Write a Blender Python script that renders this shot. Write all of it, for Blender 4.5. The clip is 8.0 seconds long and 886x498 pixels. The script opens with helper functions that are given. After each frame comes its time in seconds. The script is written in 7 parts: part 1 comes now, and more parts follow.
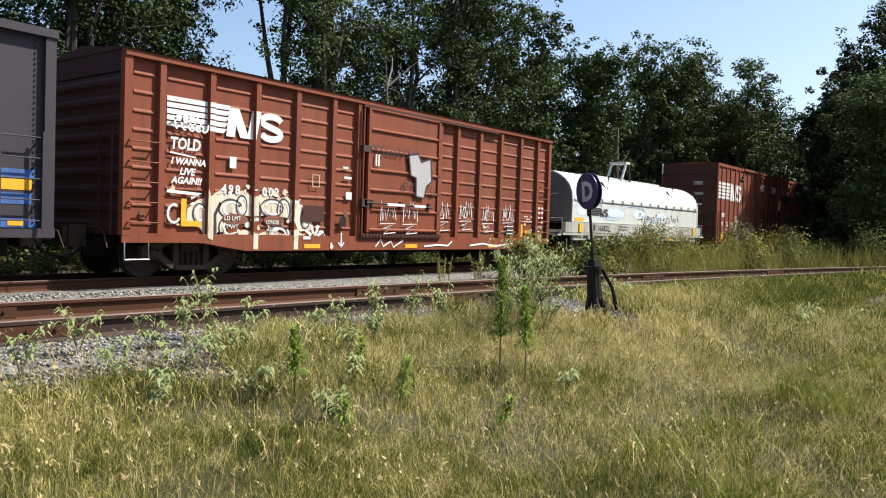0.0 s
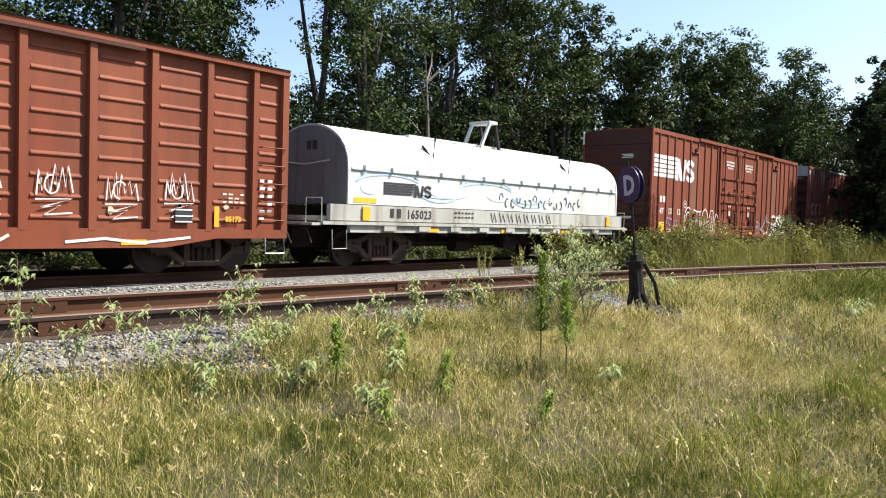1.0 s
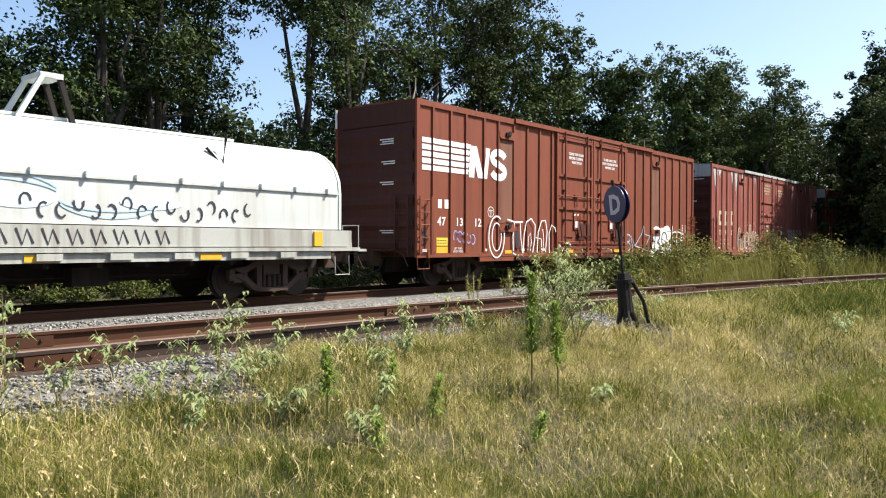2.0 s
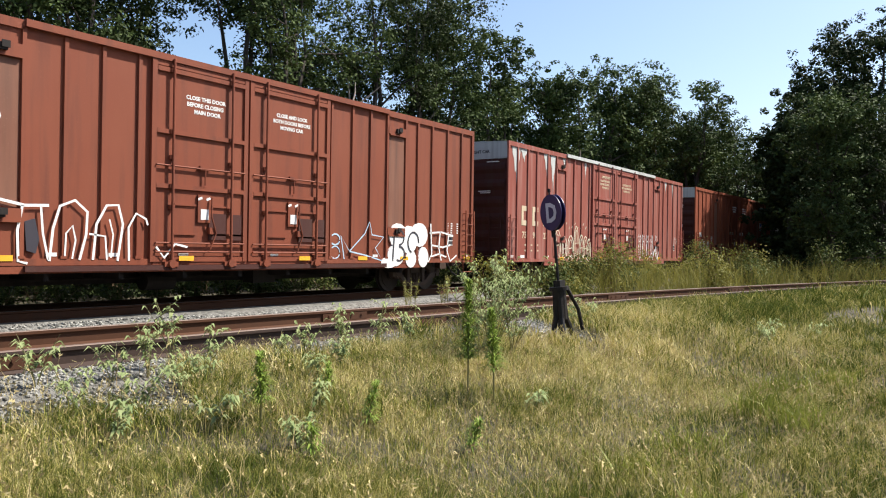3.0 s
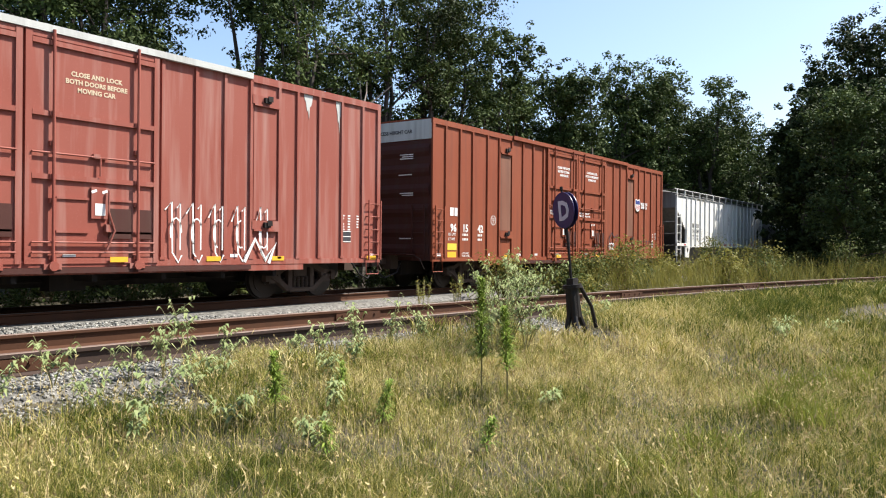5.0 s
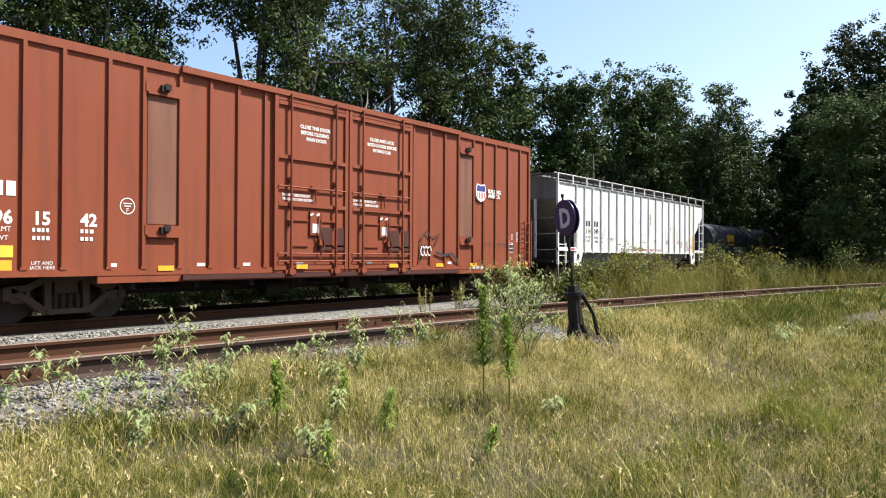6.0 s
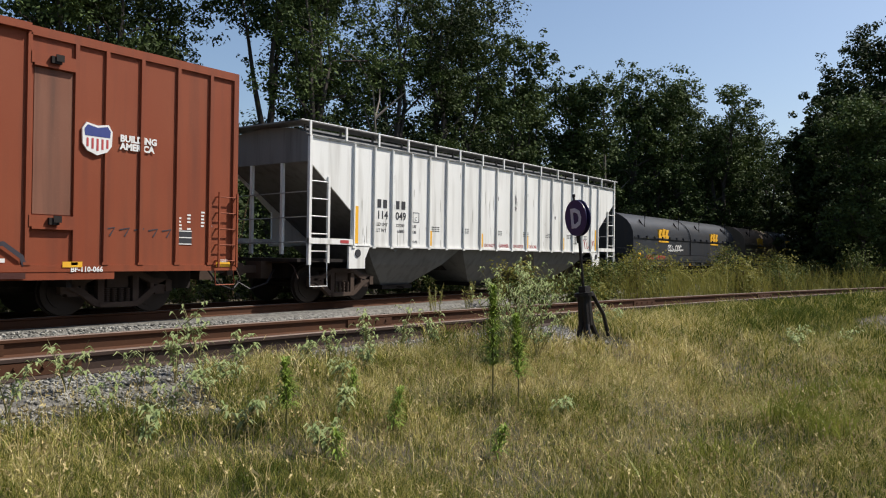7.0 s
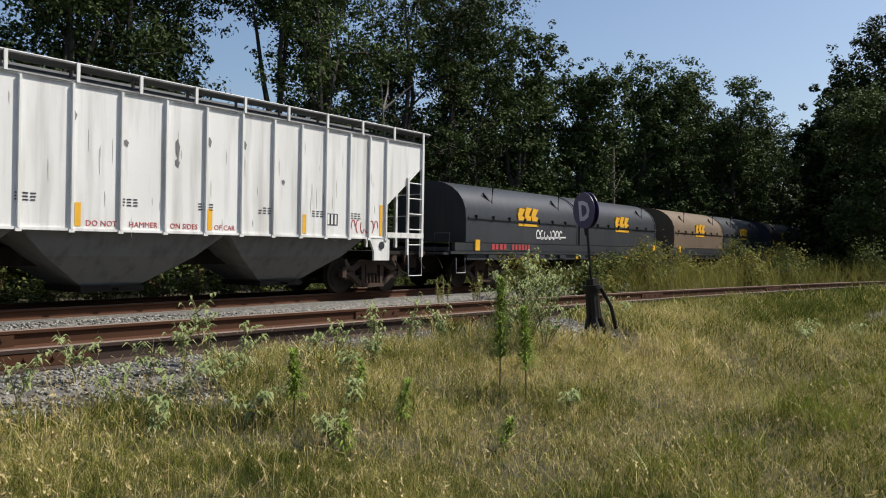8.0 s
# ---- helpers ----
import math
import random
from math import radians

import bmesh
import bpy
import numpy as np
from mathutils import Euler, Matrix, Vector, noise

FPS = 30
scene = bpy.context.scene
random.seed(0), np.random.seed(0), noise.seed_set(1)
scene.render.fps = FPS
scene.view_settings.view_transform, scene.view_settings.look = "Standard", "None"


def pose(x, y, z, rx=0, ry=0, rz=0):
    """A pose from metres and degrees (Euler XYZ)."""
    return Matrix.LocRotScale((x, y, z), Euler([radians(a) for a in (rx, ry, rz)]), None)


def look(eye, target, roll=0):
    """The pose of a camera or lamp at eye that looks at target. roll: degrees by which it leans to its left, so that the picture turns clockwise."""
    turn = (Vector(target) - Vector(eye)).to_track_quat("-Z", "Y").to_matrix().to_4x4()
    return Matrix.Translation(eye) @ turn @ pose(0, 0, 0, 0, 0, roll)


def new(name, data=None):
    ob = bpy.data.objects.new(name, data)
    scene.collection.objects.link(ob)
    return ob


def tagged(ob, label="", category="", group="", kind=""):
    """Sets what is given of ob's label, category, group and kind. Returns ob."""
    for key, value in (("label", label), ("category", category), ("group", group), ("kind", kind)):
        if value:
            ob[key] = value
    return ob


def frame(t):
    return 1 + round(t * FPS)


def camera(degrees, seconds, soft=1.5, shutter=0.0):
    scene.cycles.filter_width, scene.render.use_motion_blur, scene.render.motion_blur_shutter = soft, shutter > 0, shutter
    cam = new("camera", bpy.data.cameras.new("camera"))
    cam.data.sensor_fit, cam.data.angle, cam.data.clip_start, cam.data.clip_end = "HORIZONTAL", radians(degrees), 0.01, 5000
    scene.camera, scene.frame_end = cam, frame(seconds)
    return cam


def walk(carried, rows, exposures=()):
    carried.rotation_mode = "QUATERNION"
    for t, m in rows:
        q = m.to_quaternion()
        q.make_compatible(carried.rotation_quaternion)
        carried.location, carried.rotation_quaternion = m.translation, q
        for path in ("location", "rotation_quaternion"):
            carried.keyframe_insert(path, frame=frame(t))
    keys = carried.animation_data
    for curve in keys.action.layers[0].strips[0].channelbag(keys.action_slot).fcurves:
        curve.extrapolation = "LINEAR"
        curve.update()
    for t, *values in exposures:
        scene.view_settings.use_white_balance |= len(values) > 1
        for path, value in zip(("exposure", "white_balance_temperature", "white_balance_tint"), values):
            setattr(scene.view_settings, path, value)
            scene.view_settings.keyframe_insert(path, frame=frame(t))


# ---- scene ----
cam = camera(59.13, 8.0, soft=1.1)
EYE = (0.0, 0.0, 1.227)
# seconds, yaw, pitch, roll of the hand-held camera
PATH = [
    (0.0, -52.74, -1.70, -1.86), (0.5, -51.38, -2.06, -1.90), (1.0, -49.81, -2.16, -1.63), (1.2, -48.50, -1.72, -1.36),
    (2.3, -52.13, -0.03, 0.04), (2.5, -53.21, -0.21, -0.22), (3.0, -55.26, 0.06, -0.90), (3.5, -55.51, 0.15, -1.01),
    (4.0, -54.72, 0.08, -0.99), (4.5, -54.45, -0.28, -0.76), (5.8, -54.28, 0.56, -0.10), (6.0, -54.24, 0.54, -0.24),
    (6.5, -53.90, 0.49, -0.69), (7.0, -53.47, 0.46, -0.81), (7.5, -53.14, 0.06, -1.07), (8.0, -52.90, -0.12, -0.97),
]
EXPOSURES = [(0.0, 0.82), (0.5, 0.74), (1.0, 1.10), (2.5, 0.93), (3.0, 0.91), (3.5, 0.96), (4.0, 0.89), (4.5, 1.00), (5.8, 1.10), (6.0, 1.06), (6.5, 0.74), (7.0, 0.28), (7.5, 0.13), (8.0, 0.21)]
walk(cam, [(t, pose(*EYE, 90 + p, r, y)) for t, y, p, r in PATH], EXPOSURES)

# ---- daylight: high sun behind the camera's right shoulder, hazy summer sky
SUN_WAY = Vector((0.50, -0.40, 0.80)).normalized()
world = bpy.data.worlds.new("sky")
scene.world = world
world.use_nodes = True
sky = world.node_tree.nodes.new("ShaderNodeTexSky")
sky.sky_type, sky.sun_disc = "NISHITA", False
sky.sun_elevation = math.asin(SUN_WAY.z)
sky.sun_rotation = math.atan2(SUN_WAY.x, SUN_WAY.y)
sky.air_density, sky.dust_density, sky.ozone_density = 1.0, 1.7, 2.2
world.node_tree.links.new(sky.outputs[0], world.node_tree.nodes["Background"].inputs[0])
world.node_tree.nodes["Background"].inputs[1].default_value = 0.112
sun = new("sun", bpy.data.lights.new("sun", "SUN"))
sun.data.energy, sun.data.angle, sun.data.color = 4.9, radians(0.55), (1.0, 0.95, 0.87)
sun.matrix_world = look(SUN_WAY * 60, (0, 0, 0))


# ---- materials
def shader(name, rough=0.6, metal=0.0):
    m = bpy.data.materials.new(name)
    m.use_nodes = True
    b = m.node_tree.nodes["Principled BSDF"]
    b.inputs["Roughness"].default_value, b.inputs["Metallic"].default_value = rough, metal
    return m, m.node_tree, b


def node(tree, kind, **values):
    n = tree.nodes.new(kind)
    for key, value in values.items():
        n.inputs[key].default_value = value
    return n


def spots(tree, scale, stretch=(1, 1, 1), detail=4.0, low=0.4, high=0.6):
    """A noise in the thing's own space, sharpened between two levels."""
    co = tree.nodes.new("ShaderNodeTexCoord")
    mp = tree.nodes.new("ShaderNodeMapping")
    mp.inputs["Scale"].default_value = stretch
    tree.links.new(co.outputs["Object"], mp.inputs[0])
    nz = node(tree, "ShaderNodeTexNoise", Scale=scale, Detail=detail)
    tree.links.new(mp.outputs[0], nz.inputs["Vector"])
    mr = node(tree, "ShaderNodeMapRange")
    mr.inputs[1].default_value, mr.inputs[2].default_value = low, high
    tree.links.new(nz.outputs[0], mr.inputs[0])
    return mr.outputs[0]


def blend(tree, fac, a, b):
    mx = tree.nodes.new("ShaderNodeMix")
    mx.data_type = "RGBA"
    for socket, value in ((mx.inputs[0], fac), (mx.inputs[6], a), (mx.inputs[7], b)):
        if isinstance(value, (int, float)):
            socket.default_value = value
        elif isinstance(value, tuple):
            socket.default_value = (*value, 1)
        else:
            tree.links.new(value, socket)
    return mx.outputs[2]


def scaled(tree, fac, k):
    mt = tree.nodes.new("ShaderNodeMath")
    mt.operation = "MULTIPLY"
    tree.links.new(fac, mt.inputs[0])
    mt.inputs[1].default_value = k
    return mt.outputs[0]


def bumped(tree, b, height, strength, distance=0.01):
    bp = node(tree, "ShaderNodeBump", Strength=strength, Distance=distance)
    tree.links.new(height, bp.inputs["Height"])
    tree.links.new(bp.outputs[0], b.inputs["Normal"])


def paint(name, base, worn, dirt=(0.06, 0.045, 0.035), wear=0.35, streak=0.35, rough=0.7, metal=0.0):
    """Weathered paint: broad fading, vertical run-off streaks, fine speckles."""
    m, tr, b = shader(name, rough, metal)
    b.inputs["Specular IOR Level"].default_value = 0.3
    c = blend(tr, scaled(tr, spots(tr, 0.7, (1, 1, 0.6), 5, 0.35, 0.7), wear), base, worn)
    c = blend(tr, scaled(tr, spots(tr, 3.0, (1.6, 1.6, 0.12), 5, 0.48, 0.75), streak), c, dirt)
    c = blend(tr, scaled(tr, spots(tr, 26, (1, 1, 1), 3, 0.60, 0.70), 0.35), c, worn)
    tr.links.new(c, b.inputs["Base Color"])
    bumped(tr, b, spots(tr, 4, (1, 1, 0.5), 6, 0.2, 0.8), 0.25, 0.006)
    return m


RED1 = paint("oxide_red_paint", (0.205, 0.050, 0.021), (0.25, 0.080, 0.038), (0.085, 0.035, 0.022), wear=0.6, streak=0.5)
RED2 = paint("brown_red_paint", (0.20, 0.049, 0.022), (0.24, 0.070, 0.034), (0.075, 0.028, 0.020), streak=0.5, wear=0.6)
RED3 = paint("faded_pink_red_paint", (0.26, 0.067, 0.045), (0.31, 0.102, 0.074), (0.5, 0.38, 0.33), streak=0.28)
RED4 = paint("orange_red_paint", (0.225, 0.049, 0.018), (0.26, 0.072, 0.030), (0.11, 0.036, 0.022), streak=0.45, wear=0.55)
# Darker copy of the red: the end walls' shade, with some grime
DARKRED = paint("grimy_shaded_brown_paint", (0.060, 0.018, 0.013), (0.085, 0.030, 0.022))
GREYEND = paint("grey_primer", (0.52, 0.53, 0.50), (0.38, 0.38, 0.36))
WHITECAR = paint("white_hopper_paint", (0.80, 0.80, 0.77), (0.68, 0.67, 0.63), (0.40, 0.38, 0.34), streak=0.62, wear=0.6)
WHITEHOOD = paint("white_hood_paint", (0.57, 0.60, 0.57), (0.47, 0.49, 0.45), (0.34, 0.27, 0.20), streak=0.35)
WASHED = paint("rust_washed_panel", (0.185, 0.070, 0.040), (0.235, 0.110, 0.070), (0.10, 0.05, 0.035), wear=0.8, streak=0.7)
PALEBLUE = paint("pale_blue_spray", (0.62, 0.74, 0.80), (0.70, 0.78, 0.80), streak=0.1)
# Grey kept dark to stand for shade on the bays and slope sheets
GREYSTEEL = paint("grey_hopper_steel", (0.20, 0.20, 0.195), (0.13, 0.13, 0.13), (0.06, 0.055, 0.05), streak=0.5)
BLACKHOOD = paint("black_hood_paint", (0.030, 0.034, 0.042), (0.060, 0.062, 0.066), (0.09, 0.07, 0.05), rough=0.42)
TANHOOD = paint("rusted_tan_hood_paint", (0.16, 0.115, 0.075), (0.09, 0.065, 0.05), (0.05, 0.04, 0.03))
VIOLETGREY = paint("violet_grey_paint", (0.042, 0.037, 0.046), (0.065, 0.057, 0.063), (0.05, 0.04, 0.05))
BLUE = paint("sign_blue_paint", (0.030, 0.024, 0.090), (0.055, 0.040, 0.11), rough=0.35)
BLUETAG = paint("bright_blue_spray", (0.05, 0.13, 0.36), (0.10, 0.20, 0.42))
BLACKIRON = paint("black_iron", (0.008, 0.007, 0.008), (0.020, 0.015, 0.013), rough=0.5)
# Underframe, truck and wheel colours lowered to deepen the shade below the cars
UNDER = paint("greasy_darkened_steel", (0.014, 0.011, 0.010), (0.030, 0.020, 0.015), rough=0.8)
TRUCKIRON = paint("rusty_cast_steel", (0.050, 0.030, 0.021), (0.10, 0.070, 0.050), rough=0.75, streak=0.4)
WHEEL = paint("worn_wheel_steel", (0.030, 0.023, 0.020), (0.06, 0.046, 0.038), rough=0.45, metal=0.4)
RAILRUST = paint("rail_rust", (0.064, 0.024, 0.010), (0.098, 0.042, 0.018), (0.045, 0.024, 0.015), rough=0.85)
# Darker rail rust, used on the siding's near rail
RAILDARK = paint("darker_rail_rust", (0.040, 0.024, 0.018), (0.065, 0.038, 0.028), (0.02, 0.015, 0.012), rough=0.7)
RAILTOP = paint("polished_rail_head", (0.10, 0.085, 0.075), (0.07, 0.05, 0.04), rough=0.6, metal=0.2)
DULLTOP = paint("dull_rail_head", (0.17, 0.12, 0.095), (0.12, 0.08, 0.06), rough=0.6, metal=0.2)
TIMBER = paint("creosoted_timber", (0.085, 0.060, 0.045), (0.14, 0.11, 0.085), rough=0.9)
GALV = paint("galvanised_walkway", (0.42, 0.43, 0.43), (0.30, 0.30, 0.30), rough=0.45, metal=0.3)


def plain(name, c, rough=0.6):
    m, tr, b = shader(name, rough)
    col = blend(tr, scaled(tr, spots(tr, 9, (1, 1, 0.4), 5, 0.45, 0.75), 0.4), c, tuple(v * 0.72 for v in c))
    tr.links.new(col, b.inputs["Base Color"])
    return m


INKWHITE = plain("white_stencil", (0.78, 0.77, 0.74))
INKCREAM = plain("cream_stencil", (0.62, 0.50, 0.34))
INKBLACK = plain("black_stencil", (0.03, 0.03, 0.035))
INKRED = plain("red_stencil", (0.45, 0.05, 0.05))
YELLOW = plain("reflective_yellow", (0.80, 0.42, 0.02))
LEMON = plain("yellow_decal", (0.75, 0.55, 0.05))
SPRAYWHITE = plain("white_spray", (0.80, 0.79, 0.76))
SPRAYCREAM = paint("cream_spray", (0.66, 0.58, 0.40), (0.74, 0.70, 0.58), (0.30, 0.15, 0.09), wear=0.7, streak=0.75)
SPRAYDARK = plain("dark_spray", (0.035, 0.03, 0.04))
SPRAYVIOLET = plain("violet_spray", (0.45, 0.38, 0.62))
SPRAYSKY = plain("light_blue_spray", (0.45, 0.60, 0.72))
SILVER = plain("silver_spray", (0.45, 0.43, 0.42))
NAVY = plain("navy_decal", (0.03, 0.05, 0.22))


def foliage(name, dark, light, through_light=0.25, rough=0.6, patch=0.25):
    m, tr, b = shader(name, rough)
    geo = tr.nodes.new("ShaderNodeNewGeometry")
    c = blend(tr, geo.outputs["Random Per Island"], dark, light)
    c = blend(tr, scaled(tr, spots(tr, patch, (1, 1, 1), 3, 0.4, 0.65), 0.45), c, tuple(v * 1.5 for v in light))
    b.inputs["Specular IOR Level"].default_value = 0.12
    tr.links.new(c, b.inputs["Base Color"])
    tl = tr.nodes.new("ShaderNodeBsdfTranslucent")
    tr.links.new(c, tl.inputs[0])
    mix = node(tr, "ShaderNodeMixShader", Fac=through_light)
    tr.links.new(b.outputs[0], mix.inputs[1])
    tr.links.new(tl.outputs[0], mix.inputs[2])
    tr.links.new(mix.outputs[0], tr.nodes["Material Output"].inputs[0])
    return m


LEAF_OAK = foliage("oak_leaf", (0.012, 0.026, 0.008), (0.074, 0.104, 0.030), 0.14, 0.7)
# Darker leaf tone, also standing for shade deep in the wood
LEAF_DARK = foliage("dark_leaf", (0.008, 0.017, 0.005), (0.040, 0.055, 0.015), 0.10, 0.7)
LEAF_LIGHT = foliage("light_leaf", (0.035, 0.058, 0.014), (0.100, 0.115, 0.028), 0.2, 0.7)
LEAF_WEED = foliage("weed_leaf", (0.15, 0.21, 0.075), (0.33, 0.37, 0.17), 0.3, 0.5, 1.5)
LEAF_SPIKE = foliage("spike_weed_leaf", (0.13, 0.21, 0.035), (0.27, 0.34, 0.075), 0.3, 0.5, 1.5)
LEAF_GOLD = foliage("golden_weed_leaf", (0.09, 0.11, 0.02), (0.24, 0.21, 0.05), 0.3, 0.6, 0.6)
LEAF_TUFT = foliage("tuft_grass", (0.13, 0.16, 0.025), (0.27, 0.28, 0.06), 0.25, 0.5, 1.5)
SEED = foliage("grass_seed", (0.24, 0.17, 0.075), (0.52, 0.43, 0.21), 0.2, 0.7, 1.2)
GRIMEWASH = paint("grime_on_white", (0.52, 0.50, 0.46), (0.62, 0.60, 0.56), (0.42, 0.39, 0.34))
DIRTYWHITE = paint("dirty_white_sill_paint", (0.46, 0.47, 0.42), (0.30, 0.28, 0.24), (0.14, 0.10, 0.07), wear=0.6, streak=0.6)
STALK = plain("weed_stalk", (0.22, 0.20, 0.08))
DRYSTALK = plain("dry_stalk", (0.20, 0.13, 0.07))
GREYBARK = paint("grey_dead_bark", (0.16, 0.14, 0.12), (0.22, 0.20, 0.18), rough=0.95)
BARK = paint("bark", (0.060, 0.050, 0.042), (0.11, 0.095, 0.08), rough=0.95)


def grass_material():
    m, tr, b = shader("meadow_grass", 0.7)
    b.inputs["Specular IOR Level"].default_value = 0.12
    geo = tr.nodes.new("ShaderNodeNewGeometry")
    ramp = tr.nodes.new("ShaderNodeValToRGB")
    stops = ((0.0, (0.070, 0.098, 0.014)), (0.28, (0.19, 0.21, 0.036)), (0.52, (0.35, 0.325, 0.080)), (0.78, (0.54, 0.45, 0.165)), (1.0, (0.74, 0.63, 0.32)))
    els = ramp.color_ramp.elements
    els[0].position, els[0].color = stops[0][0], (*stops[0][1], 1)
    els[1].position, els[1].color = stops[-1][0], (*stops[-1][1], 1)
    for p, c in stops[1:-1]:
        els.new(p).color = (*c, 1)
    # straw tone strongest beside the stand, fitted to the view; greener away and in patches
    co = tr.nodes.new("ShaderNodeTexCoord")
    flat = tr.nodes.new("ShaderNodeMapping")
    flat.inputs["Scale"].default_value = (0.7, 1.5, 0.0)
    tr.links.new(co.outputs["Object"], flat.inputs[0])
    away = tr.nodes.new("ShaderNodeVectorMath")
    away.operation = "DISTANCE"
    away.inputs[1].default_value = (6.3, 6.4, 0.0)
    tr.links.new(flat.outputs[0], away.inputs[0])
    dry = tr.nodes.new("ShaderNodeMapRange")
    dry.inputs[1].default_value, dry.inputs[2].default_value, dry.inputs[3].default_value, dry.inputs[4].default_value = 0.5, 6.0, 0.26, -0.34
    tr.links.new(away.outputs["Value"], dry.inputs[0])
    patch = tr.nodes.new("ShaderNodeMapRange")
    nz = node(tr, "ShaderNodeTexNoise", Scale=0.7, Detail=3.0)
    tr.links.new(co.outputs["Object"], nz.inputs["Vector"])
    patch.inputs[1].default_value, patch.inputs[2].default_value, patch.inputs[3].default_value, patch.inputs[4].default_value = 0.3, 0.7, -0.35, 0.35
    tr.links.new(nz.outputs[0], patch.inputs[0])
    fine = tr.nodes.new("ShaderNodeMapRange")
    nf = node(tr, "ShaderNodeTexNoise", Scale=5.5, Detail=2.0)
    tr.links.new(co.outputs["Object"], nf.inputs["Vector"])
    fine.inputs[1].default_value, fine.inputs[2].default_value, fine.inputs[3].default_value, fine.inputs[4].default_value = 0.3, 0.7, -0.28, 0.28
    tr.links.new(nf.outputs[0], fine.inputs[0])
    wide = tr.nodes.new("ShaderNodeMapRange")
    wide.inputs[3].default_value, wide.inputs[4].default_value = -0.15, 1.10
    tr.links.new(geo.outputs["Random Per Island"], wide.inputs[0])
    total = wide.outputs[0]
    for extra in (dry.outputs[0], patch.outputs[0], fine.outputs[0]):
        ad = tr.nodes.new("ShaderNodeMath")
        tr.links.new(total, ad.inputs[0])
        tr.links.new(extra, ad.inputs[1])
        total = ad.outputs[0]
    tr.links.new(total, ramp.inputs[0])
    tr.links.new(ramp.outputs[0], b.inputs["Base Color"])
    tl = tr.nodes.new("ShaderNodeBsdfTranslucent")
    tr.links.new(ramp.outputs[0], tl.inputs[0])
    mix = node(tr, "ShaderNodeMixShader", Fac=0.2)
    tr.links.new(b.outputs[0], mix.inputs[1])
    tr.links.new(tl.outputs[0], mix.inputs[2])
    tr.links.new(mix.outputs[0], tr.nodes["Material Output"].inputs[0])
    return m


def stone_material(name, a, c, scale, island=False):
    m, tr, b = shader(name, 0.9)
    fac = tr.nodes.new("ShaderNodeNewGeometry").outputs["Random Per Island"] if island else spots(tr, scale, (1, 1, 1), 6, 0.3, 0.7)
    col = blend(tr, fac, a, c)
    col = blend(tr, scaled(tr, spots(tr, 0.8, (1, 1, 1), 4, 0.45, 0.7), 0.25), col, (0.15, 0.12, 0.09))
    tr.links.new(col, b.inputs["Base Color"])
    bumped(tr, b, spots(tr, scale * 2, (1, 1, 1), 5, 0.2, 0.8), 0.8, 0.03)
    return m


GRASS = grass_material()
STONE = stone_material("crushed_granite", (0.080, 0.077, 0.068), (0.46, 0.445, 0.395), 30, True)
BED = stone_material("ballast_bed", (0.042, 0.040, 0.035), (0.24, 0.23, 0.205), 13)
SOIL = stone_material("dry_meadow_soil", (0.030, 0.025, 0.014), (0.075, 0.060, 0.028), 6)


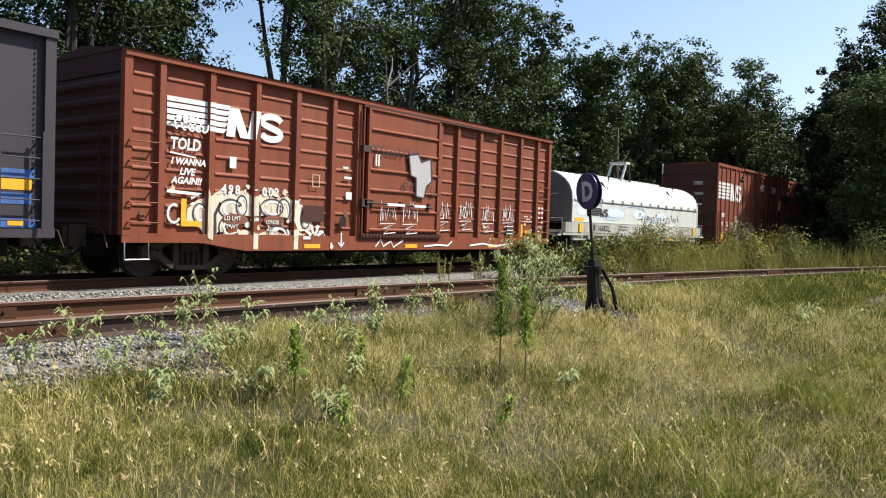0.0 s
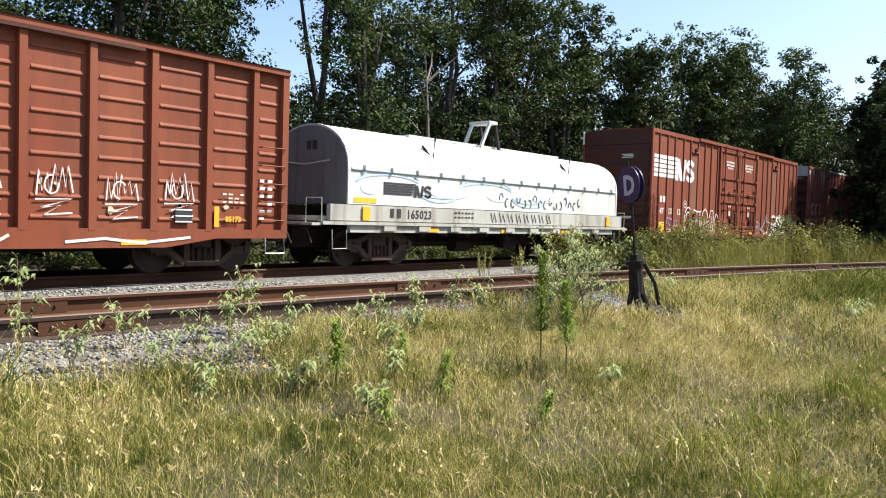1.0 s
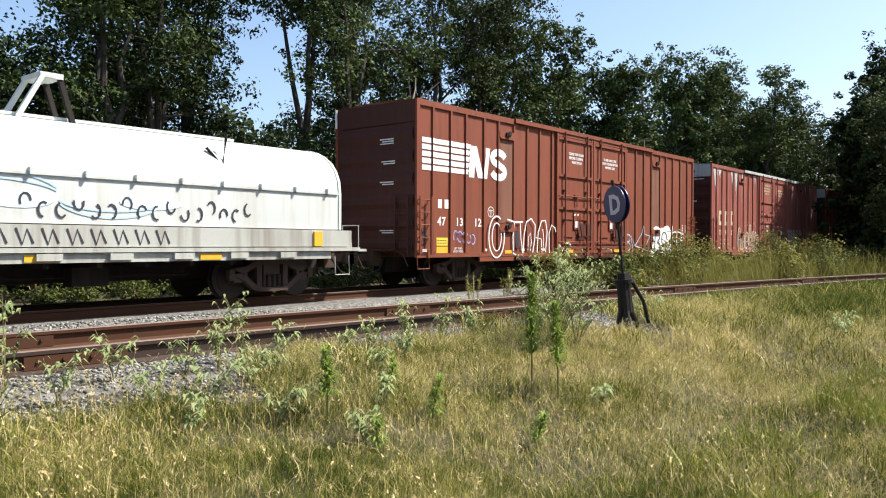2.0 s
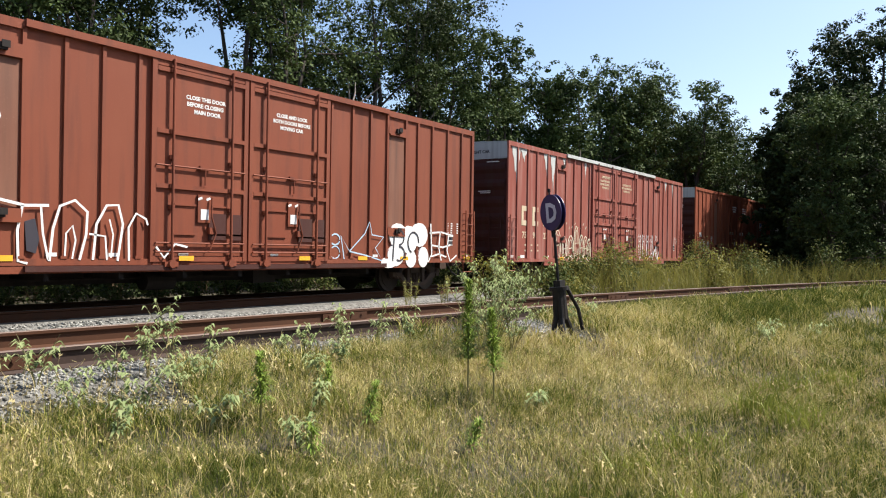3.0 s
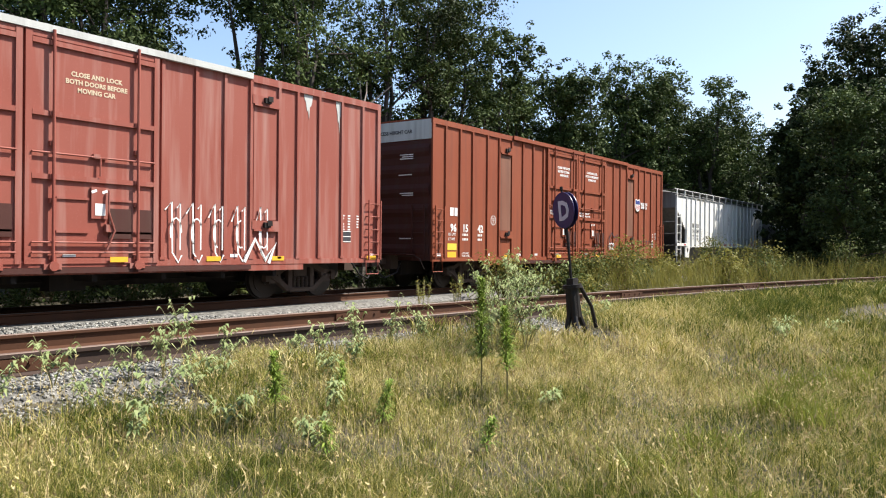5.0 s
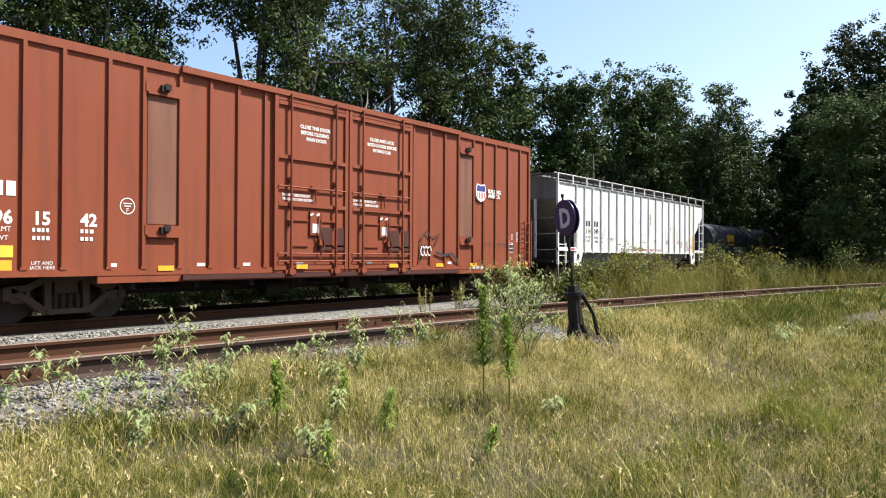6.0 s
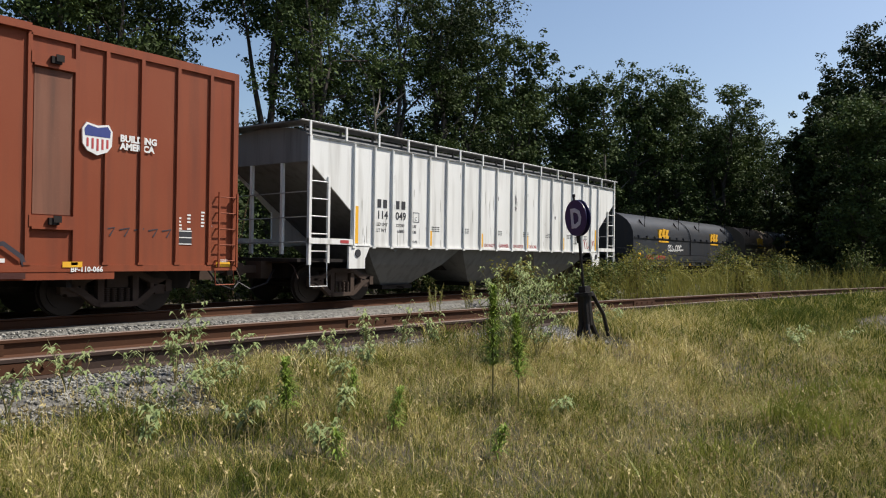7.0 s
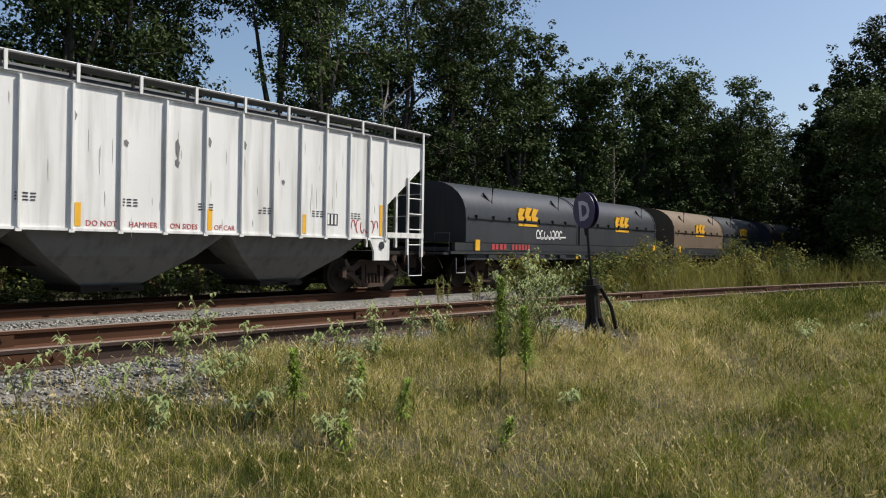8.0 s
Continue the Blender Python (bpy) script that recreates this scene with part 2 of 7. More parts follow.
# ---- mesh tools
class Form:
    """Collects boxes, prisms, tubes and ribbons into one mesh."""

    def __init__(self):
        self.v, self.f = [], []

    def add(self, verts, faces):
        n = len(self.v)
        self.v += [tuple(p) for p in verts]
        self.f += [tuple(n + i for i in q) for q in faces]
        return self

    def box(self, x0, x1, y0, y1, z0, z1):
        return self.add([(x, y, z) for z in (z0, z1) for y in (y0, y1) for x in (x0, x1)],
                        [(0, 2, 3, 1), (4, 5, 7, 6), (0, 1, 5, 4), (2, 6, 7, 3), (0, 4, 6, 2), (1, 3, 7, 5)])

    def prism(self, outline, along, a, b):
        """A polygon of two coordinates, drawn out along an axis from a to b."""
        def at(p, k):
            return {"x": (k, p[0], p[1]), "y": (p[0], k, p[1]), "z": (p[0], p[1], k)}[along]
        n = len(outline)
        return self.add([at(p, a) for p in outline] + [at(p, b) for p in outline],
                        [tuple(range(n)), tuple(range(2 * n - 1, n - 1, -1))] + [(i, n + i, n + (i + 1) % n, (i + 1) % n) for i in range(n)])

    def tube(self, points, radii, sides=6):
        pts = [Vector(p) for p in points]
        if isinstance(radii, (int, float)):
            radii = [radii] * len(pts)
        verts, faces = [], []
        for i, p in enumerate(pts):
            way = (pts[min(i + 1, len(pts) - 1)] - pts[max(i - 1, 0)]).normalized()
            side = way.orthogonal().normalized() if abs(way.z) > 0.9 else way.cross(Vector((0, 0, 1))).normalized()
            up = side.cross(way)
            verts += [p + radii[i] * (side * math.cos(k * math.tau / sides) + up * math.sin(k * math.tau / sides)) for k in range(sides)]
        for i in range(len(pts) - 1):
            for k in range(sides):
                a, b = i * sides + k, i * sides + (k + 1) % sides
                faces.append((a, b, b + sides, a + sides))
        faces += [tuple(range(sides - 1, -1, -1)), tuple(range(len(verts) - sides, len(verts)))]
        return self.add(verts, faces)

    def disc(self, c, r, half, axis="y", sides=24, hub=0.0):
        ring = [(math.cos(k * math.tau / sides) * r, math.sin(k * math.tau / sides) * r) for k in range(sides)]
        i = "xyz".index(axis)
        flat = [j for j in range(3) if j != i]
        return self.prism([(c[flat[0]] + u, c[flat[1]] + w) for u, w in ring], axis, c[i] - half, c[i] + half)

    def stroke(self, pts, width, y, thick=0.004):
        """A painted line in the x-z plane at depth y: a thin ribbon through the points."""
        n = len(pts)
        left, right = [], []
        for i, p in enumerate(pts):
            a, b = pts[max(i - 1, 0)], pts[min(i + 1, n - 1)]
            dx, dz = b[0] - a[0], b[1] - a[1]
            k = width / 2 / max(math.hypot(dx, dz), 1e-6)
            left.append((p[0] - dz * k, p[1] + dx * k))
            right.append((p[0] + dz * k, p[1] - dx * k))
        verts = [(u, y, w) for u, w in left + right] + [(u, y - thick, w) for u, w in left + right]
        m = 2 * n
        faces = []
        for i in range(n - 1):
            faces += [(i, i + 1, n + i + 1, n + i), (m + i, m + n + i, m + n + i + 1, m + i + 1),
                      (i, m + i, m + i + 1, i + 1), (n + i, n + i + 1, m + n + i + 1, m + n + i)]
        return self.add(verts, faces)

    def mesh(self, name, material):
        me = bpy.data.meshes.new(name)
        me.from_pydata(self.v, [], self.f)
        me.materials.append(material)
        bm = bmesh.new()
        bm.from_mesh(me)
        bmesh.ops.recalc_face_normals(bm, faces=bm.faces)
        bm.to_mesh(me)
        bm.free()
        return me


def part(name, form, material, parent, label="", smooth=False):
    ob = new(name, form.mesh(name, material))
    ob.parent = parent
    if label:
        ob["label"] = label
    if smooth:
        for p in ob.data.polygons:
            p.use_smooth = True
    return ob


def part_of(name, mesh, parent, m=None):
    ob = new(name, mesh)
    ob.parent = parent
    if m is not None:
        ob.matrix_basis = m
    return ob


def quads(name, corners, material):
    """One mesh of many loose four-cornered blades or leaves, from an array (n, 4, 3)."""
    n = len(corners)
    me = bpy.data.meshes.new(name)
    me.vertices.add(4 * n)
    me.vertices.foreach_set("co", corners.astype(np.float32).ravel())
    me.loops.add(4 * n)
    me.loops.foreach_set("vertex_index", np.arange(4 * n, dtype=np.int32))
    me.polygons.add(n)
    me.polygons.foreach_set("loop_start", np.arange(0, 4 * n, 4, dtype=np.int32))
    me.update(calc_edges=True)
    me.materials.append(material)
    return me


def lettering(name, body, size, x, y, z, material, parent, label="", spacing=1.0, width=1.0, lean=0.0, bold=0.0):
    """Words on a side that faces -y: first letter's foot at x, z."""
    cu = bpy.data.curves.new(name, "FONT")
    cu.body, cu.size, cu.space_character, cu.shear, cu.offset = body, size, spacing, lean, bold
    cu.extrude, cu.resolution_u, cu.space_line = 0.002, 2, 0.85
    tmp = new(name, cu)
    me = bpy.data.meshes.new_from_object(tmp.evaluated_get(bpy.context.evaluated_depsgraph_get()))
    bpy.data.objects.remove(tmp)
    bpy.data.curves.remove(cu)
    me.transform(Matrix.Translation((x, y, z)) @ Matrix.Rotation(radians(90), 4, "X") @ Matrix.Diagonal((width, 1, 1, 1)))
    me.materials.clear()
    me.materials.append(material)
    ob = new(name, me)
    ob.parent = parent
    if label:
        ob["label"] = label
    return ob


def siding_y(x):
    d = x - 4.0
    return 7.6 - 0.06 * d - (0.0033 * d * d if d > 0 else 0.0)


TRACK_Y = 15.1    # centre of the main track
SIDING_Z = 0.30   # rail top of the siding


def step(a, b, v):
    u = np.clip((v - a) / (b - a), 0, 1)
    return u * u * (3 - 2 * u)


def land(x, y):
    """Height of the ground: a low bank beside the siding, falling to the meadow and, behind, to the main track."""
    x, y = np.asarray(x, float), np.asarray(y, float)
    d = np.where(x > 4, 7.6 - 0.06 * (x - 4) - 0.0033 * (x - 4) ** 2, 7.6 - 0.06 * (x - 4)) - y
    z = 0.06 - 0.46 * step(1.6, 6.8, d) - 0.36 * step(1.5, 4.5, -d)
    z += 0.035 * np.sin(x * 1.3 + 2 * np.sin(y * 0.7)) * np.sin(y * 1.1 + 1) * step(2, 4, d)
    return z


# ---- ground, track beds, rails
def build_ground():
    xs = np.concatenate([[-900, -300, -100, -40], np.arange(-12, 70, 0.5), [75, 90, 120, 200, 400, 1200]])
    ys = np.concatenate([[-900, -300, -100, -40, -20], np.arange(-10, 24, 0.5), [26, 32, 40, 60, 120, 400, 1200]])
    gx, gy = np.meshgrid(xs, ys, indexing="ij")
    gz = land(gx, gy)
    n, k = gx.shape
    me = bpy.data.meshes.new("ground")
    idx = np.arange(n * k).reshape(n, k)
    f = np.stack([idx[:-1, :-1], idx[1:, :-1], idx[1:, 1:], idx[:-1, 1:]], -1).reshape(-1, 4)
    me.from_pydata(np.stack([gx, gy, gz], -1).reshape(-1, 3).tolist(), [], f.tolist())
    me.materials.append(SOIL)
    tagged(new("ground", me), "dry meadow soil under grass and woodland", "ground", kind="structure")


def sweep(name, outline, xs, ycentre, z, material, parent=None, smooth=False):
    """Draws an outline (across, up) along the line y = ycentre(x)."""
    verts, faces, n = [], [], len(outline)
    for x in xs:
        s = ycentre(x + 0.05) - ycentre(x - 0.05)
        k = math.hypot(0.1, s)
        nx, ny = -s / k, 0.1 / k
        verts += [(x + nx * u, ycentre(x) + ny * u, z + w) for u, w in outline]
    for i in range(len(xs) - 1):
        for j in range(n):
            a, b = i * n + j, i * n + (j + 1) % n
            faces.append((a, b, b + n, a + n))
    faces += [tuple(range(n)), tuple(range(len(verts) - 1, len(verts) - n - 1, -1))]
    return part(name, Form().add(verts, faces), material, parent, smooth=smooth)


RAIL = [(-0.076, -0.206), (0.076, -0.206), (0.076, -0.190), (0.011, -0.160), (0.011, -0.054), (0.038, -0.038), (0.038, -0.006),
        (-0.038, -0.006), (-0.038, -0.038), (-0.011, -0.054), (-0.011, -0.160), (-0.076, -0.190)]
HEAD = [(-0.036, -0.006), (0.036, -0.006), (0.031, 0.0), (-0.031, 0.0)]


def build_tracks():
    straight = np.arange(-60, 181, 6.0)
    curved = np.concatenate([np.arange(-60, 0, 6.0), np.arange(0, 62, 1.0)])
    for name, centre, zt, xs, bedz, top in (("main_track", lambda x: TRACK_Y, 0.0, straight, -0.190, RAILTOP), ("siding_track", siding_y, SIDING_Z, curved, 0.098, DULLTOP)):
        bed = sweep("ballast", [(-2.5, -0.35), (-1.75, 0.0), (1.75, 0.0), (2.5, -0.35)], xs, centre, bedz, BED)
        tagged(bed, "grey crushed stone ballast bed of the track", "ballast", kind="structure")
        track = tagged(new("railway_track"), "rusty steel rails on dark timber sleepers in grey ballast", "railway track", kind="structure")
        for side in (-0.752, 0.752):
            rail = sweep("rail", RAIL, xs, lambda x: centre(x) + side, zt, RAILDARK if side < 0 and zt > 0 else RAILRUST, track)
            sweep("rail_head", HEAD, xs, lambda x: centre(x) + side, zt, top, rail)
        tie = Form().box(-0.115, 0.115, -1.3, 1.3, -0.17, 0.0).mesh("sleeper", TIMBER)
        for i in range(140 if zt == 0 else 120):
            x = -8 + i * 0.52
            ang = math.degrees(math.atan2(centre(x + 0.5) - centre(x - 0.5), 1.0))
            part_of("sleeper", tie, track, pose(x + random.uniform(-0.03, 0.03), centre(x), zt - 0.206, 0, 0, ang + random.uniform(-1, 1)))
        # joint bars and spikes on the siding's near rail
        if zt > 0:
            for x in (3.3, 8.9, 17.2, 23.5):
                for side in (-0.752, 0.752):
                    ang = math.degrees(math.atan2(centre(x + 0.5) - centre(x - 0.5), 1.0))
                    bar = Form().box(-0.45, 0.45, -0.034, -0.012, -0.165, -0.050)
                    for k in (-0.33, -0.12, 0.12, 0.33):
                        bar.disc((k, -0.038, -0.09), 0.018, 0.014, "y", 8)
                    ob = part("joint_bar", bar, RAILRUST, track)
                    ob.matrix_basis = pose(x, centre(x) + side, zt, 0, 0, ang)


def build_stones():
    """Loose crushed stone over the beds."""
    rng = np.random.default_rng(4)
    n = 52000
    u = rng.random(n)
    x = np.where(u < 0.6, rng.uniform(2, 32, n), rng.uniform(0.5, 14, n))
    near = rng.random(n) < 0.32
    y0 = np.array([siding_y(v) for v in x])
    off = np.where(near, -rng.uniform(0.85, 2.75, n), rng.uniform(0.85, 6.2, n))
    inner = rng.random(n) < 0.12
    off = np.where(inner, rng.uniform(-0.7, 0.7, n), off)
    y = y0 + off
    keep = (y < TRACK_Y - 0.8) & (y > 3) & ~((off < -2.0) & (x > 5.5) & (x < 8.6))
    keep &= ~((x > 22) & (off > 1.6)) & ~((x > 12) & (off < -1.05))
    x, y, off = x[keep], y[keep], off[keep]
    bed = np.interp(np.abs(off), [0, 1.75, 2.5], [0.098, 0.098, -0.252])
    main = np.interp(np.abs(y - TRACK_Y), [0, 1.75, 2.5], [-0.190, -0.190, -0.540])
    z = np.maximum(np.maximum(bed, main), land(x, y)) + 0.005
    r = rng.uniform(0.012, 0.032, len(x)) * np.where(off > 2.2, 1.45, 1.0)
    base = np.array([(1, 0, 0), (-1, 0, 0), (0, 1, 0), (0, -1, 0), (0, 0, 1), (0, 0, -1)], float)
    tri = np.array([(0, 2, 4), (2, 1, 4), (1, 3, 4), (3, 0, 4), (2, 0, 5), (1, 2, 5), (3, 1, 5), (0, 3, 5)])
    q = rng.normal(size=(len(x), 3, 3))
    q, _ = np.linalg.qr(q)
    pts = base[None] * rng.uniform(0.6, 1.15, (len(x), 6, 1))
    pts = np.einsum("nij,nkj->nki", q, pts) * (r[:, None, None] * np.array([1.1, 1.1, 0.8]))
    pts += np.stack([x, y, z], -1)[:, None]
    me = bpy.data.meshes.new("ballast_stones")
    m = len(x)
    me.vertices.add(6 * m)
    me.vertices.foreach_set("co", pts.astype(np.float32).ravel())
    loops = (tri[None] + 6 * np.arange(m)[:, None, None]).ravel().astype(np.int32)
    me.loops.add(len(loops))
    me.loops.foreach_set("vertex_index", loops)
    me.polygons.add(8 * m)
    me.polygons.foreach_set("loop_start", np.arange(0, 24 * m, 3, dtype=np.int32))
    me.update(calc_edges=True)
    me.materials.append(STONE)
    tagged(new("ballast_stones", me), "loose grey crushed stones along the rails", "gravel", kind="stuff")


build_ground()
build_tracks()
build_stones()


# ---- freight train. Each car's own space: x back along the car, y in from its near side, z up from the rail.
SIDE_Y = 13.544   # near faces of the cars
MID = TRACK_Y - SIDE_Y
WIDE = 2 * MID
WHEELSETS = []
CARS = []


def arc(cx, cz, rx, rz, a, b, n=10):
    return [(cx + rx * math.cos(radians(a + (b - a) * i / n)), cz + rz * math.sin(radians(a + (b - a) * i / n))) for i in range(n + 1)]


def wheelset_mesh():
    f = Form()
    for y in (-0.76, 0.76):
        s = 1 if y > 0 else -1
        f.disc((0, y, 0), 0.455, 0.055, "y", 32)
        f.disc((0, y - s * 0.05, 0), 0.487, 0.014, "y", 32)
        f.disc((0, y + s * 0.06, 0), 0.34, 0.012, "y", 24)
        f.disc((0, y + s * 0.09, 0), 0.12, 0.05, "y", 16)
        f.disc((0, y + s * 0.20, 0), 0.085, 0.09, "y", 14)
        for k in range(3):
            a = k * math.tau / 3
            f.disc((0.04 * math.cos(a), y + s * 0.295, 0.04 * math.sin(a)), 0.014, 0.012, "y", 6)
    f.disc((0, 0, 0), 0.085, 0.8, "y", 12)
    return f.mesh("wheelset", WHEEL)


def truck_meshes():
    f = Form()
    for y, s in ((-1.02, 1), (1.14, 1)):
        f.stroke([(-1.12, 0.60), (-0.72, 0.64), (-0.38, 0.80), (0.38, 0.80), (0.72, 0.64), (1.12, 0.60)], 0.12, y, 0.13)
        for m in (-1, 1):
            f.stroke([(m * 1.05, 0.60), (m * 0.72, 0.44), (m * 0.46, 0.24), (m * 0.30, 0.20)], 0.12, y, 0.13)
            f.stroke([(m * 0.36, 0.78), (m * 0.36, 0.22)], 0.13, y, 0.12)
            f.stroke([(m * 1.08, 0.64), (m * 1.08, 0.42)], 0.14, y, 0.14)
            f.stroke([(m * 0.72, 0.64), (m * 0.72, 0.44)], 0.08, y, 0.12)
            f.box(m * 0.90 - 0.11, m * 0.90 + 0.11, y - 0.10, y + 0.02, 0.37, 0.56)
        f.stroke([(-0.40, 0.20), (0.40, 0.20)], 0.09, y + 0.02, 0.18)
    f.box(-0.22, 0.22, -1.1, 1.1, 0.52, 0.78)
    f.box(-0.55, 0.55, -0.35, 0.35, 0.70, 0.86)
    g = Form()
    for k in range(4):
        x = -0.21 + k * 0.14
        for j in range(7):
            g.disc((x, 0, 0.265 + j * 0.038), 0.058, 0.011, "z", 10)
        g.disc((x, 0, 0.38), 0.03, 0.12, "z", 8)
    return f.mesh("truck", TRUCKIRON), g.mesh("spring_group", TRUCKIRON)


WHEELSET_MESH = wheelset_mesh()
TRUCK_MESH, SPRING_MESH = truck_meshes()


def add_truck(car, xc):
    truck = part_of("truck", TRUCK_MESH, car, pose(xc, MID, 0))
    truck["label"] = "rusty cast steel wheel truck"
    for y in (-1.08, 1.08):
        part_of("spring_group", SPRING_MESH, truck, pose(0, y, 0))
    for dx in (-0.9, 0.9):
        WHEELSETS.append((part_of("wheelset", WHEELSET_MESH, truck, pose(dx, 0, 0.46)), dx))


def add_coupler(car, x, out):
    """Draft gear and knuckle at one end; out is -1 at the front, 1 at the back."""
    f = Form()
    f.box(*sorted((x, x + out * 0.35)), MID - 0.28, MID + 0.28, 0.60, 1.02)
    f.box(*sorted((x, x + out * 0.95)), MID - 0.10, MID + 0.10, 0.74, 0.92)
    f.box(*sorted((x + out * 0.82, x + out * 1.12)), MID - 0.20, MID + 0.06, 0.68, 0.98)
    f.box(*sorted((x + out * 0.92, x + out * 1.14)), MID + 0.07, MID + 0.22, 0.70, 0.96)
    part("coupler", f, TRUCKIRON, car, "rust-brown steel coupler")
    h = Form()
    h.tube([(x + out * 0.1, MID - 0.45, 0.82), (x + out * 0.35, MID - 0.5, 0.50), (x + out * 0.8, MID - 0.42, 0.36), (x + out * 1.1, MID - 0.3, 0.55)], 0.025, 6)
    part("air_hose", h, BLACKIRON, car)
    r = Form()
    r.tube([(x + out * 0.12, MID - 0.2, 0.98), (x + out * 0.14, 0.55, 1.00), (x + out * 0.2, 0.30, 0.92), (x + out * 0.22, 0.12, 0.62)], 0.014, 5)
    part("uncoupling_rod", r, TRUCKIRON, car)


def add_ladder(car, x0, x1, z0, z1, rungs, material, y=-0.09, frame_rails=True):
    f = Form()
    if frame_rails:
        for x in (x0, x1):
            f.box(x - 0.018, x + 0.018, y, y + 0.035, z0, z1)
    for i in range(rungs):
        z = z0 + (z1 - z0) * (i + 0.4) / (rungs - 0.3)
        g = f if frame_rails else Form()
        g.tube([(x0, y + 0.03, z), (x1, y + 0.03, z)], 0.013, 6)
        for x in (x0, x1):
            g.box(x - 0.012, x + 0.012, y + 0.02, 0.10, z - 0.012, z + 0.012)
        if not frame_rails:
            part("grab_iron", g, material, car)
    if frame_rails:
        part("ladder", f, material, car)


def add_stirrup(car, x0, x1, ztop, zbot, material):
    f = Form()
    f.tube([(x0, 0.02, ztop), (x0, 0.0, zbot), (x1, 0.0, zbot), (x1, 0.02, ztop)], 0.016, 6)
    part("stirrup_step", f, material, car)


def decal(car, name, x0, x1, z0, z1, material, y=-0.006, label="", thick=0.004):
    return part(name, Form().box(x0, x1, y - thick, y, z0, z1), material, car, label)


def bars(car, name, x0, z0, rows, cols, w, h, gapx, gapz, material, y=-0.006):
    """Writing too small to read: short bars in lines."""
    f = Form()
    for i in range(rows):
        for j in range(cols):
            if random.random() < 0.92:
                a = x0 + j * (w + gapx)
                f.box(a, a + w * random.uniform(0.75, 1.0), y - 0.004, y, z0 - i * (h + gapz), z0 - i * (h + gapz) + h)
    part(name, f, material, car)


def corrugated_end(car, x, out, zlo, zhi, ribs, material, cap=None):
    """Pressed steel end wall with horizontal ribs."""
    f = Form()
    f.box(*sorted((x, x - out * 0.05)), 0.06, WIDE - 0.06, zlo, zhi)
    wall = part("end_wall", f, material, car)
    dz = (zhi - zlo) / ribs
    for i in range(ribs):
        z = zlo + dz * (i + 0.5)
        rib = Form().prism([(x, z - dz * 0.32), (x + out * 0.055, z - dz * 0.10), (x + out * 0.055, z + dz * 0.10), (x, z + dz * 0.32)], "y", 0.14, WIDE - 0.14)
        part("end_rib", rib, material, wall)


def start_car(name, label, s, length):
    car = tagged(new(name), label, "freight car", group="cars of the freight train")
    CARS.append((car, s))
    return car


def underframe(car, length, zlo, zhi, material):
    f = Form()
    f.box(0.2, length - 0.2, MID - 0.22, MID + 0.22, zlo, zhi)
    for i in range(9):
        x = 3.6 + i * (length - 7.2) / 8
        f.box(x - 0.05, x + 0.05, 0.12, WIDE - 0.12, zhi - 0.28, zhi)
    f.tube([(4, MID - 0.5, zlo + 0.12), (length - 4, MID - 0.5, zlo + 0.12)], 0.03, 6)
    f.disc((length * 0.42, MID - 0.55, zlo + 0.05), 0.2, 0.35, "x", 14)
    f.box(length * 0.55, length * 0.55 + 0.7, MID - 0.8, MID - 0.45, zlo - 0.05, zlo + 0.3)
    part("underframe", f, material, car, "grimy underframe and brake gear, colour darkened for the shade beneath the car")


def strip(shape, x0, x1):
    """The piece of an outline that lies between two upright lines."""
    for keep_right, x in ((True, x0), (False, x1)):
        out = []
        for p, q in zip(shape, shape[1:] + shape[:1]):
            inside, after = ((p[0] >= x) == keep_right, (q[0] >= x) == keep_right)
            if inside:
                out.append(p)
            if inside != after:
                u = (x - p[0]) / (q[0] - p[0])
                out.append((x, p[1] + (q[1] - p[1]) * u))
        shape = out
    return shape


def laid(f, shape, spans, y):
    """Paint of one outline: flat at depth y, or on each span (from, to, depth) of a ribbed side."""
    for x0, x1, depth in spans or ((-99, 99, y),):
        bit = strip(shape, x0, x1)
        if len(bit) > 2:
            f.prism(bit, "y", depth - 0.004, depth)


def ribbed_spans(posts, half, sheet, face):
    out = []
    for a, b in zip(posts, posts[1:]):
        out += [(a - half, a + half, face), (a + half + 0.02, b - half - 0.02, sheet)]
    return out


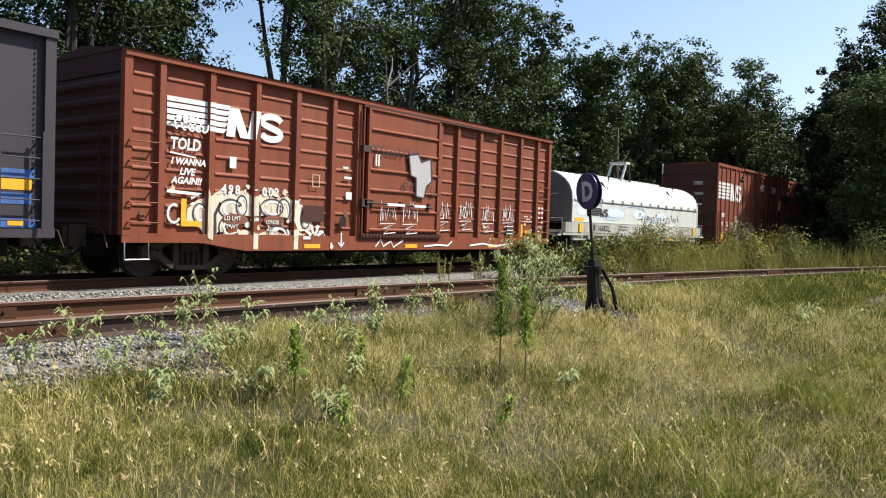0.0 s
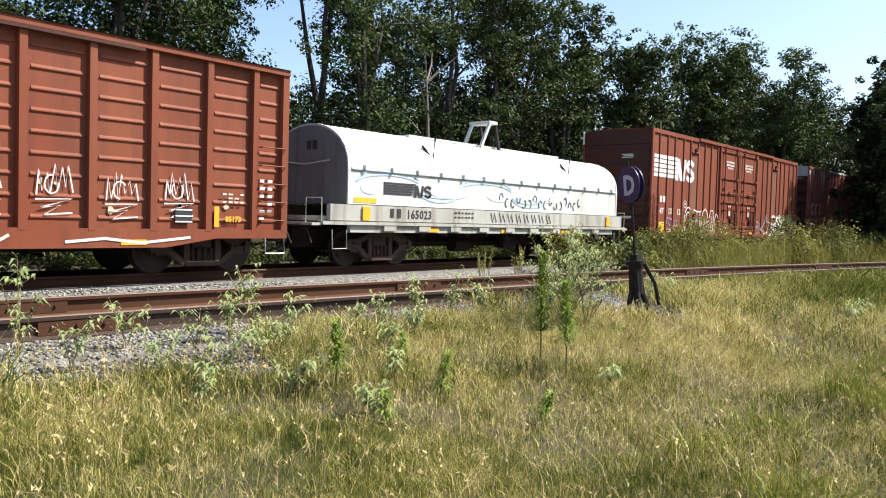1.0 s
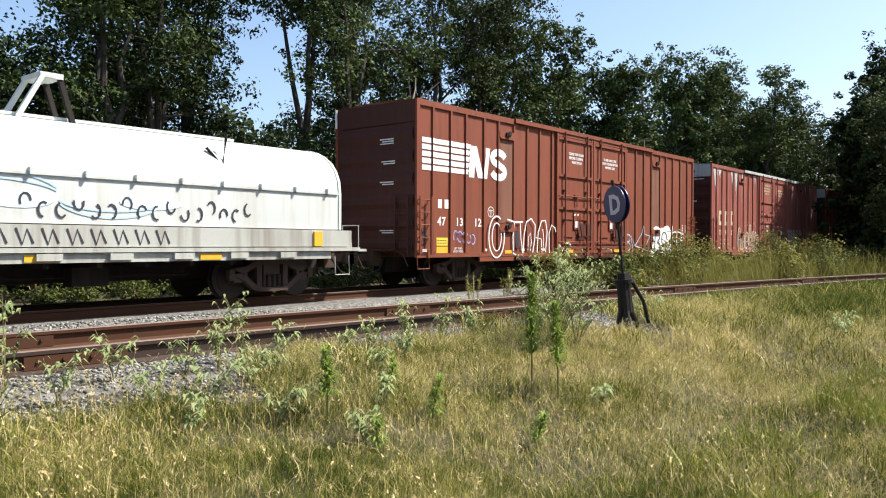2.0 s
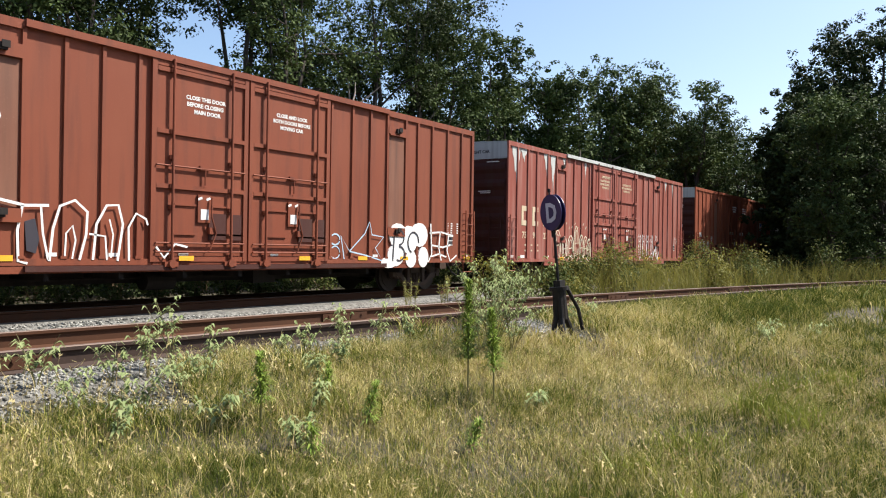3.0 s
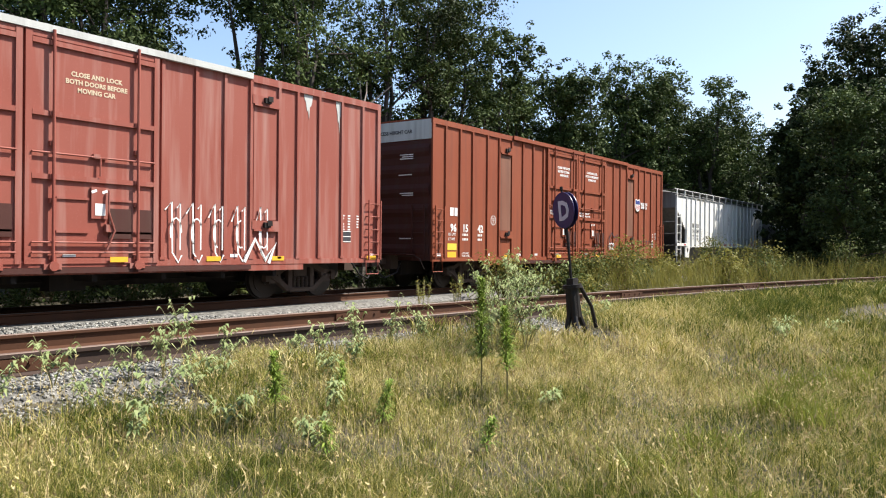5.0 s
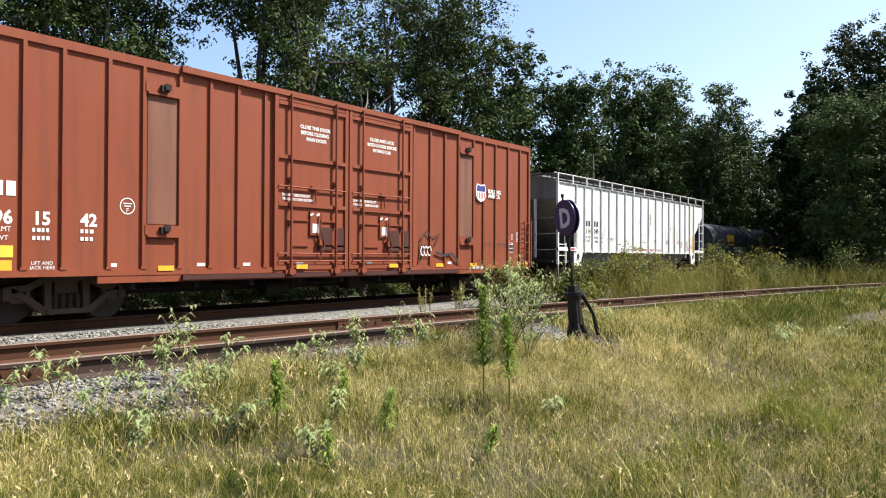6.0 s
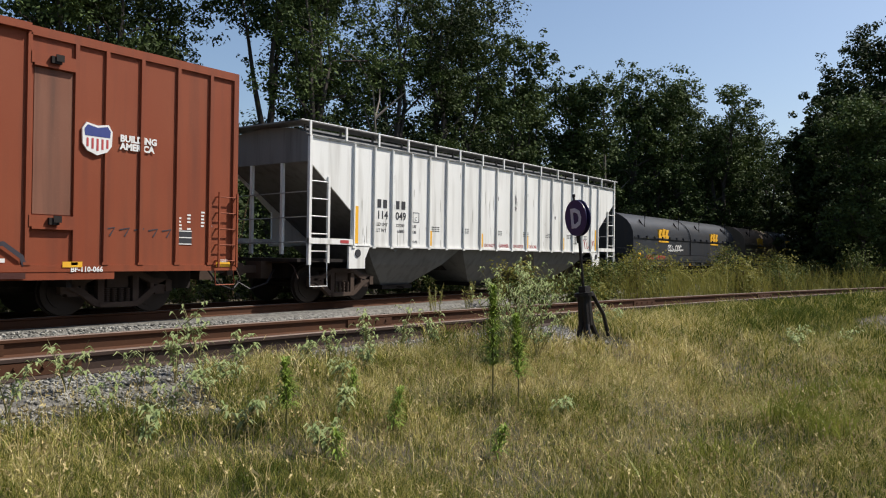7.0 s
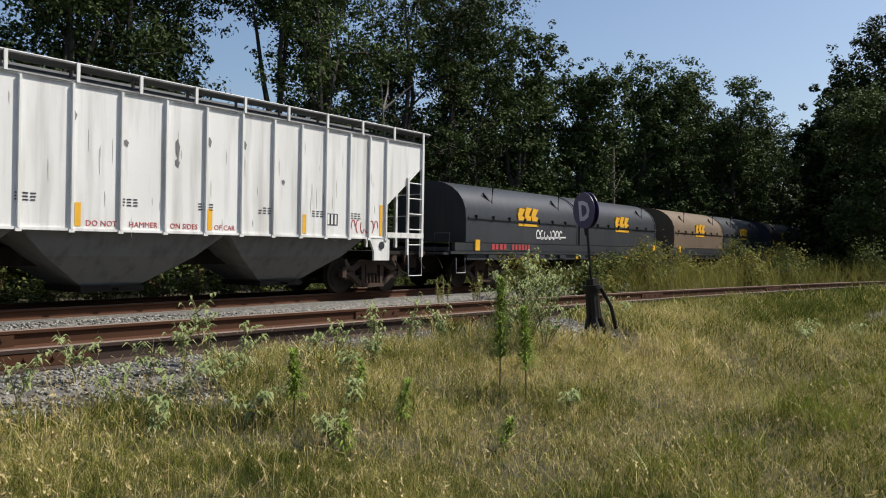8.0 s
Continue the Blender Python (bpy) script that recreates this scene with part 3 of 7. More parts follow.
def stripe_logo(car, x0, x1, x2, ztop, zbot, material, y, n=5, spans=None):
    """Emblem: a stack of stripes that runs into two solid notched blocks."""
    f = Form()
    h = (ztop - zbot) / n
    for i in range(n):
        z = ztop - h * (i + 1)
        k = 0.06 * (n - i) * 0.4
        laid(f, [(x0, z + h * 0.24), (x1 - 0.10 + k, z + h * 0.24), (x1 - 0.02 + k, z + h), (x0, z + h)], spans, y)
    part("emblem_stripes", f, material, car)
    g = Form()
    w, zb, t = x2 - x1, zbot - 0.02, ztop - 0.03
    a = x1 + 0.05
    laid(g, [(a - 0.06, zb), (a + 0.10 * w, zb), (a + 0.14 * w, t), (a, t)], spans, y)
    laid(g, [(a + 0.02, t), (a + 0.16 * w, t), (a + 0.34 * w, zb), (a + 0.19 * w, zb)], spans and [(p, q, d - 0.001) for p, q, d in spans], y - 0.001)
    laid(g, [(a + 0.30 * w, zb), (a + 0.42 * w, zb), (a + 0.50 * w, t), (a + 0.38 * w, t)], spans, y)
    c, m = a + 0.72 * w, (t + zb) / 2
    line = arc(c, m + (t - zb) * 0.22, 0.17 * w, (t - zb) * 0.19, 10, 250, 10) + arc(c, m - (t - zb) * 0.22, 0.17 * w, (t - zb) * 0.19, 70, -170, 10)
    sides = []
    for i, p in enumerate(line):
        u, v = line[max(i - 1, 0)], line[min(i + 1, len(line) - 1)]
        dx, dz = v[0] - u[0], v[1] - u[1]
        k = (t - zb) * 0.12 / max(math.hypot(dx, dz), 1e-6)
        sides.append(((p[0] - dz * k, p[1] + dx * k), (p[0] + dz * k, p[1] - dx * k)))
    for (p, q), (r, o) in zip(sides, sides[1:]):
        laid(g, [p, q, o, r], spans, y)
    part("emblem_block", g, material, car)


def panel_side(car, material, spans, ztop, zlow, recess, y_near=0.0):
    """Recessed side sheet, one flat sheet for each span, on both sides of the car."""
    f = Form()
    for a, b in spans:
        f.box(a, b, recess, recess + 0.03, zlow, ztop)
        f.box(a, b, WIDE - recess - 0.03, WIDE - recess, zlow, ztop)
    part("side_sheet", f, material, car)


def high_cube(name, label, s, paint_mat, end_cap, roof_mat):
    """Sixty-foot high-roofed box car with two plug doors on a side."""
    L, zt, zb = 18.89, 5.05, 0.86
    car = start_car(name, label, s, L)
    panel_side(car, paint_mat, ((0.02, L - 0.02),), zt - 0.02, zb, 0.045)
    # side plates along the top and the sills
    f = Form()
    for y0, y1 in ((0.0, 0.07), (WIDE - 0.07, WIDE)):
        f.box(0.0, 4.55, y0, y1, zt - 0.16, zt)
        f.box(14.5, L, y0, y1, zt - 0.16, zt)
        f.box(0.0, L, y0, y1, zb - 0.02, zb + 0.10)
        f.box(2.80, L - 2.80, y0 + 0.01, y1, 0.70, zb - 0.02)
    part("side_sill", f, paint_mat, car)
    for y0, y1 in ((-0.05, 0.06), (WIDE - 0.06, WIDE + 0.05)):
        part("door_track", Form().box(4.56, 14.49, y0, y1, zt - 0.11, zt + 0.02), roof_mat if paint_mat is RED3 else paint_mat, car)
        part("door_track", Form().box(4.6, 14.45, y0, y1, 0.73, 0.83), DARKRED, car, "dark brown lower door track")
    for x in (0.0, 0.69, 1.46, 2.15, 3.02, 3.74, 4.56, 5.31, 6.04, 6.80, 12.25, 13.05, 13.78, 14.49, 15.32, 15.90, 16.62, 17.42, 18.20, L):
        w = 0.036 if x not in (0.0, L) else 0.06
        x0 = min(max(x - w, 0.0), L - 2 * w)
        part("side_post", Form().box(x0, x0 + 2 * w, WIDE - 0.05, WIDE, zb + 0.10, zt - 0.16), paint_mat, car)
        f = Form().prism([(x0 - 0.012, 0.05), (x0, 0.0), (x0 + 2 * w, 0.0), (x0 + 2 * w + 0.012, 0.05)], "z", zb + 0.10, zt - (0.12 if 4.5 < x < 14.5 else 0.16))
        f.box(x0 - 0.03, x0 + 2 * w + 0.02, -0.012, 0.0, zb + 0.10, zb + 0.15)
        part("side_post", f, paint_mat, car)
    # jacking and lifting plates with their brackets
    for a, b in ((3.80, 4.52), (14.55, 15.28)):
        part("lift_panel", Form().box(a + 0.03, b - 0.03, 0.036, 0.050, 1.84, 4.36), WASHED if paint_mat is not RED3 else paint_mat, car)
        for z in (4.42, 1.62):
            g = Form().box(a - 0.04, b + 0.02, -0.012, 0.05, z, z + 0.20)
            g.box(a, b, -0.03, 0.05, z - 0.04, z)
            part("lift_plate", g, paint_mat, car)
            g = Form().box((a + b) / 2 - 0.09, (a + b) / 2 + 0.09, -0.07, 0.0, z + 0.04, z + 0.16)
            g.box((a + b) / 2 - 0.02, (a + b) / 2 + 0.12, -0.09, -0.07, z + 0.08, z + 0.20)
            part("bracket", g, UNDER, car)
    # plug doors
    for d0, d1 in ((7.10, 9.44), (9.60, 12.08)):
        g = Form().box(d0 + 0.04, d1 - 0.04, 0.01, 0.05, 0.96, zt - 0.14)
        door = part("plug_door", g, paint_mat, car)
        g = Form()
        for x in (d0, d1):
            g.box(x - 0.055, x + 0.055, -0.03, 0.05, 0.90, zt - 0.12)
        g.box(d0, d1, -0.02, 0.03, zt - 0.22, zt - 0.12)
        g.box(d0, d1, -0.02, 0.03, 0.90, 1.00)
        part("door_jamb", g, paint_mat, door)
        for z in (3.48, 2.38, 4.72):
            part("door_rib", Form().box(d0 + 0.06, d1 - 0.06, -0.035, 0.02, z, z + 0.09), paint_mat, door)
        for z, y in ((2.84, -0.045), (1.28, -0.045), (1.10, -0.05)):
            part("lock_bar", Form().tube([(d0 + 0.05, y, z), (d1 - 0.05, y, z)], 0.02, 6), paint_mat, door)
        for x in (d0 + 0.42, d1 - 0.42):
            g = Form().tube([(x, -0.07, 0.86), (x, -0.07, zt - 0.06)], 0.028, 8)
            for z in (1.0, 2.0, 2.42, 3.0, 3.52, 4.75):
                g.box(x - 0.06, x + 0.06, -0.06, 0.0, z - 0.03, z + 0.05)
            part("operating_rod", g, paint_mat, door)
            g = Form().disc((x, -0.09, 0.86), 0.085, 0.03, "y", 14)
            g.box(x - 0.16, x + 0.16, -0.07, 0.0, 0.80, 0.90)
            part("door_roller", g, paint_mat, door)
        xm = (d0 + d1) / 2 + 0.06
        g = Form().box(xm - 0.16, xm + 0.16, -0.03, 0.0, 1.72, 2.30)
        g.tube([(xm + 0.16, -0.08, 2.25), (xm + 0.14, -0.10, 1.85), (xm + 0.26, -0.10, 1.50), (xm + 0.12, -0.08, 1.15)], 0.02, 6)
        g.tube([(xm, -0.05, 2.84), (xm, -0.05, 2.50)], 0.018, 6)
        g.box(xm - 0.14, xm + 0.14, -0.06, 0.0, 2.82, 2.90)
        g.box(xm + 0.10, xm + 0.26, -0.09, 0.0, 1.48, 1.62)
        part("lock_handle", g, paint_mat, door)
        for a, b, z0, z1 in ((d0 + 0.5, xm - 0.2, 2.05, 2.09), (xm + 0.2, d1 - 0.5, 2.05, 2.09), (d0 + 0.5, xm - 0.2, 1.45, 1.49), (xm + 0.25, d1 - 0.1, 1.45, 1.49)):
            part("door_stiffener", Form().box(a, b, -0.02, 0.012, z0, z1), paint_mat, door)
        for a, b in ((d1 - 0.98, d1 - 0.52), (d1 - 0.36, d1 - 0.10)):
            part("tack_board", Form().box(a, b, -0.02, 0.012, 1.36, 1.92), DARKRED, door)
        part("notice", Form().box(xm - 0.09, xm + 0.11, -0.036, -0.031, 1.78, 2.0), INKWHITE, door)
        for dx in (-0.11, 0.10):
            g = Form().stroke([(xm + dx - 0.05, 2.20), (xm + dx + 0.05, 2.24)], 0.05, -0.031)
            part("arrow_mark", g, INKWHITE, door)
        part("reflector", Form().box(d0 + 0.62, d0 + 0.86, -0.012, -0.002, 1.02, 1.07), INKWHITE, door)
    # roof, ends, ladders
    f = Form().prism([(0.02, zt - 0.01), (WIDE - 0.02, zt - 0.01), (MID + 0.3, zt + 0.04), (MID - 0.3, zt + 0.04)], "x", 0.03, L - 0.03)
    for i in range(15):
        x = 0.6 + i * 1.26
        f.prism([(0.06, zt), (WIDE - 0.06, zt), (MID + 0.3, zt + 0.06), (MID - 0.3, zt + 0.06)], "x", x, x + 0.06)
    part("roof", f, roof_mat, car)
    # end walls take the darkened red, so their shade is in the paint
    for x, out in ((0.03, -1), (L - 0.03, 1)):
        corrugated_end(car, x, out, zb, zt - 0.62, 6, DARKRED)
        g = Form().box(*sorted((x, x + out * 0.012)), 0.05, WIDE - 0.05, zt - 0.60, zt - 0.02)
        part("end_plate", g, end_cap, car)
    for a, b in ((0.06, 0.52), (L - 0.52, L - 0.06)):
        add_ladder(car, a, b, zb + 0.05, 2.48, 5, paint_mat)
        add_stirrup(car, a - 0.02, b, zb, 0.54, paint_mat)
    g = Form()
    for y in (0.25, 0.70):
        g.box(-0.10, -0.07, y - 0.02, y + 0.02, zb, 2.5)
    for i in range(5):
        g.tube([(-0.09, 0.25, 1.0 + i * 0.34), (-0.09, 0.70, 1.0 + i * 0.34)], 0.012, 5)
    g.box(-0.45, -0.02, 0.6, WIDE - 0.6, 1.02, 1.06)
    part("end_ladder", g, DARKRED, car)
    part("corner_post", Form().box(-0.05, -0.02, WIDE - 0.09, WIDE - 0.03, zt - 0.55, zt - 0.02), INKWHITE, car)
    underframe(car, L, 0.42, 0.84, UNDER)
    for xc in (2.46, L - 2.46):
        add_truck(car, xc)
    add_coupler(car, 0.0, -1)
    add_coupler(car, L, 1)
    for x in (4.05, 7.7, 11.1, 13.3, 15.1, 18.35):
        decal(car, "reflector", x, x + 0.36, 0.92, 1.02, YELLOW, -0.006 if x not in (7.7, 11.1) else -0.056, thick=0.006)
    for x in (0.22, 3.0, 5.0, 6.2, 13.95, 18.5):
        decal(car, "reflector", x, x + 0.20, 1.00, 1.07, INKWHITE, 0.042 if x > 0.5 else -0.006)
    bars(car, "load_table", 17.45, 2.02, 6, 2, 0.10, 0.035, 0.12, 0.035, INKWHITE, 0.042)
    bars(car, "load_table", 18.0, 2.02, 5, 2, 0.09, 0.035, 0.10, 0.035, INKWHITE, 0.042)
    decal(car, "stencil_box", 17.48, 17.78, 1.36, 1.66, INKBLACK, 0.042)
    for z in (1.37, 1.50, 1.63):
        decal(car, "stencil_line", 17.48, 17.78, z, z + 0.02, INKWHITE, 0.037)
    return car, L


def end_print(car, rows):
    """Small white writing on a car's front end wall."""
    for y, z, n in rows:
        f = Form()
        for i in range(n):
            f.box(-0.046, -0.038, y, y + 0.5 - 0.08 * (i % 2), z - i * 0.06, z - i * 0.06 + 0.03)
        part("small_print", f, INKWHITE, car)


def end_words(car, body, size, y, z, material, x=0.012):
    """Words on a car's front end wall, read from the far side to the near one."""
    ob = lettering("end_notice", body, size, 0, 0, 0, material, car, bold=0.004)
    ob.matrix_basis = pose(x, y, z, 0, 0, -90)
    return ob


def ring_mark(car, x, z, r, material, y=0.042):
    f = Form().stroke(arc(x, z, r, r, 0, 360, 20), 0.02, y)
    f.box(x - 0.09, x + 0.09, y - 0.004, y, z + 0.04, z + 0.06)
    f.box(x - 0.07, x + 0.07, y - 0.004, y, z - 0.01, z + 0.01)
    part("plate_mark", f, material, car)
    lettering("plate_letter", "F", 0.12, x - 0.03, y - 0.004, z - 0.12, material, car)


SHEET = 0.041   # depth of the recessed side sheets, for what is painted on them


def door_notes(car, first_important, ink):
    if first_important:
        lettering("door_notice", "-IMPORTANT-", 0.15, 8.02, -0.036 + 0.04, 4.42, ink, car, bold=0.004)
    lettering("door_notice", "CLOSE THIS DOOR", 0.118, 7.86, 0.006, 4.26, ink, car, bold=0.004)
    lettering("door_notice", "BEFORE CLOSING", 0.118, 7.88, 0.006, 4.12, ink, car, bold=0.004)
    lettering("door_notice", "MAIN DOOR", 0.118, 8.06, 0.006, 3.98, ink, car, bold=0.004)
    lettering("door_notice", "CLOSE AND LOCK", 0.118, 10.36, 0.006, 4.26, ink, car, bold=0.004)
    lettering("door_notice", "BOTH DOORS BEFORE", 0.118, 10.26, 0.006, 4.12, ink, car, bold=0.004)
    lettering("door_notice", "MOVING CAR", 0.118, 10.48, 0.006, 3.98, ink, car, bold=0.004)


def bubble(f, x, z, w, h, width, y, twist=0.0):
    f.stroke(arc(x, z, w / 2, h / 2, 20 + twist, 340 + twist, 16), width, y)


# grey car whose tail end leads the red box car
def grey_car():
    L = 15.6
    car = start_car("grey_hopper_car", "dark violet-grey freight car with blue spray paint along its sill", -26.12 - L, L)
    panel_side(car, VIOLETGREY, ((0.0, L),), 4.30, 0.86, 0.09)
    f = Form()
    for y0, y1 in ((0.0, 0.12), (WIDE - 0.12, WIDE)):
        f.box(0, L, y0 - 0.03, y1, 4.22, 4.36)
        f.box(0, L, y0, y1, 0.80, 0.96)
    part("side_sill", f, VIOLETGREY, car)
    for i in range(14):
        x = L - 0.10 - i * 1.16
        if x > 0:
            part("side_post", Form().box(x - 0.10, x + 0.08, 0.0, 0.10, 0.96, 4.22), VIOLETGREY, car)
    rivet = Form().disc((0, 0, 0), 0.018, 0.010, "y", 8).mesh("rivet", UNDER)
    for k in range(34):
        part_of("rivet", rivet, car, pose(L - 0.34, 0.085, 1.05 + 0.093 * k))
    f = Form().prism([(0.0, 4.34), (WIDE, 4.34), (MID, 4.46)], "x", 0.0, L)
    part("roof", f, UNDER, car)
    for x, out in ((0.03, -1), (L - 0.03, 1)):
        corrugated_end(car, x, out, 0.86, 4.30, 8, VIOLETGREY)
    add_ladder(car, L - 0.95, L - 0.25, 0.95, 2.6, 5, VIOLETGREY)
    decal(car, "blue_tag", L - 4.2, L - 0.28, 0.97, 1.12, BLUETAG, 0.088)
    decal(car, "blue_tag", L - 0.92, L - 0.32, 1.80, 1.95, BLUETAG, 0.088)
    decal(car, "yellow_placard", L - 0.94, L - 0.36, 1.60, 1.78, YELLOW, 0.088)
    decal(car, "blue_tag", L - 0.92, L - 0.36, 1.36, 1.55, BLUETAG, 0.088)
    decal(car, "reflector", L - 0.75, L - 0.5, 1.0, 1.08, YELLOW, 0.080)
    underframe(car, L, 0.42, 0.84, UNDER)
    for xc in (2.0, L - 2.0):
        add_truck(car, xc)
    add_coupler(car, L, 1)


# fifty-foot ribbed box car
def ribbed_box_car():
    L, zt = 15.95, 4.33
    car = start_car("box_car", "rust-red ribbed steel box car with white emblem and graffiti", -24.87, L)
    posts = (0.08, 0.80, 1.95, 3.13, 4.29, 5.44, 6.32, 9.66, 10.51, 11.67, 12.83, 14.01, 15.10, L - 0.08)
    for a, b in zip(posts, posts[1:]):
        if a == 6.32:
            continue
        panel = part("side_panel", Form().box(a, b, 0.10, 0.13, 0.88, zt - 0.10), RED1, car)
        part("side_panel", Form().box(a, b, WIDE - 0.13, WIDE - 0.10, 0.88, zt - 0.10), RED1, car)
        # pressed ridges on the sheet
        for i in range(9):
            z = 1.06 + i * 0.355
            part("panel_ridge", Form().prism([(0.10, z), (0.078, z + 0.006), (0.078, z + 0.026), (0.10, z + 0.07)], "x", a + 0.15, b - 0.13), RED1, panel)
    for x in posts:
        w = 0.065 if 0.1 < x < L - 0.1 else 0.08
        g = Form().prism([(x - w - 0.03, 0.10), (x - w, 0.0), (x + w, 0.0), (x + w + 0.03, 0.10)], "z", 0.86, zt - 0.08)
        part("side_post", g, RED1, car)
        part("side_post", Form().box(x - w, x + w, WIDE - 0.10, WIDE, 0.86, zt - 0.08), RED1, car)
    f = Form()
    for y0, y1 in ((-0.03, 0.12), (WIDE - 0.12, WIDE + 0.03)):
        f.box(0, L, y0, y1, zt - 0.12, zt)
    for y in (0.005, WIDE - 0.045):
        f.prism([(0.0, 0.72), (1.75, 0.72), (2.85, 0.55), (L - 2.85, 0.55), (L - 1.75, 0.72), (L, 0.72), (L, 0.90), (0.0, 0.90)], "y", y, y + 0.04)
    part("side_sill", f, RED1, car)
    f = Form().prism([(-0.06, zt), (WIDE + 0.06, zt), (MID, zt + 0.20)], "x", 0.0, L)
    for i in range(13):
        f.prism([(-0.06, zt), (WIDE + 0.06, zt), (MID, zt + 0.235)], "x", 0.4 + i * 1.2, 0.52 + i * 1.2)
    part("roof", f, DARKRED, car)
    # ends in the darker red that carries their shade
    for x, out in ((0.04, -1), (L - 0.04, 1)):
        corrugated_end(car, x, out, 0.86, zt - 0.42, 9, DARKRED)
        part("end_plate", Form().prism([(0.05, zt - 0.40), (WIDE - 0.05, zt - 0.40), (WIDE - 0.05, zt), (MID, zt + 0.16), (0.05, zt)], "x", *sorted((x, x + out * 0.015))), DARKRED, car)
    # sliding door
    door = part("sliding_door", Form().box(6.62, 9.56, -0.02, 0.04, 1.00, 4.14), RED1, car, "scraped red sliding door with silver graffiti")
    for i in range(7):
        z = 1.02 + i * 0.51
        part("door_rib", Form().prism([(-0.02, z), (-0.06, z + 0.03), (-0.06, z + 0.06), (-0.02, z + 0.09)], "x", 6.64, 9.54), RED1, door)
    g = Form()
    for x in (6.62, 9.50):
        g.box(x - 0.03, x + 0.06, -0.06, 0.03, 1.0, 4.14)
    part("door_edge", g, RED1, door)
    g = Form().tube([(6.52, -0.09, 1.75), (9.2, -0.09, 1.72)], 0.025, 6)
    for x in (6.5, 6.75, 7.9, 9.1):
        g.box(x - 0.05, x + 0.05, -0.10, 0.0, 1.66, 1.82)
    g.box(6.36, 6.62, -0.10, 0.0, 3.02, 3.18)
    g.box(6.36, 6.62, -0.10, 0.0, 1.64, 1.84)
    part("door_latch", g, TRUCKIRON, door)
    part("door_lever", Form().box(7.3, 8.0, -0.115, -0.10, 1.70, 1.77).box(8.4, 8.9, -0.115, -0.10, 1.70, 1.77), INKWHITE, door)
    g = Form().box(6.4, 9.7, -0.05, 0.02, 0.86, 0.97)
    for i in range(26):
        g.box(6.45 + i * 0.125, 6.50 + i * 0.125, -0.065, -0.05, 0.88, 0.94)
    g.box(6.4, 12.6, -0.05, 0.02, 4.14, 4.20)
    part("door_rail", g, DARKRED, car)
    g = Form().tube([(6.40, -0.06, 0.95), (6.40, -0.06, 4.1)], 0.03, 6)
    part("door_post_rod", g, RED1, car)
    add_ladder(car, 0.10, 0.72, 0.95, 2.75, 5, RED1, frame_rails=False)
    add_ladder(car, L - 0.72, L - 0.10, 0.95, 2.75, 5, RED1, frame_rails=False)
    for a, b in ((0.06, 0.56), (L - 0.56, L - 0.06)):
        add_stirrup(car, a, b, 0.74, 0.40, GALV)
    g = Form()
    for y in (0.25, 0.68):
        g.box(-0.11, -0.08, y - 0.02, y + 0.02, 0.86, 2.9)
    for i in range(6):
        g.tube([(-0.10, 0.25, 1.0 + i * 0.34), (-0.10, 0.68, 1.0 + i * 0.34)], 0.012, 5)
    part("end_ladder", g, DARKRED, car)
    # emblem, numbers, painted marks
    stripe_logo(car, 0.93, 2.35, 3.95, 3.60, 2.98, INKWHITE, -0.004, spans=ribbed_spans(posts, 0.065, 0.072, -0.002))
    bars(car, "road_mark", 2.18, 2.30, 1, 2, 0.17, 0.24, 0.08, 0, INKWHITE, 0.05)
    lettering("car_number", "498", 0.27, 2.24, 0.056, 1.76, INKWHITE, car, spacing=1.3, bold=0.006)
    lettering("car_number", "002", 0.27, 3.32, 0.056, 1.76, INKWHITE, car, spacing=1.3, bold=0.006)
    lettering("tag_line", "TOLD", 0.32, 1.00, 0.046, 2.58, SPRAYWHITE, car, lean=0.1, bold=0.010, width=0.82)
    lettering("tag_line", "I WANNA", 0.18, 1.02, 0.046, 2.28, SPRAYWHITE, car, lean=0.25, bold=0.006)
    lettering("tag_line", "LIVE", 0.19, 1.22, 0.046, 2.08, SPRAYWHITE, car, lean=0.25, bold=0.006)
    lettering("tag_line", "AGAIN!!", 0.19, 1.04, 0.046, 1.90, SPRAYWHITE, car, lean=0.25, bold=0.006)
    g = Form()
    for i in range(5):
        g.stroke(arc(1.15 + i * 0.15, 3.10, 0.09, 0.14, 30 * i, 250 + 30 * i, 8), 0.04, -0.006)
    g.stroke([(0.92, 3.20), (1.7, 3.02)], 0.04, -0.006)
    g.stroke([(1.0, 2.50), (1.6, 2.44)], 0.03, 0.046)
    g.stroke([(0.95, 1.74), (1.75, 1.70), (1.5, 1.62)], 0.06, 0.046)
    g.stroke(arc(1.12, 1.3, 0.14, 0.18, 60, 330), 0.05, 0.046)
    part("tag_scrawl", g, SPRAYWHITE, car)
    # cream bubble piece low on the side
    upper = [(1.42, 1.10), (1.75, 1.02), (1.92, 0.80), (2.30, 0.74), (2.42, 1.36), (3.0, 1.30), (3.6, 1.34), (4.2, 1.28), (4.36, 0.98), (4.80, 1.02), (4.86, 1.36), (4.66, 1.58), (4.30, 1.62),
             (4.05, 1.78), (3.72, 1.70), (3.42, 1.82), (3.08, 1.72), (2.80, 1.84), (2.46, 1.72), (2.20, 1.80), (1.90, 1.66), (1.66, 1.58), (1.44, 1.40)]
    lower = [(2.0, 0.74), (2.5, 0.60), (3.6, 0.57), (4.8, 0.58), (5.3, 0.60), (5.22, 0.86), (4.90, 0.96), (4.55, 0.92), (4.30, 1.04), (3.95, 0.92), (3.60, 1.02), (3.25, 0.90), (2.90, 1.0), (2.50, 0.92), (2.2, 0.96)]
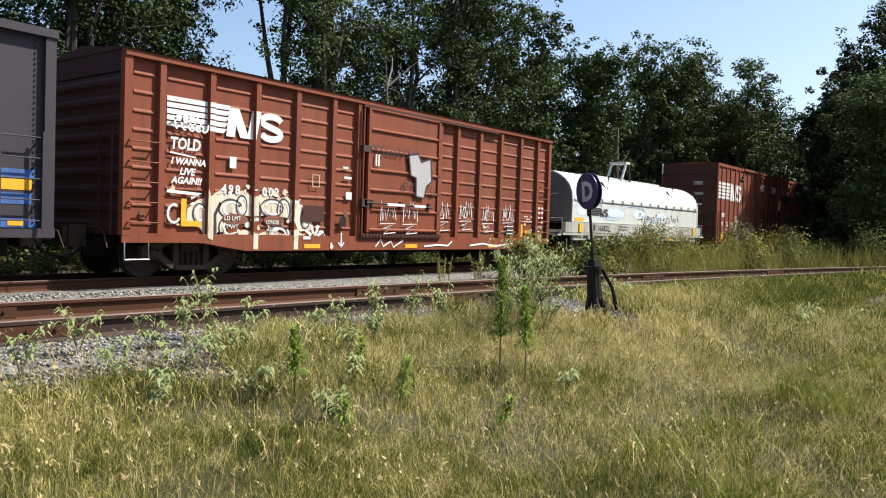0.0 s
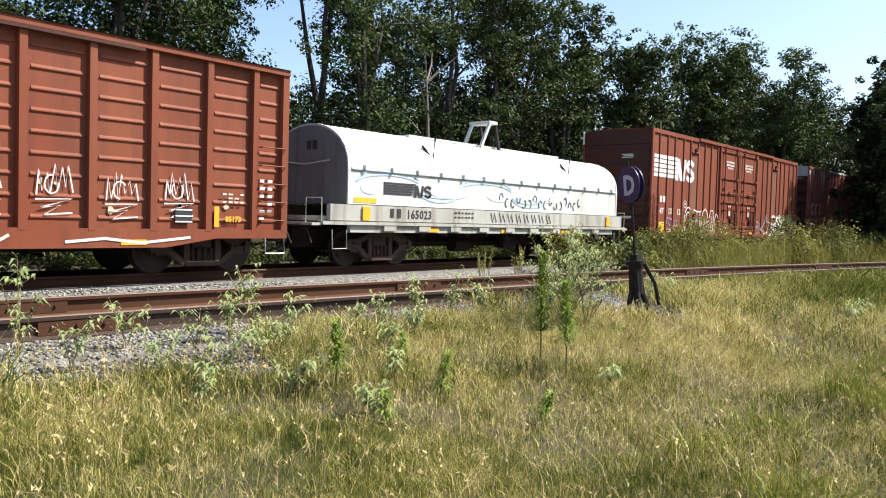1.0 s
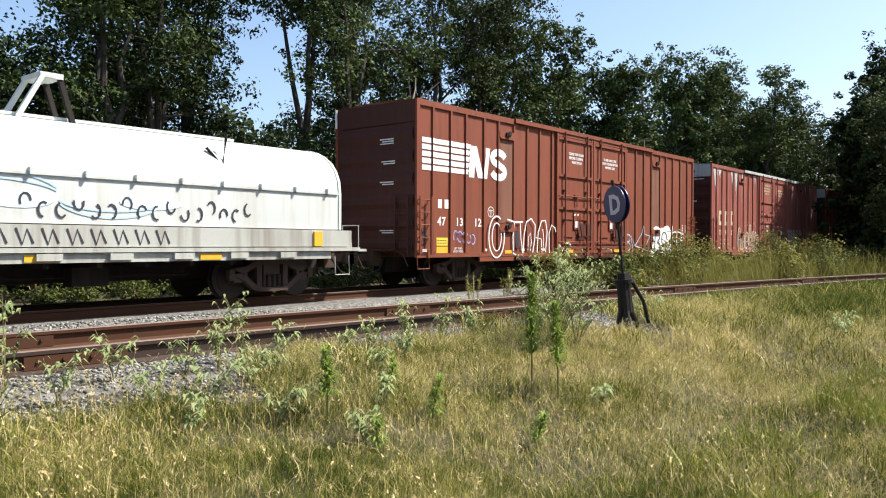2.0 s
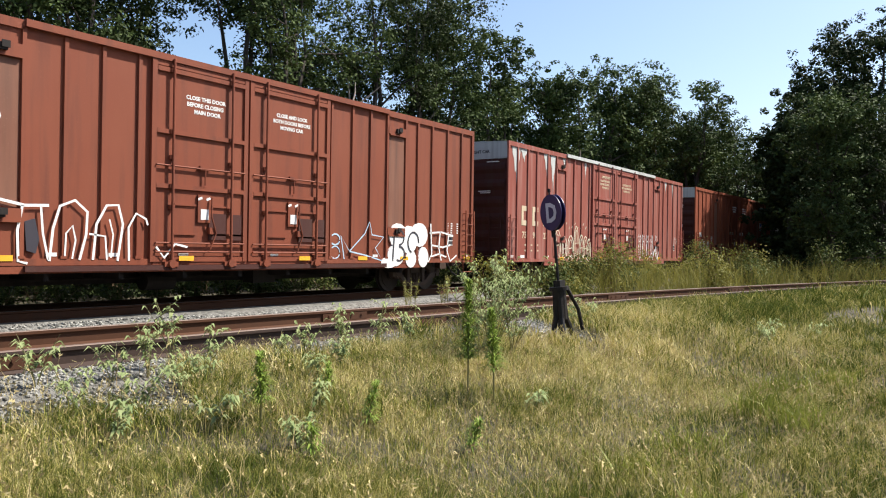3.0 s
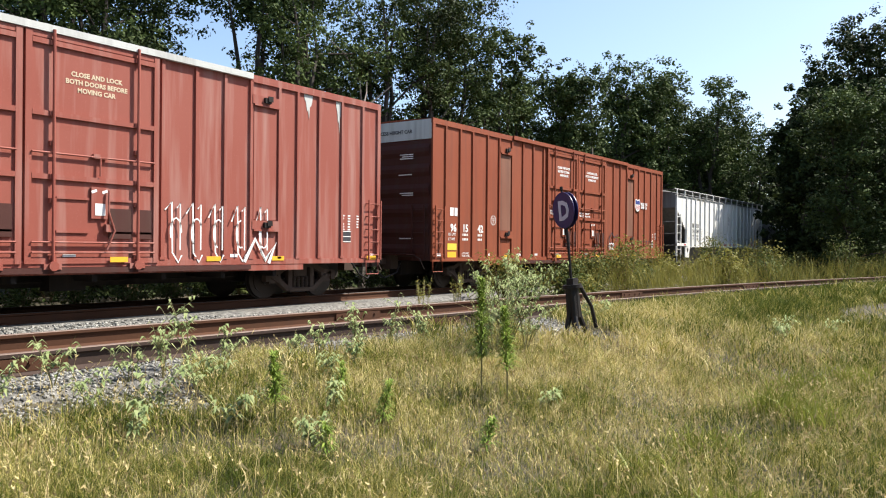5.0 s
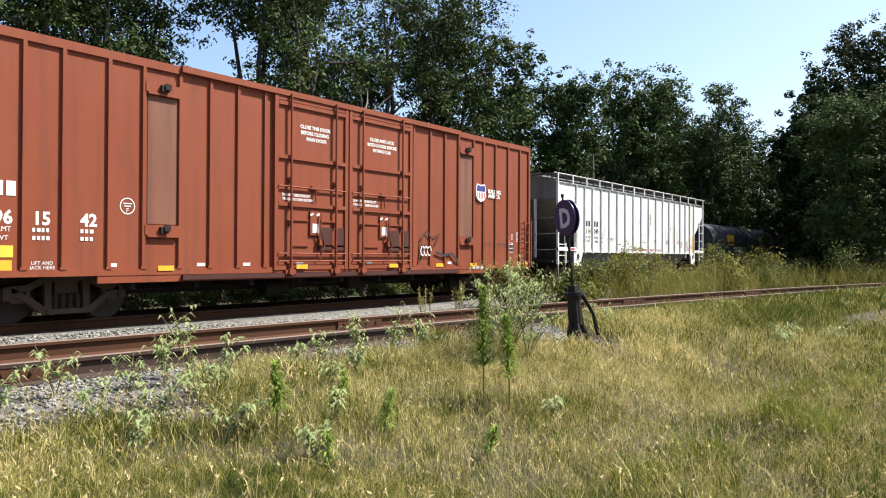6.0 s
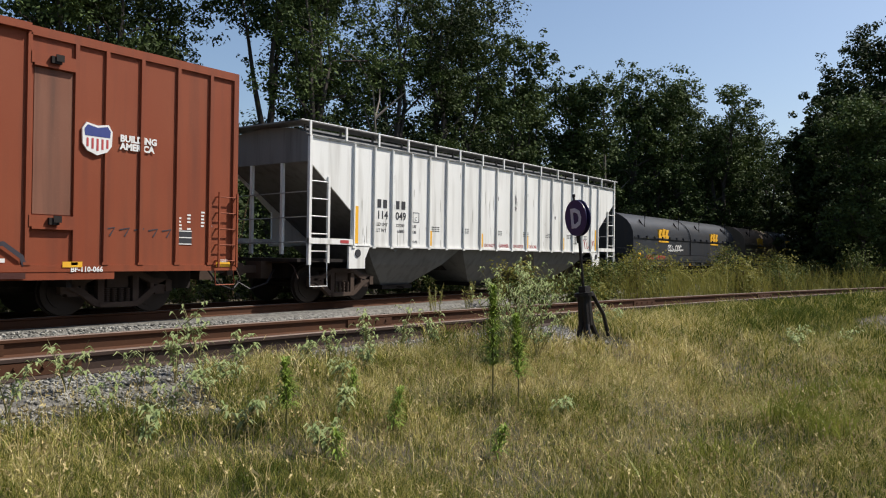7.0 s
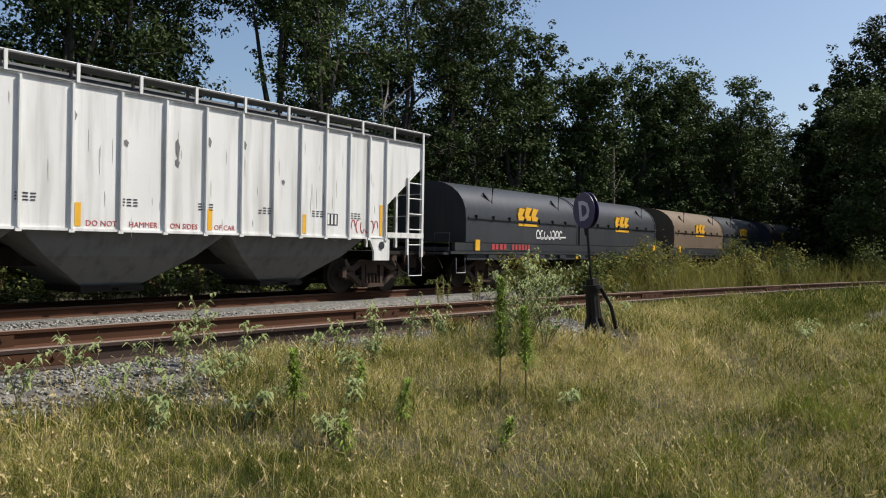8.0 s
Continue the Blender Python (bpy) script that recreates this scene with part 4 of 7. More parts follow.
    for shape in (upper, lower):
        for a, b in zip(posts, posts[1:]):
            for x0, x1, y in ((a + 0.09, b - 0.09, 0.070), (b - 0.065, b + 0.065, -0.004)):
                bit = strip(shape, x0, x1)
                if len(bit) > 2:
                    part("spray_fill", Form().prism(bit, "y", y, y + (0.034 if y > 0 else 0.006)), SPRAYCREAM, car, "cream spray-painted bubble lettering")
    g = Form()
    for x, z, rx, rz, a0, a1 in ((2.50, 1.44, 0.30, 0.20, 20, 300), (2.78, 1.52, 0.14, 0.22, 0, 360), (2.55, 1.05, 0.34, 0.26, 90, 280), (3.62, 1.50, 0.32, 0.20, 200, 520),
                               (3.95, 1.46, 0.18, 0.26, -60, 200), (3.80, 0.92, 0.28, 0.18, 0, 300), (2.75, 0.78, 0.26, 0.14, 100, 400), (4.62, 1.30, 0.14, 0.24, 60, 330),
                               (1.72, 1.32, 0.15, 0.20, 30, 290), (3.42, 0.74, 0.20, 0.12, 10, 260), (4.75, 0.80, 0.18, 0.14, 0, 300)):
        g.stroke(arc(x, z, rx, rz, a0, a1, 14), 0.032, 0.066)
        part("spray_highlight", Form().stroke(arc(x + 0.03, z, rx * 0.72, rz * 0.72, a0, a1, 12), 0.05, 0.067), SPRAYWHITE, car)
    g.stroke([(2.12, 0.86), (2.10, 1.30), (2.24, 1.56)], 0.07, 0.066)
    g.stroke([(3.24, 1.12), (3.30, 1.46), (3.24, 1.60)], 0.06, 0.066)
    part("spray_outline", g, SPRAYDARK, car)
    r = Form().prism(arc(2.62, 1.22, 0.34, 0.12, 0, 340, 14), "y", 0.060, 0.066)
    r.prism(arc(3.68, 1.22, 0.30, 0.12, 0, 340, 14), "y", 0.060, 0.066)
    part("spray_gap", r, WASHED, car)
    rng = np.random.default_rng(31)
    for k in range(90):
        p = upper[k % len(upper)] if k < 60 else lower[k % len(lower)]
        x, z = p[0] + rng.normal(0, 0.10), p[1] + rng.normal(0, 0.10)
        rx, rz = rng.uniform(0.02, 0.09), rng.uniform(0.02, 0.10)
        blot = [(x + rx * math.cos(t) * q, z + rz * math.sin(t) * q) for t, q in zip(np.linspace(0, math.tau, 10)[:-1], rng.uniform(0.5, 1.2, 9))]
        f = Form()
        laid(f, blot, ribbed_spans(posts, 0.065, 0.069, -0.006), 0.069)
        if f.v and z > 0.62:
            part("spray_fleck", f, SPRAYCREAM if k % 3 else SPRAYWHITE, car)
    # rust blooms and bare scrapes along the lower sheets
    for k in range(46):
        x, z = rng.uniform(0.4, 15.4), 0.98 + abs(rng.normal(0, 0.55))
        if 6.4 < x < 9.7 or min(abs(x - p) for p in posts) < 0.22:
            continue
        rx, rz = rng.uniform(0.03, 0.11), rng.uniform(0.03, 0.16)
        blot = [(x + rx * math.cos(t) * q, z + rz * math.sin(t) * q) for t, q in zip(np.linspace(0, math.tau, 9)[:-1], rng.uniform(0.5, 1.2, 8))]
        part("scrape", Form().prism(blot, "y", 0.071, 0.10), WASHED if k % 3 else INKCREAM, car)
    decal(car, "yellow_patch", 1.28, 1.40, 1.05, 1.60, YELLOW, 0.048)
    decal(car, "yellow_patch", 1.30, 1.75, 1.05, 1.16, YELLOW, 0.046)
    lettering("weight_note", "LD LMT", 0.13, 2.32, 0.046, 1.20, INKWHITE, car)
    lettering("weight_note", "LT WT", 0.13, 2.30, 0.046, 1.02, INKWHITE, car)
    lettering("weight_note", "159600", 0.13, 3.42, 0.046, 1.14, INKWHITE, car)
    lettering("weight_note", "65400", 0.13, 3.48, 0.046, 0.98, INKWHITE, car)
    decal(car, "dark_patch", 4.52, 5.20, 1.22, 1.60, DARKRED, 0.046)
    decal(car, "white_patch", 5.92, 6.12, 1.80, 1.98, INKWHITE, 0.046)
    decal(car, "white_patch", 5.80, 5.98, 2.55, 2.60, INKWHITE, 0.046)
    decal(car, "white_patch", 5.85, 6.10, 2.30, 2.36, INKWHITE, 0.046)
    decal(car, "grille_plate", 5.70, 5.92, 1.12, 1.36, UNDER, 0.02)
    g = Form().stroke([(4.80, 2.05), (5.02, 2.05), (5.02, 2.33), (4.80, 2.33), (4.80, 2.05)], 0.02, 0.046)
    part("plate_mark", g, INKCREAM, car)
    g = Form().stroke([(5.75, 0.98), (5.75, 0.62)], 0.04, -0.004)
    g.stroke([(5.65, 0.74), (5.75, 0.62), (5.85, 0.74)], 0.04, -0.004)
    for k in range(5):
        a = radians(30 + 38 * k)
        g.stroke([(4.85 + 0.12 * math.cos(a), 0.85 + 0.1 * math.sin(a)), (4.85 + 0.34 * math.cos(a), 0.85 + 0.3 * math.sin(a))], 0.07, -0.004)
    g.stroke([(7.0, 0.63), (7.2, 0.82), (7.3, 0.64), (7.6, 0.78), (7.7, 0.62), (8.1, 0.8)], 0.04, -0.004)
    g.stroke([(9.0, 0.64), (9.6, 0.68), (10.1, 0.66), (10.3, 0.78)], 0.05, -0.004)
    g.stroke([(11.2, 0.66), (11.9, 0.72), (12.6, 0.64), (13.6, 0.74)], 0.05, -0.004)
    part("tag_scrawl", g, SPRAYWHITE, car)
    for x in (4.55, 8.2, 12.2):
        decal(car, "reflector", x, x + 0.5, 0.60, 0.70, YELLOW, -0.002)
    # silver tag on the door
    g = Form().prism([(8.15, 3.10), (8.55, 3.16), (8.70, 2.95), (9.10, 3.06), (9.18, 2.45), (8.95, 2.30), (8.85, 1.96), (8.50, 2.0), (8.48, 2.50), (8.25, 2.55)], "y", -0.072, -0.062)
    part("silver_piece", g, SILVER, door)
    g = Form().stroke([(8.15, 3.10), (8.55, 3.16), (8.70, 2.95), (9.10, 3.06), (9.18, 2.45), (8.95, 2.30), (8.85, 1.96), (8.50, 2.0), (8.48, 2.50), (8.25, 2.55), (8.15, 3.10)], 0.06, -0.074)
    for i in range(8):
        x = 6.75 + i * 0.19
        g.stroke(arc(x, 3.12, 0.07, 0.10, 40 * i, 40 * i + 230, 6), 0.03, -0.064)
    for i in range(4):
        g.stroke(arc(8.05 + i * 0.4, 2.20, 0.10, 0.16, 50 * i, 50 * i + 220, 6), 0.03, -0.064)
    part("dark_tag", g, SPRAYDARK, door)
    decal(car, "white_patch", 6.85, 6.90, 2.70, 3.0, INKWHITE, -0.062)
    decal(car, "white_patch", 6.95, 7.0, 2.70, 3.0, INKWHITE, -0.062)
    # angular white tags on the tail half
    rng = np.random.default_rng(12)
    for x, z in ((7.4, 1.35), (8.3, 1.35), (9.9, 1.45), (11.05, 1.50), (12.25, 1.45), (13.4, 1.50)):
        y = -0.064 if x < 9.6 else 0.070
        flame = [(x - 0.30, z - 0.05)]
        for k in range(5):
            u = x - 0.30 + 0.13 * k
            flame += [(u + rng.uniform(0, 0.05), z + rng.uniform(0.26, 0.50)), (u + 0.09, z + rng.uniform(-0.08, 0.10))]
        part("tag_scrawl", Form().stroke(flame, 0.026, y), SPRAYWHITE, car)
        part("tag_scrawl", Form().stroke([(x - 0.32, z - 0.12), (x + 0.30, z - 0.10), (x - 0.24, z - 0.26), (x + 0.1, z - 0.22), (x - 0.18, z - 0.38), (x + 0.30, z - 0.34)], 0.026, y - 0.002), SPRAYWHITE, car)
        if x > 9.6:
            part("tag_scrawl", Form().stroke(arc(x - 0.05, z + 0.14, 0.12, 0.16, rng.uniform(0, 180), rng.uniform(260, 420), 9), 0.024, y - 0.004), SPRAYWHITE, car)
    decal(car, "stencil_box", 13.30, 13.66, 1.02, 1.30, INKBLACK, 0.046)
    for z in (1.03, 1.14, 1.26):
        decal(car, "stencil_line", 13.30, 13.66, z, z + 0.025, INKWHITE, 0.041)
    decal(car, "yellow_patch", 14.16, 14.27, 0.95, 1.36, YELLOW, 0.046)
    lettering("consolidated_mark", "85173", 0.15, 14.42, 0.046, 1.06, YELLOW, car, bold=0.006)
    bars(car, "small_print", 14.35, 1.60, 3, 4, 0.10, 0.03, 0.04, 0.05, INKWHITE, 0.046)
    bars(car, "small_print", 15.25, 1.9, 6, 2, 0.14, 0.06, 0.06, 0.10, INKWHITE, 0.046)
    underframe(car, L, 0.42, 0.80, UNDER)
    for xc in (1.80, L - 1.80):
        add_truck(car, xc)
    add_coupler(car, 0.0, -1)
    add_coupler(car, L, 1)


def hood_outline(half, zlow, zside, ztop, n=14):
    """Cross-section of a coil car's hood: upright sides under a round top."""
    pts = [(MID - half, zlow)] + [(MID - half * math.cos(math.pi * i / n), zside + (ztop - zside) * math.sin(math.pi * i / n) ** 0.85) for i in range(n + 1)]
    return pts + [(MID + half, zlow)]


def coil_car(name, label, s, hoods, L, sill_mat, accent, hood_z):
    """Flat car that carries steel coils under rounded hoods. hoods: (from, to, material)."""
    zlow, zside, ztop = hood_z
    car = start_car(name, label, s, L)
    for y0, y1 in ((0.03, 0.16), (WIDE - 0.16, WIDE - 0.03)):
        part("side_board", Form().box(0.25, L - 0.25, y0, y1, 1.14, zlow - 0.02), sill_mat, car)
        part("step_ledge", Form().box(0.0, L, y0 - 0.04, y1, 1.04, 1.12), sill_mat, car)
        part("side_sill", Form().box(0.9, L - 0.9, y0 + 0.02, y1, 0.86, 1.03), sill_mat, car)
    part("deck", Form().box(0.1, L - 0.1, 0.17, WIDE - 0.17, 1.12, 1.24), sill_mat, car)
    for i in range(9):
        x = 2.2 + i * (L - 4.4) / 8
        part("stake_pocket", Form().box(x - 0.22, x + 0.22, -0.02, 0.05, 0.90, 1.02), sill_mat, car)
    for a, b, mat_h in hoods:
        out = hood_outline(1.44, zlow, zside, ztop)
        f = Form().prism(out, "x", a, b)
        hood = part("hood", f, mat_h, car, smooth=False)
        for p in hood.data.polygons:
            p.use_smooth = len(p.vertices) == 4
        hood.data.set_sharp_from_angle(angle=radians(35))
        rim = [(MID + (u - MID) * 1.012, zlow + (w - zlow) * 1.008) for u, w in out]
        part("hood_rim", Form().prism(rim, "x", a - 0.01, a + 0.07), mat_h, hood)
        part("hood_rim", Form().prism(rim, "x", b - 0.07, b + 0.01), mat_h, hood)
        g = Form().box(a + 0.1, b - 0.1, MID - 1.475, MID - 1.43, zside + 0.02, zside + 0.07)
        for k in range(int((b - a) / 0.95)):
            x = a + 0.5 + k * 0.95
            g.box(x, x + 0.05, MID - 1.52, MID - 1.43, zside + 0.02, zside + 0.14)
        part("hand_rail", g, mat_h, hood)
        for x in (a + 0.24 * (b - a), b - 0.24 * (b - a)) if b - a > 9 else (a + 0.22 * (b - a), b - 0.18 * (b - a)):
            for side in (-1, 1):
                ya, yb = MID + side * 1.16, MID + side * 1.30
                g = Form().tube([(x - 0.30, ya, zside + (ztop - zside) * 0.72), (x, yb, zside + (ztop - zside) * 0.42), (x + 0.10, yb - side * 0.02, zside + (ztop - zside) * 0.95)], 0.035, 6)
                part("lifting_arm", g, BLACKIRON if mat_h is not WHITEHOOD else UNDER, hood)
    for x, out in ((0.0, -1), (L, 1)):
        g = Form().box(*sorted((x, x + out * 0.28)), 0.05, WIDE - 0.05, 1.02, 1.08)
        g.tube([(x, 0.05, 1.08), (x, 0.05, 1.65), (x, 0.6, 1.65), (x, 0.6, 1.08)], 0.015, 5)
        part("end_platform", g, sill_mat, car)
        add_coupler(car, x, out)
    for x in (0.30, L - 0.80):
        add_stirrup(car, x, x + 0.45, 0.92, 0.48, sill_mat if sill_mat is not BLACKHOOD else GALV)
    for x in (1.25, L - 1.45):
        part("corner_pad", Form().box(x, x + 0.24, -0.012, 0.03, 1.15, 1.48), accent, car)
    for i in range(3):
        x = 3.6 + i * (L - 8.0) / 2
        decal(car, "reflector", x, x + 0.5, 0.88, 1.0, YELLOW, 0.03)
    underframe(car, L, 0.45, 1.04, UNDER)
    for xc in (2.30, L - 2.30):
        add_truck(car, xc)
    return car


def white_coil_car():
    L = 14.7
    car = coil_car("coil_car", "white coil car with one long rounded hood and faint blue graffiti", -7.90, ((0.85, 14.17, WHITEHOOD),), L, DIRTYWHITE, YELLOW, (1.54, 2.34, 3.50))
    hood_face = MID - 1.446
    stripe_logo(car, 2.05, 3.15, 3.85, 2.12, 1.80, INKBLACK, hood_face)
    bars(car, "road_mark", 2.22, 1.24, 1, 2, 0.16, 0.22, 0.08, 0, INKBLACK, 0.024)
    lettering("car_number", "165023", 0.30, 2.82, 0.024, 1.23, INKBLACK, car, spacing=1.1, bold=0.006)
    bars(car, "small_print", 4.75, 1.40, 2, 6, 0.10, 0.04, 0.05, 0.08, INKBLACK, 0.024)
    decal(car, "rust_patch", 1.05, 1.8, 1.58, 1.70, YELLOW, hood_face)
    # hood end in dark grey, its shade put into the colour, with painted mark
    part("shaded_end_sheet", Form().prism(hood_outline(1.42, 1.54, 2.34, 3.46), "x", 0.825, 0.845), GREYSTEEL, car, "hood end coloured dark grey for its shade")
    g = Form()
    for y in (1.30, 1.52):
        g.box(0.815, 0.824, y - 0.08, y + 0.08, 2.86, 3.08)
    part("road_mark", g, INKBLACK, car)
    part("grab_rail", Form().tube([(0.78, 0.7, 2.58), (0.76, 1.6, 2.50), (0.78, 2.4, 2.58)], 0.018, 5), WHITEHOOD, car)
    # lifting frame on the crown
    g = Form()
    for y in (MID - 0.34, MID + 0.34):
        g.stroke([(7.30, 3.45), (7.75, 4.28), (8.05, 4.28)], 0.09, y, 0.08)
    g.box(7.70, 8.12, MID - 0.40, MID + 0.40, 4.24, 4.34)
    part("lifting_frame", g, WHITEHOOD, car)
    g = Form()
    for y in (MID - 0.30, MID + 0.30):
        g.stroke([(8.08, 4.26), (8.32, 3.45)], 0.09, y, 0.08)
    part("lifting_brace", g, UNDER, car)
    g = Form().box(4.2, 12.0, MID - 0.25, MID + 0.25, 3.50, 3.56)
    part("crown_walk", g, WHITEHOOD, car)
    # pale blue spray along the side
    g = Form()
    for cx, rx, rz, a, b in ((2.3, 1.2, 0.42, 170, 30), (4.2, 0.9, 0.34, 210, 340), (6.3, 1.3, 0.40, 165, 20), (8.5, 1.0, 0.36, 200, 330)):
        for k in (0, 0.34):
            g.stroke([(u, w) for u, w in arc(cx, 2.02, rx, rz * (1 - k), a, b, 12)], 0.035, hood_face)
    part("spray_outline", g, SPRAYSKY, car)
    g = Form()
    for cx, w, h in ((1.6, 0.7, 0.34), (4.6, 1.6, 0.36), (6.9, 1.2, 0.34), (9.3, 1.3, 0.26)):
        g.prism(arc(cx, 1.96, w / 2, h / 2, 0, 345, 16), "y", hood_face - 0.002, hood_face)
    part("spray_fill", g, PALEBLUE, car)
    g = Form()
    for i in range(16):
        x = 7.0 + i * 0.30
        g.stroke(arc(x, 1.78 if i % 3 else 1.92, 0.09, 0.13, 55 * i, 55 * i + 210, 6), 0.035, hood_face - 0.006)
    for i in range(8):
        x = 6.4 + i * 0.42
        g.stroke([(x, 1.46), (x + 0.10, 1.18), (x + 0.18, 1.44), (x + 0.28, 1.2)], 0.035, 0.024)
    part("tag_scrawl", g, SPRAYDARK, car)


def black_coil_car(s, mats, tag):
    L = 16.6
    car = coil_car("coil_car", "black coil car with two rounded hoods and yellow emblems" if mats[0] is BLACKHOOD else "coil car with a rusted tan hood and a black hood", s,
                   ((0.9, 8.15, mats[0]), (8.3, 15.7, mats[1])), L, BLACKHOOD, YELLOW, (1.40, 2.10, 3.30))
    face = MID - 1.446
    for x in (3.85, 11.4):
        g = Form()
        for k, dz in enumerate((0.0, 0.04, 0.02)):
            a = x + k * 0.44
            z = 2.36 + dz
            yb = 0.22
            g.prism([(a + 0.06, z - 0.22), (a + 0.40, z - 0.22), (a + 0.44, z - 0.08), (a + 0.26, z - 0.04), (a + 0.46, z + 0.20), (a + 0.10, z + 0.22), (a, z)], "y", face - 0.01, yb)
        g.box(x + 0.05, x + 1.35, face - 0.008, face + 0.02, 1.98, 2.06)
        part("emblem_block", g, YELLOW, car)
    if tag:
        g = Form()
        for i in range(7):
            g.stroke(arc(5.2 + i * 0.27, 1.72, 0.11, 0.15, 65 * i, 65 * i + 230, 7), 0.05, face)
        g.stroke([(5.1, 1.6), (7.2, 1.66)], 0.05, face)
        part("tag_scrawl", g, SPRAYWHITE, car)
        bars(car, "road_mark", 2.2, 1.18, 1, 4, 0.17, 0.18, 0.06, 0, INKRED, 0.024)
        bars(car, "car_digits", 3.4, 1.18, 1, 6, 0.14, 0.18, 0.06, 0, INKRED, 0.024)


def covered_hopper():
    L, zt, zl = 17.26, 4.04, 1.44
    car = start_car("covered_hopper_car", "white ribbed covered hopper car with grey bottom bays", 72.25, L)
    # side sheet with slanted lower ends
    f = Form()
    for y in (0.05, WIDE - 0.09):
        f.prism([(0.04, zt - 0.02), (0.04, zt - 0.62), (1.50, 2.30), (1.50, zl), (L - 1.50, zl), (L - 1.50, 2.30), (L - 0.04, zt - 0.62), (L - 0.04, zt - 0.02)], "y", y, y + 0.04)
    part("side_sheet", f, WHITECAR, car)
    for x in (1.56, 2.33, 3.05, 3.87, 4.68, 5.52, 6.40, 7.31, 8.24, 9.18, 10.11, 11.02, 11.90, 12.72, 13.52, 14.33, 15.05, 15.70):
        f = Form().box(x - 0.020, x + 0.020, -0.012, 0.05, zl, zt - 0.03)
        part("side_post", Form().box(x - 0.035, x + 0.035, WIDE - 0.05, WIDE, zl, zt - 0.06), WHITECAR, car)
        f.box(x - 0.05, x + 0.05, -0.006, 0.03, zl - 0.06, zl)
        part("side_post", f, WHITECAR, car)
    f = Form()
    for y0, y1 in ((-0.01, 0.09), (WIDE - 0.09, WIDE + 0.01)):
        f.box(0, L, y0 + 0.03, y1, zt - 0.03, zt + 0.01)
        f.box(1.45, L - 1.45, y0 + 0.03, y1, zl - 0.03, zl + 0.02)
        for a, b in ((0.0, 1.5), (L - 1.5, L)):
            f.box(a, b, y0, y1, 1.46, 1.60)
    part("side_sill", f, WHITECAR, car)
    rng = np.random.default_rng(8)
    for k in range(60):
        x, z = rng.uniform(1.7, L - 1.7), rng.uniform(zl + 0.1, zt - 0.3)
        hgt, wid = rng.uniform(0.10, 0.5), rng.uniform(0.008, 0.03)
        part("grime_run", Form().prism([(x, z), (x + wid, z - hgt * 0.3), (x + wid * 0.6, z - hgt), (x - wid * 0.2, z - hgt * 0.5)], "y", 0.045, 0.049), GRIMEWASH, car)
    # roof with hatch trough and walkways
    f = Form().prism([(0.0, zt), (0.5, zt + 0.20), (MID, zt + 0.30), (WIDE - 0.5, zt + 0.20), (WIDE, zt)], "x", 0.0, L)
    part("roof", f, GREYSTEEL, car)
    f = Form()
    for y in (0.32, WIDE - 0.32):
        f.box(-0.3, L + 0.3, y - 0.30, y + 0.24, zt + 0.31, zt + 0.335)
        for i in range(15):
            f.box(0.1 + i * (L - 0.25) / 14, 0.15 + i * (L - 0.25) / 14, y - 0.02, y + 0.02, zt + 0.02, zt + 0.30)
    f.box(-0.3, 0.3, 0.1, WIDE - 0.1, zt + 0.30, zt + 0.335)
    part("roof_walkway", f, GREYSTEEL, car)
    f = Form().tube([(-0.25, 0.03, zt + 0.34), (L + 0.25, 0.03, zt + 0.34)], 0.014, 6)
    for i in range(15):
        x = 0.02 + i * (L - 0.06) / 14
        f.box(x - 0.03, x + 0.03, 0.0, 0.04, zt, zt + 0.35)
    part("walkway_edge", f, WHITECAR, car)
    f = Form().box(1.0, L - 1.0, MID - 0.35, MID + 0.35, zt + 0.28, zt + 0.40)
    part("hatch_cover", f, GREYSTEEL, car)
    # ends: upright frame, sloped sheets greyed to carry their shade, ladders, platform
    for x, out in ((0.0, -1), (L, 1)):
        f = Form()
        for y in (0.0, 0.95, WIDE - 1.03, WIDE - 0.08):
            f.box(*sorted((x, x - out * 0.08)), y, y + 0.08, 0.95 if y in (0.0, WIDE - 0.08) else 1.2, zt)
        part("end_post", f, WHITECAR if out < 0 else WHITECAR, car)
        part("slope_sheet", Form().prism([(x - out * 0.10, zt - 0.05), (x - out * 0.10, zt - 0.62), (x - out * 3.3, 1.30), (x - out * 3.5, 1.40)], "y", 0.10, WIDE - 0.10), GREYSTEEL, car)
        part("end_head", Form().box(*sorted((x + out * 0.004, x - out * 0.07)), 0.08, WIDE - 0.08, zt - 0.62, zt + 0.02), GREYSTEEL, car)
        f = Form().box(*sorted((x + out * 0.25, x - out * 1.6)), 0.12, WIDE - 0.12, 1.02, 1.10)
        f.box(*sorted((x - out * 0.4, x - out * 3.0)), MID - 0.25, MID + 0.25, 0.60, 1.02)
        part("end_platform", f, UNDER, car)
        f = Form()
        a = x - out * 0.66
        f.box(a - 0.035, a + 0.035, 0.0, 0.06, 1.0, 3.1)
        for i in range(5):
            z = 1.28 + i * 0.42
            f.tube([(min(a, x), 0.02, z), (max(a, x), 0.02, z)], 0.016, 5)
        part("ladder", f, WHITECAR, car)
        f = Form()
        for z in (1.5, 2.1, 2.7):
            f.tube([(x + out * 0.02, 0.05, z), (x + out * 0.02, WIDE - 0.05, z - 0.05)], 0.014, 5)
        part("grab_rail", f, GALV, car)
        add_stirrup(car, *sorted((x - out * 0.05, x - out * 0.62)), 1.0, 0.44, WHITECAR)
        # bolster plate beside the wheel truck
        bx = x - out * 1.72
